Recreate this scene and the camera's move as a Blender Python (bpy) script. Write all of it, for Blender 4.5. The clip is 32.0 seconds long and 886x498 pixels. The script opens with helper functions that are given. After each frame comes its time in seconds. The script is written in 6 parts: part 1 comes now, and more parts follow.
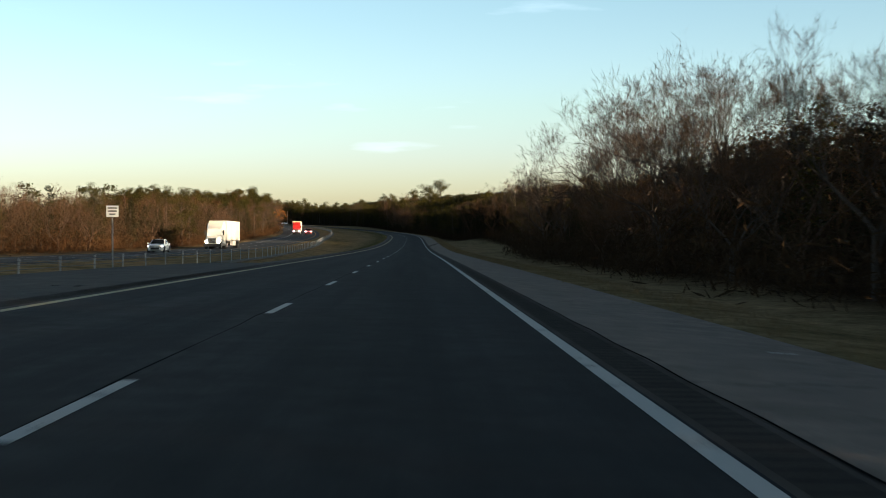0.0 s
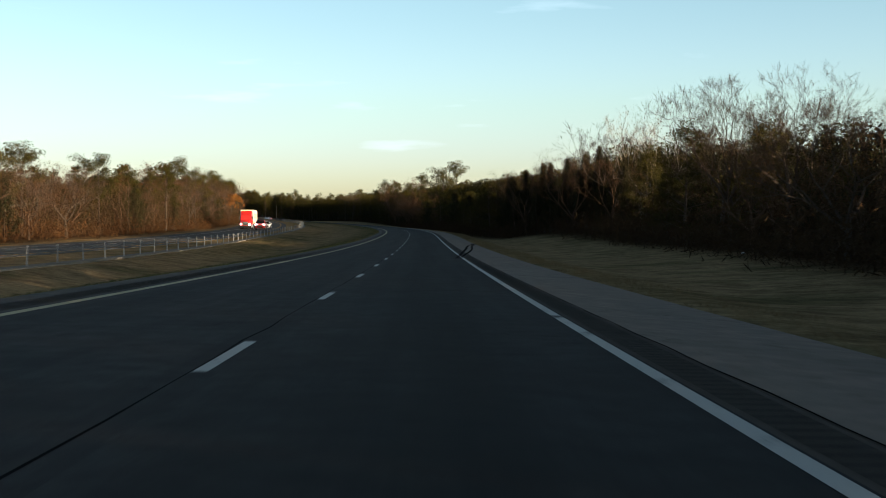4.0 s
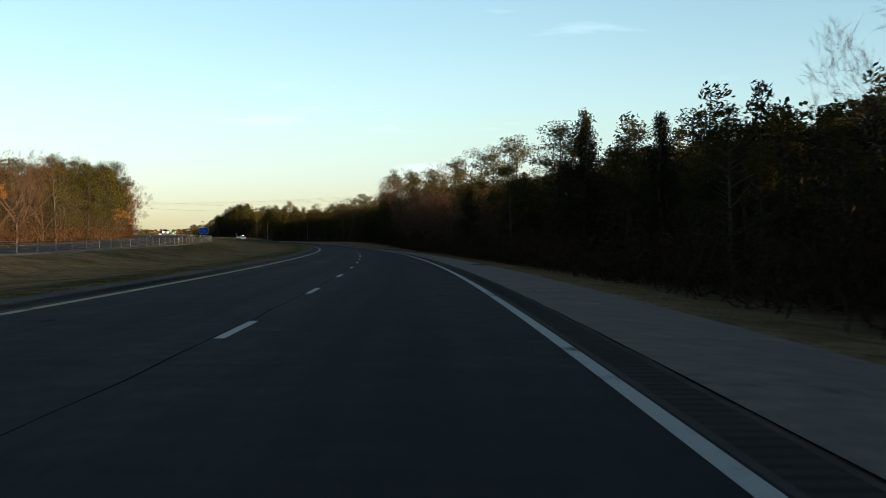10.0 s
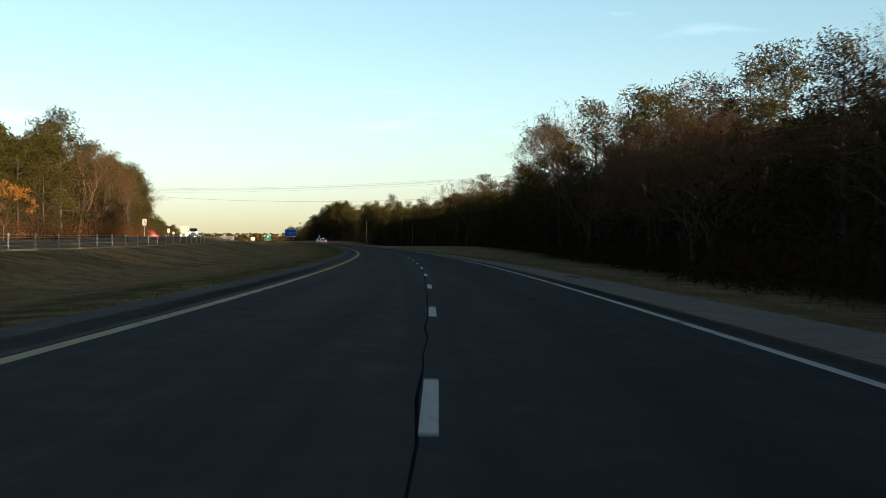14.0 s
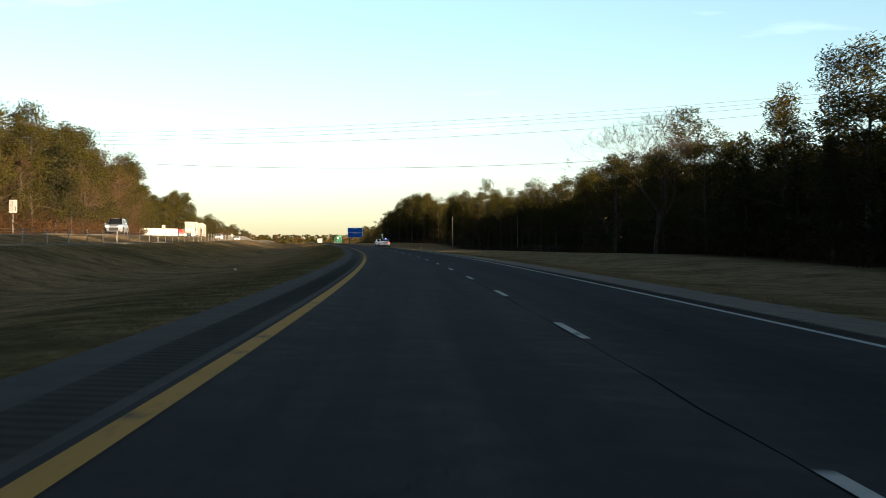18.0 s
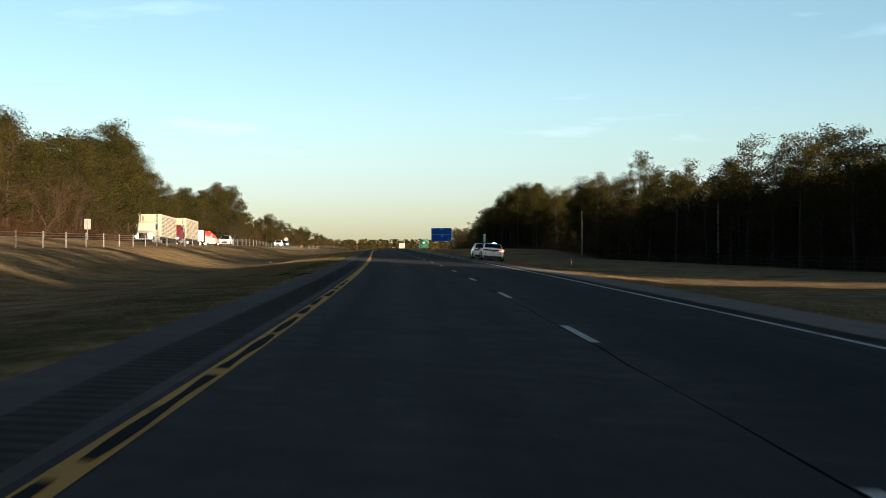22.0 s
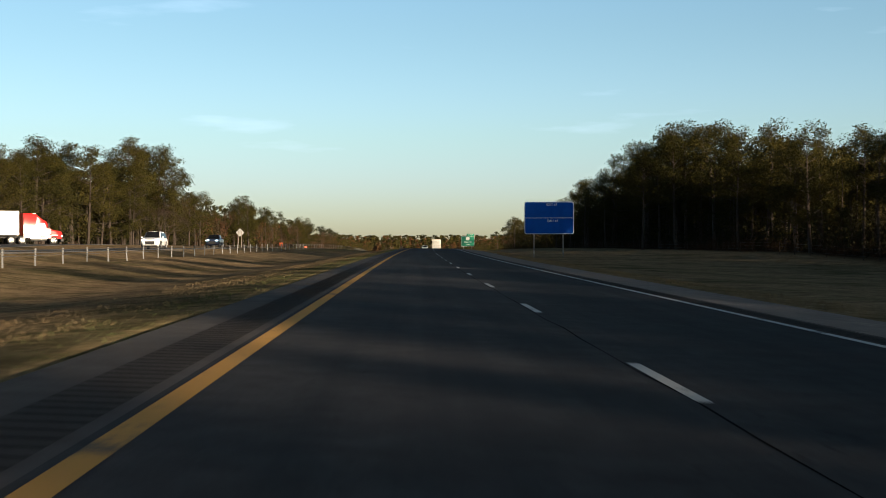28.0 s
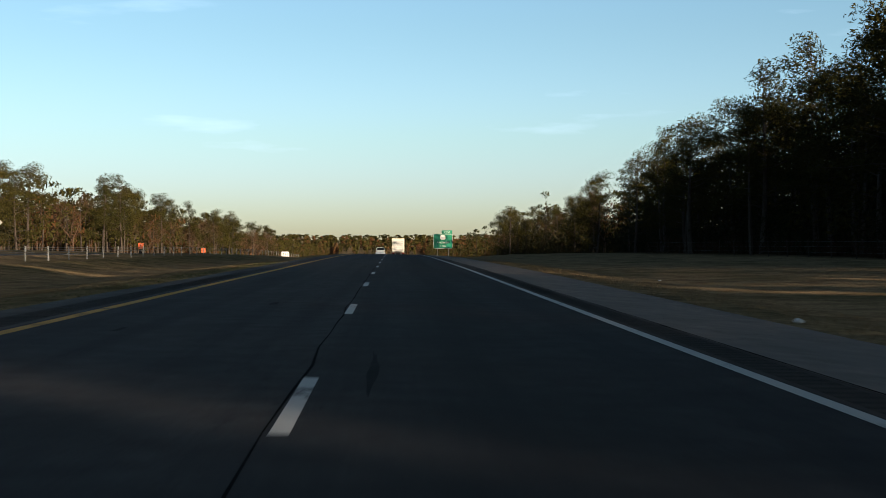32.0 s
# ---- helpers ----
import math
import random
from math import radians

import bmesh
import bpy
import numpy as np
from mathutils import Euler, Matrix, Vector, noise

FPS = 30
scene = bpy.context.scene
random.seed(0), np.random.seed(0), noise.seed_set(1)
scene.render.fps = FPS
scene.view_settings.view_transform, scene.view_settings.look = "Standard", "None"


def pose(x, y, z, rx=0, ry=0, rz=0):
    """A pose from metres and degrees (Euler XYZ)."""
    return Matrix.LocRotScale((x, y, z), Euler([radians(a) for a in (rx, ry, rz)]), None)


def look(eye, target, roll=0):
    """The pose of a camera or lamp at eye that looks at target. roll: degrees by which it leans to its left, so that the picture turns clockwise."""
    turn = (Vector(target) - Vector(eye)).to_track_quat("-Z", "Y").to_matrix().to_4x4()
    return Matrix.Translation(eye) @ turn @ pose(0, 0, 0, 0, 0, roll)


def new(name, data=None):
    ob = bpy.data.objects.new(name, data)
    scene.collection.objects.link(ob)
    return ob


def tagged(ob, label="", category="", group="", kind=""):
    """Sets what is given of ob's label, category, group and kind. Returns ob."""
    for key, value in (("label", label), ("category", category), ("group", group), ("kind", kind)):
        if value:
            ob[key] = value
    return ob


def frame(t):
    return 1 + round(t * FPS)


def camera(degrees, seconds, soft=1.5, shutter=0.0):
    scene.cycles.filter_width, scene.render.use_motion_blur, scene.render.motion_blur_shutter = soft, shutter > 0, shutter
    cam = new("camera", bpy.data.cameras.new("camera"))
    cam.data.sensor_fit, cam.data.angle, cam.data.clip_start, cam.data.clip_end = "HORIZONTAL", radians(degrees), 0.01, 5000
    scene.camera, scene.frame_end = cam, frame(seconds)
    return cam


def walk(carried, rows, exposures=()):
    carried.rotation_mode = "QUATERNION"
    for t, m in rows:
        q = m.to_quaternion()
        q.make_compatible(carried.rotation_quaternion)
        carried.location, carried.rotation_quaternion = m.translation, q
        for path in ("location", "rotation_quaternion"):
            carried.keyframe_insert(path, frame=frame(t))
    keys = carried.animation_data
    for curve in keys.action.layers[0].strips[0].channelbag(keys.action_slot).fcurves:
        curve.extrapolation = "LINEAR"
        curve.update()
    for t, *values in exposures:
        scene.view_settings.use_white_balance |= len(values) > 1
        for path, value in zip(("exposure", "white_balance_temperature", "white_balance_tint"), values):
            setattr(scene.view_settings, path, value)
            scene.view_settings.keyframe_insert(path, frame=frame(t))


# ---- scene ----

# The highway's line: curvature every 40 m (1/km), vertical bend every 80 m (1e-5/m) and cross fall (%).
BEND = [0.0, 0.0, -0.03, 0.09, 0.01, -0.06, 0.05, 0.02, 0.01, 0.17, 0.6, 0.64, 0.4, 0.5, 0.57, 0.49, 0.65, 0.64, 0.42, 0.61, 0.48, 0.35, 0.32, -0.05, 0.01, -0.11, -0.08, -0.08, -0.1, -0.11, 0.0, 0.0, 0.0, 0.0, 0.0, 0.0, 0.0, 0.0, 0.0, 0.0, 0.0]
LIFT = [-3.4, -2.8, 3.2, 10.3, 9.2, -1.1, -0.2, 3.2, 1.9, 3.1, 1.8, -2.3, -1.3, 0.0, 1.3, -3.0, -9.0, -9.0, -8.0, -5.0, -1.0]
FALL = [2.2, 2.0, 2.0, 2.3, 1.1, 0.9, 1.7, 2.5, 4.0, 3.6, 3.9, 4.6, 4.9, 3.4, 2.8, 1.0, 1.1, 1.3, 1.4, 1.4, 1.5]
STEP = 2.0
SS = np.arange(-400.0, 3400.1, STEP)
ZERO = int(round(400 / STEP))
_th = np.cumsum(np.interp(SS, np.arange(-40, 1561, 40), BEND) / 1000 * np.where(SS > 1180, 0, 1)) * STEP
TH = _th - _th[ZERO]
_x, _y = np.cumsum(-np.sin(TH)) * STEP, np.cumsum(np.cos(TH)) * STEP
RX, RY = _x - _x[ZERO], _y - _y[ZERO]
_g = np.cumsum(np.interp(SS, np.arange(-40, 1561, 80), LIFT, left=0, right=0) / 1e5) * STEP
_g = _g - _g[ZERO] + -0.00033
_z = np.cumsum(_g) * STEP
RZ = _z - _z[ZERO]
CS = np.interp(SS, np.arange(-40, 1561, 80), FALL) / 100


def road_z(s):
    return np.interp(s, SS, RZ)


def heading(s):
    return float(np.interp(s, SS, TH))


def plan(s, o):
    """World x, y at s metres along the median-side dash line and o metres to its right."""
    t = np.interp(s, SS, TH)
    return np.interp(s, SS, RX) + o * np.cos(t), np.interp(s, SS, RY) + o * np.sin(t)


def pave_z(s, o):
    return road_z(s) - np.interp(s, SS, CS) * o - 0.05 * np.maximum(np.asarray(o, float) - 4.1, 0.0)


# ---- camera: seconds, metres along, metres right of the dash line, turn left and tilt up against the road (degrees)
EYE_H, ROLL = 1.022, -0.168
PATH = [
    (0.0, -0.38, 2.034, -1.022, -0.373),
    (0.5, 17.59, 2.034, -0.798, -0.284),
    (1.0, 35.46, 2.016, -0.669, -0.346),
    (1.5, 53.15, 1.983, -0.617, -0.502),
    (2.0, 70.82, 1.891, -0.672, -0.398),
    (2.5, 88.54, 1.824, -0.708, -0.464),
    (4.5, 160.24, 1.643, -0.818, -0.388),
    (5.0, 178.24, 1.631, -0.897, -0.216),
    (5.5, 196.30, 1.650, -1.069, -0.139),
    (6.0, 214.41, 1.722, -1.273, 0.030),
    (6.5, 232.55, 1.864, -1.341, 0.053),
    (7.0, 250.63, 2.023, -1.288, 0.190),
    (7.5, 268.52, 2.170, -1.227, 0.241),
    (8.0, 286.48, 2.271, -1.207, 0.388),
    (8.5, 304.75, 2.304, -0.853, 0.523),
    (9.0, 322.89, 2.270, -0.611, 0.545),
    (9.5, 340.45, 2.210, -0.463, 0.502),
    (10.0, 357.84, 2.110, -0.479, 0.507),
    (10.5, 375.54, 1.963, -0.375, 0.503),
    (11.0, 393.32, 1.776, -0.261, 0.543),
    (11.5, 410.81, 1.594, -0.252, 0.517),
    (12.0, 428.25, 1.392, -0.166, 0.577),
    (12.5, 445.88, 1.129, -0.030, 0.572),
    (13.0, 463.54, 0.822, 0.149, 0.671),
    (13.5, 481.20, 0.434, 0.188, 0.563),
    (14.0, 498.84, 0.081, 0.138, 0.687),
    (14.5, 516.43, -0.266, 0.012, 0.733),
    (16.5, 586.07, -1.496, -0.182, 0.541),
    (17.0, 603.19, -1.694, -0.468, 0.658),
    (17.5, 620.09, -1.836, -0.687, 0.715),
    (18.0, 636.92, -1.921, -0.835, 0.778),
    (18.5, 653.82, -2.004, -0.922, 0.814),
    (19.0, 670.74, -2.023, -0.937, 0.884),
    (19.5, 687.74, -2.084, -0.865, 0.855),
    (20.0, 704.68, -2.152, -0.817, 0.875),
    (20.5, 721.19, -2.225, -0.991, 0.918),
    (21.0, 737.80, -2.284, -1.285, 0.972),
    (21.5, 754.63, -2.152, -1.292, 0.863),
    (22.0, 771.46, -2.013, -1.097, 0.983),
    (22.5, 788.24, -2.031, -1.006, 0.930),
    (23.0, 805.03, -2.102, -0.921, 1.053),
    (23.5, 821.81, -2.142, -0.950, 0.963),
    (24.0, 838.48, -2.173, -1.069, 0.985),
    (24.5, 855.04, -2.230, -1.154, 0.933),
    (25.0, 871.57, -2.269, -1.184, 0.879),
    (25.5, 888.24, -2.239, -1.200, 0.791),
    (27.5, 955.40, -2.115, -1.475, 0.868),
    (28.0, 972.30, -2.027, -1.483, 0.837),
    (28.5, 989.39, -1.855, -1.690, 0.968),
    (29.0, 1006.50, -1.626, -1.895, 0.883),
    (29.5, 1023.61, -1.358, -2.130, 0.900),
    (30.0, 1040.72, -0.998, -2.346, 0.983),
    (30.5, 1057.81, -0.609, -2.472, 0.829),
    (31.0, 1074.79, -0.188, -2.529, 0.980),
    (31.5, 1091.72, 0.205, -2.440, 0.982),
    (32.0, 1108.58, 0.577, -2.251, 0.852),
]
cam = camera(35.162, 32.0, soft=0.85, shutter=0.2)
rows = []
for t, s, e, turn, tilt in PATH:
    x, y = plan(s, e)
    a, b = heading(s) + radians(turn), radians(tilt)
    eye = Vector((x, y, pave_z(s, e) + EYE_H))
    way = Vector((-math.sin(a) * math.cos(b), math.cos(a) * math.cos(b), math.sin(b)))
    rows.append((t, look(eye, eye + way * 50, ROLL)))
SKY, SUN = 0.078, 3.6
EXP = ((0, 2.08, 6050, 6), (5, 2.06, 6100, 6), (12, 2.06, 6100, 6), (15, 2.12, 6150, 6), (17, 2.27, 6250, 6), (19.3, 2.34, 6050, 6), (20.0, 1.98, 5900, 6), (20.8, 1.86, 5850, 6), (22, 1.82, 5850, 6), (24, 1.86, 6050, 6), (25.5, 1.72, 5850, 6), (30, 1.54, 5620, 6), (32, 1.63, 5600, 6))
walk(cam, rows, EXP)

# ---- world and sun
SUN_AZ, SUN_EL = 122.0, 6.3
world = bpy.data.worlds.new("world")
scene.world = world
world.use_nodes = True
wn, wl = world.node_tree.nodes, world.node_tree.links
bg = wn["Background"]
sky = wn.new("ShaderNodeTexSky")
sky.sky_type, sky.sun_disc = "NISHITA", False
sky.sun_elevation, sky.sun_rotation = radians(SUN_EL), radians(SUN_AZ)
sky.air_density, sky.dust_density, sky.ozone_density = 1.0, 1.2, 1.0
# thin high cloud: a slight whitening in streaks
tc = wn.new("ShaderNodeTexCoord")
mp = wn.new("ShaderNodeMapping")
mp.inputs["Scale"].default_value = (2.2, 2.2, 14)
wl.new(tc.outputs["Generated"], mp.inputs["Vector"])
cn = wn.new("ShaderNodeTexNoise")
cn.inputs["Scale"].default_value, cn.inputs["Detail"].default_value = 3.0, 8.0
wl.new(mp.outputs["Vector"], cn.inputs["Vector"])
cr = wn.new("ShaderNodeValToRGB")
cr.color_ramp.elements[0].position, cr.color_ramp.elements[1].position = 0.66, 0.92
cr.color_ramp.elements[1].color = (0.22, 0.22, 0.22, 1)
wl.new(cn.outputs["Fac"], cr.inputs["Fac"])
cm = wn.new("ShaderNodeMix")
cm.data_type = "RGBA"
wl.new(cr.outputs["Color"], cm.inputs["Factor"])
wl.new(sky.outputs["Color"], cm.inputs["A"])
cm.inputs["B"].default_value = (9.0, 8.6, 8.2, 1)
# clear winter air: bright towards the horizon, deep overhead
sx = wn.new("ShaderNodeSeparateXYZ")
wl.new(tc.outputs["Generated"], sx.inputs[0])
gr = wn.new("ShaderNodeValToRGB")
gr.color_ramp.interpolation = "EASE"
for pos_, col_ in ((0.05, (0.875, 0.95, 1.43)), (0.10, (0.875, 0.97, 1.225)), (0.18, (0.81, 0.905, 1.055)), (0.42, (0.30, 0.34, 0.38))):
    gr.color_ramp.elements.new(pos_).color = (*col_, 1)
gr.color_ramp.elements[0].color = (0.875, 0.95, 1.52, 1)
gr.color_ramp.elements[-1].color = (0.16, 0.16, 0.16, 1)
wl.new(sx.outputs["Z"], gr.inputs["Fac"])
gm = wn.new("ShaderNodeMix")
gm.data_type, gm.blend_type = "RGBA", "MULTIPLY"
gm.inputs["Factor"].default_value = 1.0
wl.new(cm.outputs["Result"], gm.inputs["A"])
wl.new(gr.outputs["Color"], gm.inputs["B"])
wl.new(gm.outputs["Result"], bg.inputs["Color"])
bg.inputs["Strength"].default_value = SKY

sun = new("sun", bpy.data.lights.new("sun", "SUN"))
sun.data.energy, sun.data.angle, sun.data.color = SUN, radians(0.6), (1.0, 0.72, 0.45)
_a, _e = radians(SUN_AZ), radians(SUN_EL)
sun.matrix_world = look((0, 0, 100), Vector((0, 0, 100)) - Vector((math.sin(_a) * math.cos(_e), math.cos(_a) * math.cos(_e), math.sin(_e))))


# ---- materials
def nodes_of(name):
    m = bpy.data.materials.new(name)
    m.use_nodes = True
    nt = m.node_tree
    return m, nt.nodes, nt.links, nt.nodes["Principled BSDF"]


def noise_node(n, l, coord, scale, detail=4.0, rough=0.55, stretch=None):
    tx = n.new("ShaderNodeTexNoise")
    tx.inputs["Scale"].default_value, tx.inputs["Detail"].default_value, tx.inputs["Roughness"].default_value = scale, detail, rough
    if stretch:
        mpn = n.new("ShaderNodeMapping")
        mpn.inputs["Scale"].default_value = stretch
        l.new(coord, mpn.inputs["Vector"])
        coord = mpn.outputs["Vector"]
    l.new(coord, tx.inputs["Vector"])
    return tx.outputs["Fac"]


def wrapped(n, l, pos, span=24.0):
    """Position folded into a span of metres, so that fine grain stays exact far from the origin."""
    w = n.new("ShaderNodeVectorMath")
    w.operation = "WRAP"
    w.inputs[1].default_value, w.inputs[2].default_value = (span, span, span), (0.0, 0.0, 0.0)
    l.new(pos, w.inputs[0])
    return w.outputs[0]


def ramp_node(n, l, fac, stops):
    r = n.new("ShaderNodeValToRGB")
    while len(r.color_ramp.elements) < len(stops):
        r.color_ramp.elements.new(0.5)
    for e, (p, c) in zip(r.color_ramp.elements, stops):
        e.position, e.color = p, (*c, 1)
    l.new(fac, r.inputs["Fac"])
    return r.outputs["Color"]


def mix_node(n, l, fac, a, b, mode="MIX"):
    m = n.new("ShaderNodeMix")
    m.data_type, m.blend_type = "RGBA", mode
    for sock, v in (("Factor", fac), ("A", a), ("B", b)):
        if isinstance(v, (int, float)):
            m.inputs[sock].default_value = v
        elif isinstance(v, tuple):
            m.inputs[sock].default_value = (*v, 1)
        else:
            l.new(v, m.inputs[sock])
    return m.outputs["Result"]


def bump_node(n, l, p, height, strength, distance=0.02):
    b = n.new("ShaderNodeBump")
    b.inputs["Strength"].default_value, b.inputs["Distance"].default_value = strength, distance
    l.new(height, b.inputs["Height"])
    l.new(b.outputs["Normal"], p.inputs["Normal"])


def surface(name, a, b, fine=6.0, coarse=0.7, rough=0.7, metal=0.0, bump=0.2, dirt=None, world_space=False, spec=0.5):
    """A surface that wanders between two colours at two scales, with grain and optional dirt."""
    m, n, l, p = nodes_of(name)
    src = n.new("ShaderNodeNewGeometry").outputs["Position"] if world_space else n.new("ShaderNodeTexCoord").outputs["Object"]
    f, c = noise_node(n, l, wrapped(n, l, src) if world_space else src, fine, 5), noise_node(n, l, src, coarse, 4)
    col = mix_node(n, l, ramp_node(n, l, f, [(0.3, (0, 0, 0)), (0.7, (1, 1, 1))]), a, b)
    col = mix_node(n, l, ramp_node(n, l, c, [(0.35, (0, 0, 0)), (0.75, (0.5, 0.5, 0.5))]), col, dirt or tuple(0.6 * v for v in a))
    l.new(col, p.inputs["Base Color"])
    p.inputs["Roughness"].default_value, p.inputs["Metallic"].default_value = rough, metal
    p.inputs["Specular IOR Level"].default_value = spec
    if bump:
        bump_node(n, l, p, f, bump)
    return m


def leaf_surface(name, stops, rough=0.75, thin=0.05):
    """Foliage: colour wanders from clump to clump and from tree to tree; light comes through."""
    m, n, l, p = nodes_of(name)
    geo, info = n.new("ShaderNodeNewGeometry"), n.new("ShaderNodeObjectInfo")
    add = n.new("ShaderNodeMath")
    add.operation = "MULTIPLY_ADD"
    l.new(info.outputs["Random"], add.inputs[0])
    add.inputs[1].default_value = 0.45
    sc = n.new("ShaderNodeMath")
    sc.operation = "MULTIPLY"
    l.new(geo.outputs["Random Per Island"], sc.inputs[0])
    sc.inputs[1].default_value = 0.55
    l.new(sc.outputs[0], add.inputs[2])
    col = ramp_node(n, l, add.outputs[0], stops)
    big = noise_node(n, l, geo.outputs["Position"], 0.35, 3)
    col = mix_node(n, l, ramp_node(n, l, big, [(0.35, (0, 0, 0)), (0.75, (0.6, 0.6, 0.6))]), col, stops[-1][1])
    l.new(col, p.inputs["Base Color"])
    p.inputs["Roughness"].default_value, p.inputs["Specular IOR Level"].default_value = rough, 0.03
    tr = n.new("ShaderNodeBsdfTranslucent")
    l.new(col, tr.inputs["Color"])
    ms = n.new("ShaderNodeMixShader")
    ms.inputs["Fac"].default_value = thin
    l.new(p.outputs["BSDF"], ms.inputs[1])
    l.new(tr.outputs["BSDF"], ms.inputs[2])
    l.new(ms.outputs["Shader"], n["Material Output"].inputs["Surface"])
    return m


def asphalt(name, a, b, patch, streak, across=None):
    m, n, l, p = nodes_of(name)
    pos = n.new("ShaderNodeNewGeometry").outputs["Position"]
    uv = n.new("ShaderNodeUVMap").outputs["UV"]
    f = noise_node(n, l, wrapped(n, l, pos), 34.0, 4, 0.7)
    col = mix_node(n, l, ramp_node(n, l, f, [(0.3, (0, 0, 0)), (0.72, (1, 1, 1))]), a, b)
    mottle = noise_node(n, l, wrapped(n, l, pos, 96.0), 2.3, 5, 0.65)
    col = mix_node(n, l, 1.0, col, ramp_node(n, l, mottle, [(0.32, (0.70, 0.70, 0.70)), (0.68, (1.22, 1.22, 1.22))]), "MULTIPLY")
    c = noise_node(n, l, pos, 0.5, 5)
    col = mix_node(n, l, ramp_node(n, l, c, [(0.45, (0, 0, 0)), (0.7, (0.7, 0.7, 0.7))]), col, patch)
    st = noise_node(n, l, uv, 1.0, 4, 0.6, (1.6, 0.03, 1))
    col = mix_node(n, l, ramp_node(n, l, st, [(0.42, (0, 0, 0)), (0.62, (0.65, 0.65, 0.65))]), col, streak)
    if across:
        # tone across the carriageway: offsets in metres, from -4 to 5
        sep = n.new("ShaderNodeSeparateXYZ")
        l.new(uv, sep.inputs[0])
        rng_ = n.new("ShaderNodeMapRange")
        rng_.inputs["From Min"].default_value, rng_.inputs["From Max"].default_value = -4.0, 5.0
        wav = noise_node(n, l, uv, 1.0, 3, 0.6, (0.9, 0.05, 1))
        wob_ = n.new("ShaderNodeMath")
        wob_.operation = "MULTIPLY_ADD"
        l.new(wav, wob_.inputs[0])
        wob_.inputs[1].default_value = 0.5
        l.new(sep.outputs[0], wob_.inputs[2])
        l.new(wob_.outputs[0], rng_.inputs["Value"])
        tone = ramp_node(n, l, rng_.outputs[0], [((o + 4.25) / 9.0, c) for o, c in across])
        col = mix_node(n, l, 1.0, col, tone, "MULTIPLY")
        fleck = noise_node(n, l, wrapped(n, l, pos, 60.0), 1.5, 6, 0.75)
        col = mix_node(n, l, ramp_node(n, l, fleck, [(0.60, (0, 0, 0)), (0.72, (0.55, 0.55, 0.55))]), col, (0.012, 0.012, 0.012))
    # thin dark cracks
    v = n.new("ShaderNodeTexVoronoi")
    v.feature = "DISTANCE_TO_EDGE"
    v.inputs["Scale"].default_value = 0.22
    wob = noise_node(n, l, pos, 1.6, 3)
    vm = n.new("ShaderNodeVectorMath")
    vm.operation = "MULTIPLY_ADD"
    cmb = n.new("ShaderNodeCombineXYZ")
    for k in range(3):
        l.new(wob, cmb.inputs[k])
    l.new(cmb.outputs[0], vm.inputs[0])
    vm.inputs[1].default_value = (2.2, 2.2, 0)
    l.new(pos, vm.inputs[2])
    l.new(vm.outputs[0], v.inputs["Vector"])
    gate = noise_node(n, l, pos, 0.11, 2)
    crack = ramp_node(n, l, v.outputs["Distance"], [(0.0, (1, 1, 1)), (0.006, (0, 0, 0))])
    gated = mix_node(n, l, 1.0, crack, ramp_node(n, l, gate, [(0.52, (0, 0, 0)), (0.62, (0.8, 0.8, 0.8))]), "MULTIPLY")
    col = mix_node(n, l, gated, col, (0.008, 0.008, 0.009))
    l.new(col, p.inputs["Base Color"])
    p.inputs["Roughness"].default_value, p.inputs["Specular IOR Level"].default_value = 0.9, 0.06
    bump_node(n, l, p, f, 0.35, 0.01)
    return m


M_ROAD = asphalt("asphalt_lane", (0.029, 0.029, 0.031), (0.052, 0.052, 0.054), (0.027, 0.027, 0.029), (0.021, 0.021, 0.024),
                 ((-3.6, (1.60, 1.53, 1.48)), (-2.8, (1.20, 1.17, 1.15)), (-1.9, (1.40, 1.35, 1.31)), (-1.0, (1.15, 1.12, 1.10)), (-0.1, (1.28, 1.24, 1.20)), (0.3, (1.12, 1.10, 1.08)), (0.9, (0.95, 0.95, 0.95)), (1.8, (0.72, 0.73, 0.75)), (2.6, (0.92, 0.93, 0.95)), (3.4, (0.95, 0.95, 0.96))))
M_STRIP = asphalt("asphalt_rumble_strip", (0.064, 0.053, 0.046), (0.104, 0.088, 0.077), (0.057, 0.048, 0.042), (0.077, 0.065, 0.057))
M_SHOULDER = asphalt("asphalt_shoulder", (0.190, 0.155, 0.130), (0.285, 0.238, 0.203), (0.172, 0.142, 0.120), (0.222, 0.186, 0.160))
M_INNER = asphalt("asphalt_inner", (0.080, 0.071, 0.065), (0.134, 0.121, 0.112), (0.072, 0.065, 0.061), (0.096, 0.087, 0.081))
M_ONCOMING = asphalt("asphalt_oncoming", (0.080, 0.077, 0.075), (0.125, 0.121, 0.118), (0.075, 0.073, 0.07), (0.09, 0.088, 0.086))
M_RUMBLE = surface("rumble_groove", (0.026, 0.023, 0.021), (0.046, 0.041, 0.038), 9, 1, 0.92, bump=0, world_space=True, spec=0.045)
M_TAR = surface("tar_seam", (0.008, 0.008, 0.009), (0.02, 0.02, 0.021), 5, 0.4, 0.98, bump=0, world_space=True, spec=0.0)
M_SEAM = surface("thin_tar_joint", (0.013, 0.013, 0.014), (0.024, 0.024, 0.025), 5, 0.4, 0.98, bump=0, world_space=True, spec=0.0)
M_SKID = surface("tyre_rubber_mark", (0.018, 0.017, 0.017), (0.036, 0.034, 0.033), 8, 0.6, 0.98, bump=0, world_space=True, spec=0.0)


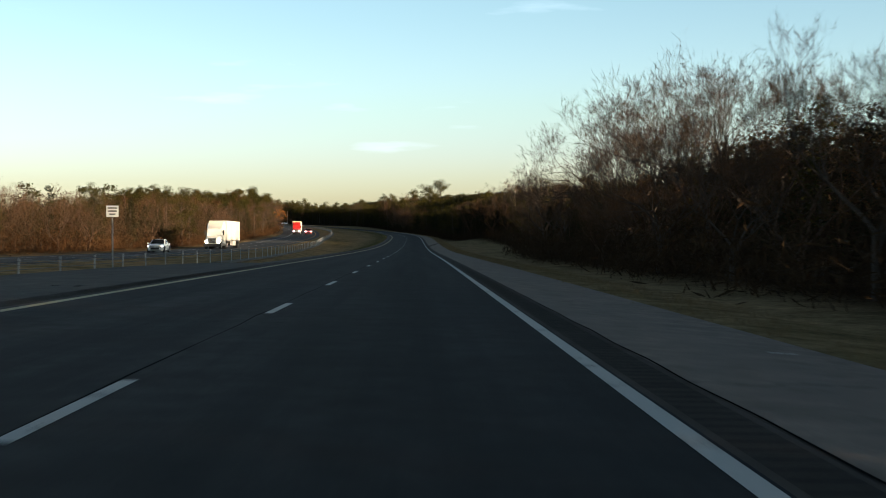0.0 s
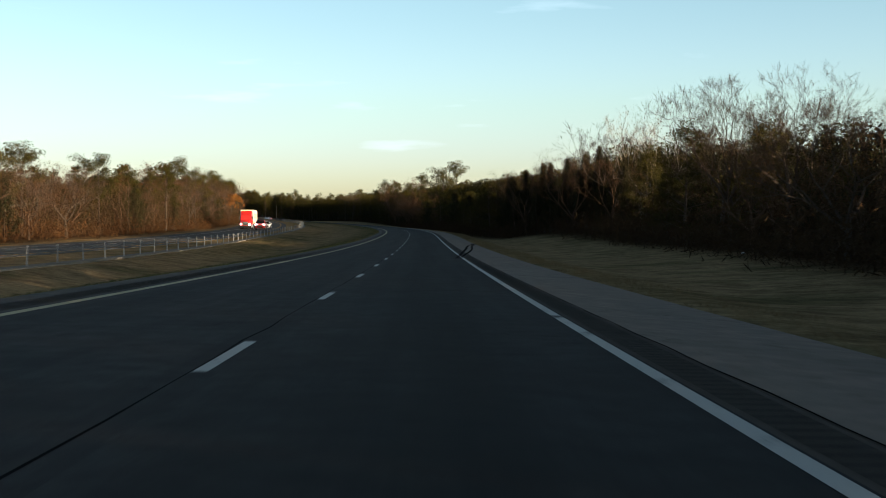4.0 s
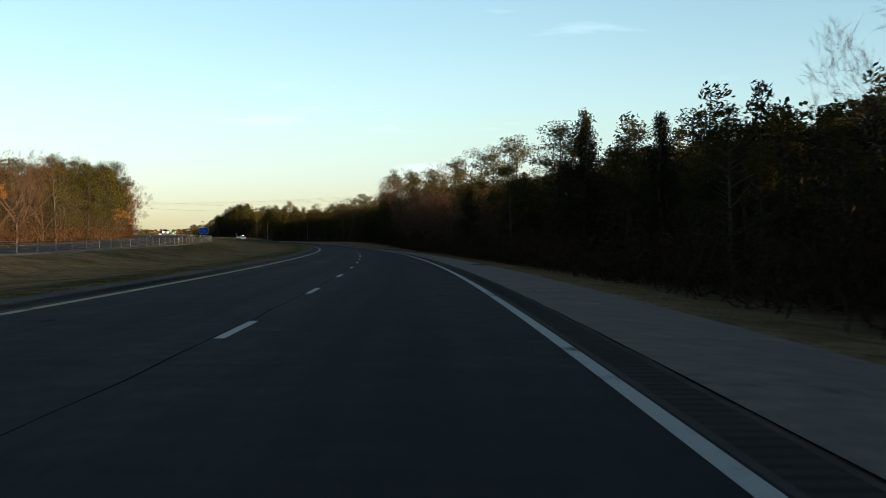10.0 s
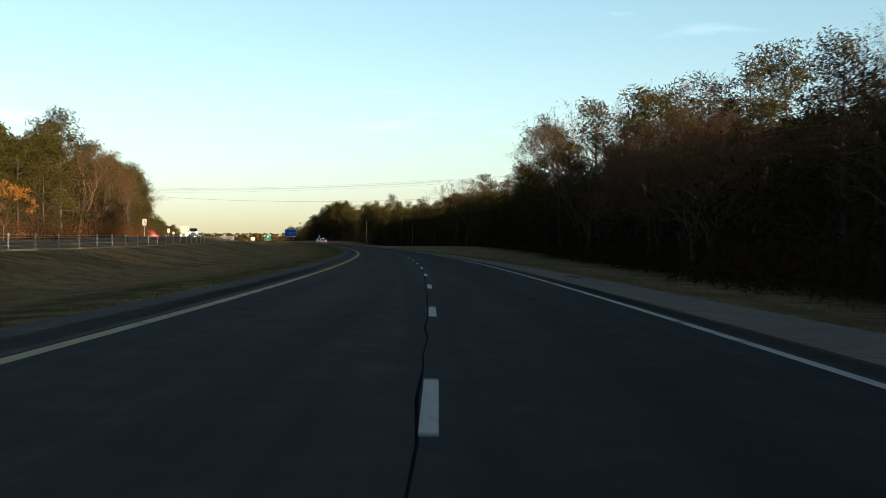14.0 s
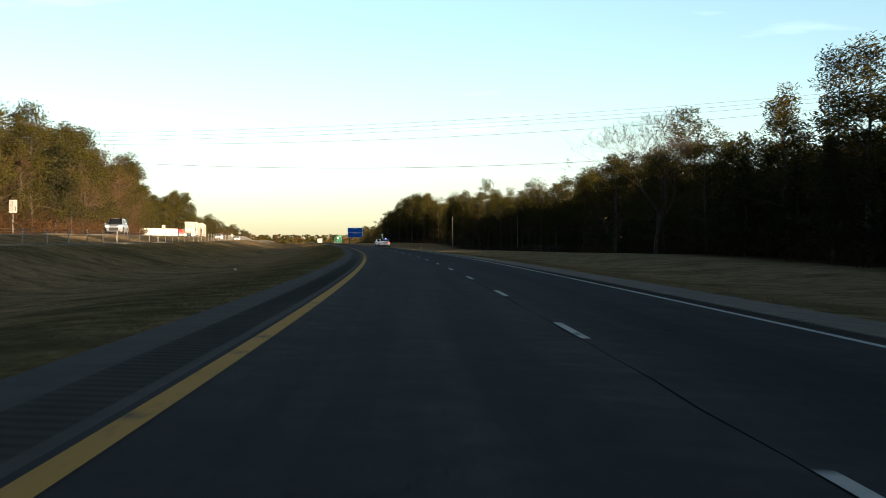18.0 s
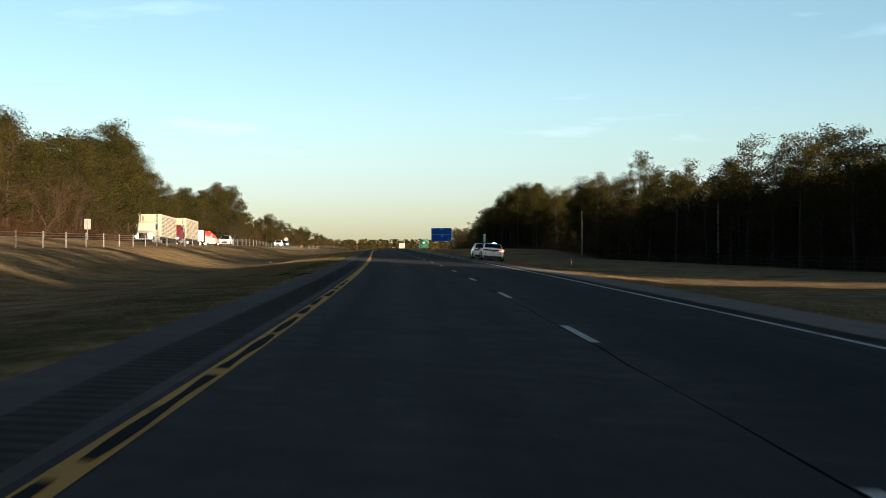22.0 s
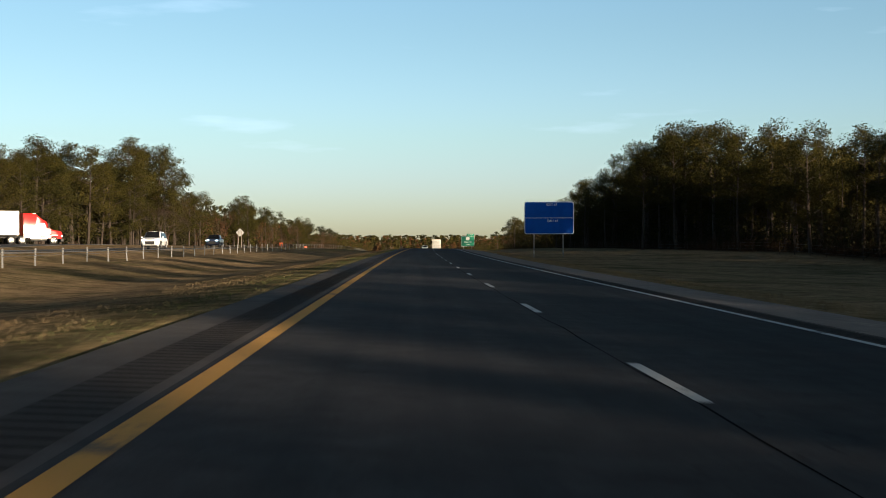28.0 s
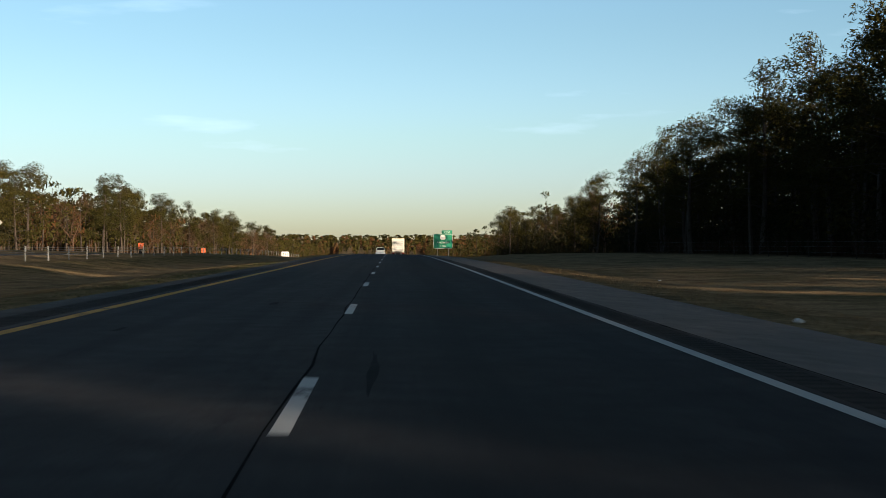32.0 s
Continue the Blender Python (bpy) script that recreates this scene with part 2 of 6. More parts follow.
def paint(name, col, worn, amount):
    m, n, l, p = nodes_of(name)
    pos = n.new("ShaderNodeNewGeometry").outputs["Position"]
    f, c = noise_node(n, l, wrapped(n, l, pos), 14, 5, 0.75), noise_node(n, l, pos, 1.1, 4)
    k = mix_node(n, l, 0.6, f, c)
    base = mix_node(n, l, ramp_node(n, l, f, [(0.3, (0, 0, 0)), (0.8, (0.5, 0.5, 0.5))]), col, tuple(0.7 * v for v in col))
    colr = mix_node(n, l, ramp_node(n, l, k, [(amount, (0, 0, 0)), (amount + 0.07, (1, 1, 1))]), base, worn)
    l.new(colr, p.inputs["Base Color"])
    p.inputs["Roughness"].default_value, p.inputs["Specular IOR Level"].default_value = 0.85, 0.1
    bump_node(n, l, p, f, 0.3, 0.005)
    return m


M_WHITE = paint("white_line_paint", (0.56, 0.56, 0.54), (0.09, 0.09, 0.09), 0.555)
M_FADED = paint("faded_yellow_line_paint", (0.52, 0.45, 0.29), (0.10, 0.09, 0.08), 0.555)
M_YELLOW = paint("yellow_line_paint", (0.62, 0.34, 0.08), (0.10, 0.09, 0.08), 0.565)


def ground_surface():
    m, n, l, p = nodes_of("grass_ground")
    pos = n.new("ShaderNodeNewGeometry").outputs["Position"]
    at = n.new("ShaderNodeAttribute")
    at.attribute_name = "cover"
    sep = n.new("ShaderNodeSeparateColor")
    l.new(at.outputs["Color"], sep.inputs["Color"])
    f = noise_node(n, l, wrapped(n, l, pos, 48.0), 7.0, 6, 0.7)
    g = noise_node(n, l, pos, 0.9, 5, 0.6)
    h = noise_node(n, l, pos, 0.16, 4, 0.6)
    straw = ramp_node(n, l, f, [(0.24, (0.145, 0.113, 0.062)), (0.5, (0.318, 0.226, 0.124)), (0.74, (0.490, 0.365, 0.205))])
    brown = ramp_node(n, l, f, [(0.3, (0.070, 0.048, 0.029)), (0.7, (0.182, 0.120, 0.070))])
    green = ramp_node(n, l, f, [(0.3, (0.027, 0.034, 0.014)), (0.7, (0.091, 0.099, 0.041))])
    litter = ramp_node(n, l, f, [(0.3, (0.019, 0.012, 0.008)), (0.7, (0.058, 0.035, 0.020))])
    col = mix_node(n, l, ramp_node(n, l, g, [(0.42, (0, 0, 0)), (0.66, (0.75, 0.75, 0.75))]), straw, brown)
    col = mix_node(n, l, ramp_node(n, l, h, [(0.5, (0, 0, 0)), (0.68, (0.6, 0.6, 0.6))]), col, green)
    ga = n.new("ShaderNodeMath")
    ga.operation = "MULTIPLY"
    l.new(sep.outputs["Green"], ga.inputs[0])
    l.new(ramp_node(n, l, g, [(0.3, (0.35, 0.35, 0.35)), (0.6, (1, 1, 1))]), ga.inputs[1])
    col = mix_node(n, l, ga.outputs[0], col, green)
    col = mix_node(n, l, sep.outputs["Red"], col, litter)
    l.new(col, p.inputs["Base Color"])
    p.inputs["Roughness"].default_value, p.inputs["Specular IOR Level"].default_value = 1.0, 0.0
    bump_node(n, l, p, f, 0.7, 0.04)
    return m


M_GROUND = ground_surface()
M_BARK = surface("grey_brown_bark", (0.034, 0.027, 0.022), (0.085, 0.068, 0.055), 12, 1.2, 0.95, bump=0.8, spec=0.1)
M_PALEBARK = surface("pale_grey_bark", (0.16, 0.14, 0.12), (0.30, 0.27, 0.23), 10, 1.0, 0.95, bump=0.6, spec=0.1)
M_TWIG = surface("brown_twigs", (0.052, 0.032, 0.022), (0.100, 0.064, 0.043), 5, 0.6, 0.95, bump=0, spec=0.1)
M_TWIGEND = surface("dark_twig_ends", (0.030, 0.021, 0.016), (0.062, 0.043, 0.032), 5, 0.6, 0.95, bump=0, spec=0.1)
M_PINE = leaf_surface("pine_needles", [(0.0, (0.012, 0.015, 0.005)), (0.5, (0.028, 0.027, 0.008)), (1.0, (0.056, 0.046, 0.012))], thin=0.04)
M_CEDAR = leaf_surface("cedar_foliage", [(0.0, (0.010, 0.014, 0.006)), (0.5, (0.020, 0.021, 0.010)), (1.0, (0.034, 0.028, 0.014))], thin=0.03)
M_RUST = leaf_surface("rust_brown_leaves", [(0.0, (0.046, 0.022, 0.010)), (0.5, (0.070, 0.034, 0.014)), (1.0, (0.092, 0.050, 0.022))], thin=0.18)
M_ORANGE = leaf_surface("orange_oak_leaves", [(0.0, (0.120, 0.045, 0.011)), (0.6, (0.198, 0.084, 0.018)), (1.0, (0.252, 0.126, 0.030))])
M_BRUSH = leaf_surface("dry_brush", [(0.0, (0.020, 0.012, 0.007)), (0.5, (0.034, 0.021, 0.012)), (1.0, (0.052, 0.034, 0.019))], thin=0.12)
M_GRASSG = leaf_surface("green_grass_blades", [(0.0, (0.04, 0.052, 0.018)), (0.5, (0.075, 0.088, 0.032)), (1.0, (0.13, 0.12, 0.052))])
M_GRASSD = leaf_surface("dry_grass_blades", [(0.0, (0.12, 0.084, 0.045)), (0.5, (0.18, 0.128, 0.068)), (1.0, (0.27, 0.195, 0.105))])
M_GALV = surface("galvanised_steel", (0.26, 0.26, 0.26), (0.38, 0.38, 0.38), 14, 2, 0.6, 0.3, 0.1, spec=0.2)
M_CABLE = surface("steel_cable", (0.10, 0.10, 0.10), (0.17, 0.17, 0.17), 20, 2, 0.7, 0.2, 0, spec=0.1)
M_WOODPOST = surface("weathered_wood", (0.22, 0.19, 0.16), (0.36, 0.32, 0.27), 14, 1.5, 0.9, bump=0.5)
M_POLE = surface("utility_pole_wood", (0.16, 0.13, 0.105), (0.27, 0.225, 0.185), 12, 1.2, 0.9, bump=0.5)
M_WIRE = surface("black_wire", (0.012, 0.012, 0.012), (0.03, 0.03, 0.03), 20, 2, 0.6, 0, 0)
M_BLUE = surface("blue_sign_sheeting", (0.005, 0.065, 0.36), (0.006, 0.080, 0.43), 1.5, 0.5, 0.6, 0, 0.02, dirt=(0.004, 0.035, 0.22), spec=0.1)
M_GREEN = surface("green_sign_sheeting", (0.008, 0.16, 0.085), (0.010, 0.20, 0.11), 1.5, 0.5, 0.45, 0, 0.02, dirt=(0.008, 0.12, 0.07))
M_SIGNWHITE = surface("white_sign_sheeting", (0.72, 0.72, 0.70), (0.80, 0.80, 0.78), 3, 0.6, 0.5, 0, 0.02, dirt=(0.6, 0.6, 0.57))
M_SIGNBACK = surface("aluminium_sign_back", (0.42, 0.42, 0.40), (0.55, 0.55, 0.52), 4, 0.7, 0.5, 0.5, 0.05)
M_BLACK = surface("black_print", (0.012, 0.012, 0.012), (0.02, 0.02, 0.02), 5, 1, 0.6, 0, 0)
M_LITTER = surface("white_litter", (0.6, 0.6, 0.58), (0.75, 0.75, 0.73), 20, 3, 0.6, 0, 0.2)
M_ORANGEPLASTIC = surface("orange_plastic", (0.55, 0.10, 0.03), (0.7, 0.16, 0.05), 8, 1, 0.6, 0, 0.05)


# ---- mesh helpers
def link_mesh(name, verts, faces, mats, parent=None, smooth=False, face_mats=None, label=""):
    me = bpy.data.meshes.new(name)
    me.from_pydata([tuple(map(float, v)) for v in verts], [], faces)
    for m in (mats if isinstance(mats, (list, tuple)) else [mats]):
        me.materials.append(m)
    if face_mats is not None:
        me.polygons.foreach_set("material_index", np.asarray(face_mats, dtype=np.int32))
    if smooth:
        me.polygons.foreach_set("use_smooth", np.ones(len(me.polygons), dtype=bool))
    me.update()
    ob = new(name, me)
    if parent is not None:
        ob.parent = parent
    if label:
        ob["label"] = label
    return ob


def fast_mesh(name, verts, polys, mats, face_mats=None, smooth=False):
    """Mesh data from numpy arrays: verts (n, 3), polys (m, k)."""
    me = bpy.data.meshes.new(name)
    verts, polys = np.asarray(verts, dtype=np.float32), np.asarray(polys, dtype=np.int32)
    k = polys.shape[1]
    me.vertices.add(len(verts))
    me.vertices.foreach_set("co", verts.ravel())
    me.loops.add(polys.size)
    me.loops.foreach_set("vertex_index", polys.ravel())
    me.polygons.add(len(polys))
    me.polygons.foreach_set("loop_start", np.arange(0, polys.size, k, dtype=np.int32))
    me.polygons.foreach_set("loop_total", np.full(len(polys), k, dtype=np.int32))
    for m in (mats if isinstance(mats, (list, tuple)) else [mats]):
        me.materials.append(m)
    if face_mats is not None:
        me.polygons.foreach_set("material_index", np.asarray(face_mats, dtype=np.int32))
    me.update(calc_edges=True)
    me.validate()
    me.polygons.foreach_set("use_smooth", np.full(len(me.polygons), bool(smooth)))
    return me


def part(name, bm, material, parent, label=""):
    me = bpy.data.meshes.new(name)
    bm.to_mesh(me)
    bm.free()
    for m in (material if isinstance(material, (list, tuple)) else [material]):
        me.materials.append(m)
    ob = new(name, me)
    ob.parent = parent
    if label:
        ob["label"] = label
    return ob


def box(bm, x0, y0, z0, x1, y1, z1, bevel=0.0):
    made = bmesh.ops.create_cube(bm, size=1, matrix=Matrix.Translation(((x0 + x1) / 2, (y0 + y1) / 2, (z0 + z1) / 2)) @ Matrix.Diagonal((abs(x1 - x0), abs(y1 - y0), abs(z1 - z0), 1)))
    if bevel:
        edges = list({e for v in made["verts"] for e in v.link_edges})
        bmesh.ops.bevel(bm, geom=edges, offset=bevel, segments=2, profile=0.6, affect="EDGES")
    return bm


def rod(bm, a, b, r0, r1=None, seg=10):
    a, b = Vector(a), Vector(b)
    m = Matrix.Translation((a + b) / 2) @ (b - a).to_track_quat("Z", "Y").to_matrix().to_4x4()
    bmesh.ops.create_cone(bm, cap_ends=True, segments=seg, radius1=r0, radius2=r1 if r1 is not None else r0, depth=(b - a).length, matrix=m)
    return bm


def thing(name, m, label, category, group="", kind=""):
    ob = new(name)
    ob.empty_display_size = 0.3
    ob.matrix_world = m
    return tagged(ob, label, category, group, kind)


# ---- ground heights across the section
def bar_off(s):
    return np.interp(s, [0, 60, 120, 244, 310, 372], [-10, -10.5, -11, -15.5, -18.5, -20])


def onc_off(s):
    return np.interp(s, [0, 170, 420, 600], [-24.4, -24.4, -29, -30])


def onc_dz(s):
    return np.interp(s, [0, 170, 420, 600, 740, 860, 940, 1000, 1060, 1140, 1230], [-0.15, -0.1, 0.05, 1.0, 1.6, 1.5, 1.0, 0.85, 0.55, 0.4, 0.2])


def bar_dz(s):
    return np.interp(s, [0, 120, 244, 370, 570, 690, 915, 960, 1030], [-0.4, -0.3, -0.1, 0.02, 0.72, 0.92, 0.84, 0.9, 0.0])


_R20 = ([0, 200, 260, 310, 345, 450, 620, 750, 840, 930, 1050, 1128, 1290], [-0.4, -0.2, 0.2, 0.8, 0.7, -0.5, -0.6, -0.1, -0.8, -1.0, -1.0, -0.5, 0.0])
_R40 = ([0, 200, 260, 310, 345, 450, 620, 750, 840, 930, 1050, 1128, 1290], [-0.2, 0.5, 1.5, 2.0, 1.8, -0.3, -0.6, -0.3, -1.2, -1.6, -1.9, -0.2, 0.3])


def ground_z(s, o):
    """Height of the earth, s and o numpy arrays or numbers."""
    s, o = np.broadcast_arrays(np.asarray(s, float), np.asarray(o, float))
    z = road_z(s)
    c = np.interp(s, SS, CS)
    b, oc = bar_off(s), onc_off(s)
    inner, outer = oc + 5.3, oc - 6.6
    mid = (b - 4.9) / 2
    dl = np.full(s.shape, 0.0)
    bd, od = bar_dz(s), onc_dz(s)
    edge_l = c * 4.7 - 0.03
    swale = np.minimum(bd, edge_l) - 0.55
    # left of the pavement: verge, swale, cable barrier, oncoming carriageway, rise to the woods
    t1 = np.clip((o + 4.7) / (mid + 4.7), 0, 1)
    t2 = np.clip((o - mid) / (b - mid), 0, 1)
    t3 = np.clip((o - b) / (inner - b), 0, 1)
    sm = lambda t: t * t * (3 - 2 * t)
    dl = edge_l + (swale - edge_l) * sm(t1)
    dl = np.where(o < mid, swale + (bd - swale) * sm(t2), dl)
    dl = np.where(o < b, bd + (od - 0.04 - bd) * sm(t3), dl)
    dl = np.where(o < outer, od - 0.04 + 0.5 * sm(np.clip((outer - o) / 12, 0, 1)) + 2.0 * sm(np.clip((outer - o - 20) / 200, 0, 1)), dl)
    # right: ditch and back slope
    e = -c * 6.4 - 0.145
    d12 = np.minimum(e, -0.2) - 0.25
    d20, d40 = np.interp(s, *_R20), np.interp(s, *_R40)
    dr = np.interp(0, [0], [0]) + np.where(o < 10, e + (d12 - e) * sm(np.clip((o - 6.4) / 3.6, 0, 1)), np.where(o < 20, d12 + (d20 - d12) * sm(np.clip((o - 10) / 10, 0, 1)), d20 + (d40 - d20) * np.clip((o - 20) / 20, 0, 1)))
    dr = dr + 2.0 * sm(np.clip((o - 60) / 250, 0, 1))
    under = -c * o - 0.26
    ridge = 34 * sm(np.clip((s - 1900) / 900, 0, 1))
    return z + ridge + np.where(o < -4.7, dl, np.where(o > 6.4, dr, under))


def spot(s, o, lift=0.0):
    x, y = plan(s, o)
    return Vector((float(x), float(y), float(ground_z(s, o)) + lift))


def stand(s, o, turn=0.0, lift=0.0):
    """Pose on the ground at s, o: local y points along the road."""
    p = spot(s, o, lift)
    return pose(p.x, p.y, p.z, 0, 0, math.degrees(heading(s)) + turn)


# ---- ground sheet
def build_ground():
    s = np.concatenate([np.arange(-400, -60, 40), np.arange(-60, 1500, 4.0), np.arange(1500, 2200, 20), np.arange(2200, 3401, 60)])
    o = np.array([-1500, -900, -500, -300, -200, -140, -100, -80, -70, -62, -56, -52, -49, -46, -43, -40, -37, -34, -31, -28, -26, -24, -22, -20.5, -19, -17.5, -16, -14.5, -13, -11.5, -10, -8.7, -7.6, -6.6, -5.8, -5.2, -4.71,
                  -4.69, 0, 6.39, 6.41, 6.8, 7.4, 8.1, 9, 10, 11.2, 12.5, 14, 16, 18, 20, 23, 26, 30, 34, 38, 42, 47, 54, 64, 80, 110, 160, 250, 400, 700, 1200, 1600.0])
    S, O = np.meshgrid(s, o, indexing="ij")
    X, Y = plan(S, O)
    Z = ground_z(S, O)
    rng = np.random.default_rng(5)
    rough = rng.normal(0, 1, S.shape) * np.where((O < -5.5) | (O > 7.0), 0.022, 0.0) * np.where(abs(O - onc_off(S) + 0.6) < 6.6, 0.0, 1.0)
    V = np.stack([X, Y, Z + rough], -1).reshape(-1, 3)
    nO = len(o)
    i, j = np.meshgrid(np.arange(len(s) - 1), np.arange(nO - 1), indexing="ij")
    q = (i * nO + j).ravel()
    F = np.stack([q, q + 1, q + nO + 1, q + nO], -1)
    me = fast_mesh("ground", V, F, M_GROUND, smooth=True)
    soft_face = np.broadcast_to((o[:-1] < -4.72) | (o[:-1] > 6.40), (len(s) - 1, nO - 1)).ravel()
    me.polygons.foreach_set("use_smooth", np.ascontiguousarray(soft_face))
    att = me.attributes.new("cover", "FLOAT_COLOR", "POINT")
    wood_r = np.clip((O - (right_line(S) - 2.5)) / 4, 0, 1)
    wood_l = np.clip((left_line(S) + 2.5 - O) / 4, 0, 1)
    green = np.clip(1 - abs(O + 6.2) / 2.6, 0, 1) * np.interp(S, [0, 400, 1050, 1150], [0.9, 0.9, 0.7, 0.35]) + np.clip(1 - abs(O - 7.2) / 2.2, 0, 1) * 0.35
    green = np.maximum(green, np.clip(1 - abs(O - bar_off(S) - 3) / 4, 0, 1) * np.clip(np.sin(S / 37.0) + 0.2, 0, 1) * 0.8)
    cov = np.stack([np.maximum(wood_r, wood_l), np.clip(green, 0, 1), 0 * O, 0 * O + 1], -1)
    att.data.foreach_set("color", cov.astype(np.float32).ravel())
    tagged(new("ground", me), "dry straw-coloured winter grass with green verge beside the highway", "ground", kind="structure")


def right_line(s):
    return np.interp(s, [-60, 0, 100, 150, 220, 300, 330, 480, 560, 640, 720, 800, 860, 950, 1100, 1180, 1250, 1400, 1600],
                     [14, 12, 12, 14, 19, 17, 10, 9.5, 12, 17, 22, 26, 36, 40, 42, 34, 30, 26, 24])


def left_line(s):
    return np.interp(s, [0, 170, 420, 480, 560, 800, 900, 1000, 1100, 1200, 1300, 1600],
                     [-34, -34.5, -39, -38.8, -38.3, -38.8, -42, -48, -60, -63, -59, -48])


def strip_mesh(name, s, o0, o1, dz, mat, z_of=pave_z, skirt=0.0, cols=2):
    """A ribbon along the road between two offsets (numbers or functions of s)."""
    s = np.asarray(s, float)
    a = o0(s) if callable(o0) else np.full(len(s), o0)
    b = o1(s) if callable(o1) else np.full(len(s), o1)
    k = np.linspace(0, 1, cols)
    O = a[:, None] + (b - a)[:, None] * k
    S = np.broadcast_to(s[:, None], O.shape)
    X, Y = plan(S, O)
    Z = z_of(S, O) + dz
    uvs = np.stack([O, S], -1)
    if skirt:
        X, Y = np.concatenate([X[:, :1], X, X[:, -1:]], 1), np.concatenate([Y[:, :1], Y, Y[:, -1:]], 1)
        Z = np.concatenate([Z[:, :1] - skirt, Z, Z[:, -1:] - skirt], 1)
        uvs = np.concatenate([uvs[:, :1], uvs, uvs[:, -1:]], 1)
    n = X.shape[1]
    V = np.stack([X, Y, Z], -1).reshape(-1, 3)
    i, j = np.meshgrid(np.arange(len(s) - 1), np.arange(n - 1), indexing="ij")
    q = (i * n + j).ravel()
    F = np.stack([q, q + 1, q + n + 1, q + n], -1)
    me = fast_mesh(name, V, F, mat)
    uv = me.uv_layers.new(name="UVMap")
    uv.data.foreach_set("uv", uvs.reshape(-1, 2)[F.ravel()].astype(np.float32).ravel())
    return new(name, me)


LONG = np.concatenate([np.arange(-80, 1500, 3.0), np.arange(1500, 2600, 15)])
build_ground()
road = tagged(strip_mesh("road", LONG, -3.62, 3.58, 0.0, M_ROAD, skirt=0.2, cols=5), "dark worn asphalt carriageway with two lanes", "road", kind="structure")
tagged(strip_mesh("rumble_margin", LONG, 3.58, 4.06, 0.0, M_STRIP, skirt=0.2, cols=2), "brownish milled asphalt margin beside the edge line", "road shoulder", kind="structure")
tagged(strip_mesh("shoulder_outer", LONG, 4.06, 6.4, 0.0, M_SHOULDER, skirt=0.2, cols=3), "pale brownish asphalt shoulder beside the lanes", "road shoulder", kind="structure")
tagged(strip_mesh("shoulder_inner", LONG, -4.72, -3.62, 0.0, M_INNER, skirt=0.2, cols=3), "narrow grey asphalt shoulder beside the median", "road shoulder", kind="structure")
onc_z = lambda s, o: road_z(s) + onc_dz(s)
tagged(strip_mesh("road_oncoming", LONG, lambda s: onc_off(s) - 6.5, lambda s: onc_off(s) + 5.2, 0.0, M_ONCOMING, z_of=onc_z, skirt=0.3, cols=4), "pale grey oncoming carriageway beyond the median", "road", kind="structure")

# lane and edge lines
OFF_R, OFF_L = 3.48, -3.466
marks = tagged(new("lane_markings"), "white dashed lane line on the asphalt", "road marking", kind="structure")
dash_rng = random.Random(3)
for k in range(-4, 150):
    s1 = k * 12.192 + 9.5
    w = 0.056
    ob = strip_mesh("dash", np.linspace(s1 - 3.05, s1, 5), -w, w, 0.004, M_WHITE)
    ob.parent = marks
line_r = tagged(strip_mesh("edge_line_white", LONG, OFF_R - 0.068, OFF_R + 0.068, 0.004, M_WHITE), "solid white edge line, slightly worn", "road marking", kind="structure")
for nm, s0, s1, mt, lb in (("edge_line_faded", -80, 540, M_FADED, "solid yellow edge line, faded almost to white"), ("edge_line_yellow", 540, 2600, M_YELLOW, "solid yellow edge line, worn in patches")):
    tagged(strip_mesh(nm, LONG[(LONG >= s0) & (LONG <= s1 + 3)], OFF_L - 0.085, OFF_L + 0.085, 0.004 if s0 < 0 else 0.005, mt), lb, "road marking", kind="structure")
tagged(strip_mesh("joint_seam", np.arange(-60, 1300, 2.0), lambda s: 4.05 + 0.012 * np.sin(s * 1.7), lambda s: 4.067 + 0.014 * np.sin(s * 0.9) ** 2 + 0.012 * np.sin(s * 1.7), 0.006, M_TAR), "black tar joint along the shoulder", "seam", kind="structure")
tagged(strip_mesh("lane_seam", np.arange(-60, 1300, 2.0), lambda s: -0.086 + 0.03 * np.sin(s * 0.43) * np.sin(s * 1.3), lambda s: -0.066 + 0.03 * np.sin(s * 0.43) * np.sin(s * 1.3) + 0.008 * np.sin(s * 0.77), 0.002, M_SEAM), "thin dark tar joint beside the dashes", "seam", kind="structure")
for nm, oc in (("edge_line_oncoming_near", 3.9), ("edge_line_oncoming_far", -3.4)):
    tagged(strip_mesh(nm, LONG, lambda s, oc=oc: onc_off(s) + oc - 0.08, lambda s, oc=oc: onc_off(s) + oc + 0.08, 0.006, M_WHITE if oc < 0 else M_YELLOW, z_of=onc_z), "edge line of the oncoming carriageway", "road marking", kind="structure")


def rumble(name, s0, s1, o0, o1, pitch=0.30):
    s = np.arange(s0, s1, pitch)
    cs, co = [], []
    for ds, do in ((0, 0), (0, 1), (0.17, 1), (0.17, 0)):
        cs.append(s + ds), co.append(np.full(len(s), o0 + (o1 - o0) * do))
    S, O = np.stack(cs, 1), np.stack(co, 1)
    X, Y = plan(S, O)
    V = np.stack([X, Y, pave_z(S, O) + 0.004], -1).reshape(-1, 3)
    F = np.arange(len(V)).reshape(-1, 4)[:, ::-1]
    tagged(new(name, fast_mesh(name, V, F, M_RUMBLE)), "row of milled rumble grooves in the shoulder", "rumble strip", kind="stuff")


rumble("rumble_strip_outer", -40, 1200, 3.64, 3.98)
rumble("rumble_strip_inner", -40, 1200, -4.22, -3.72)


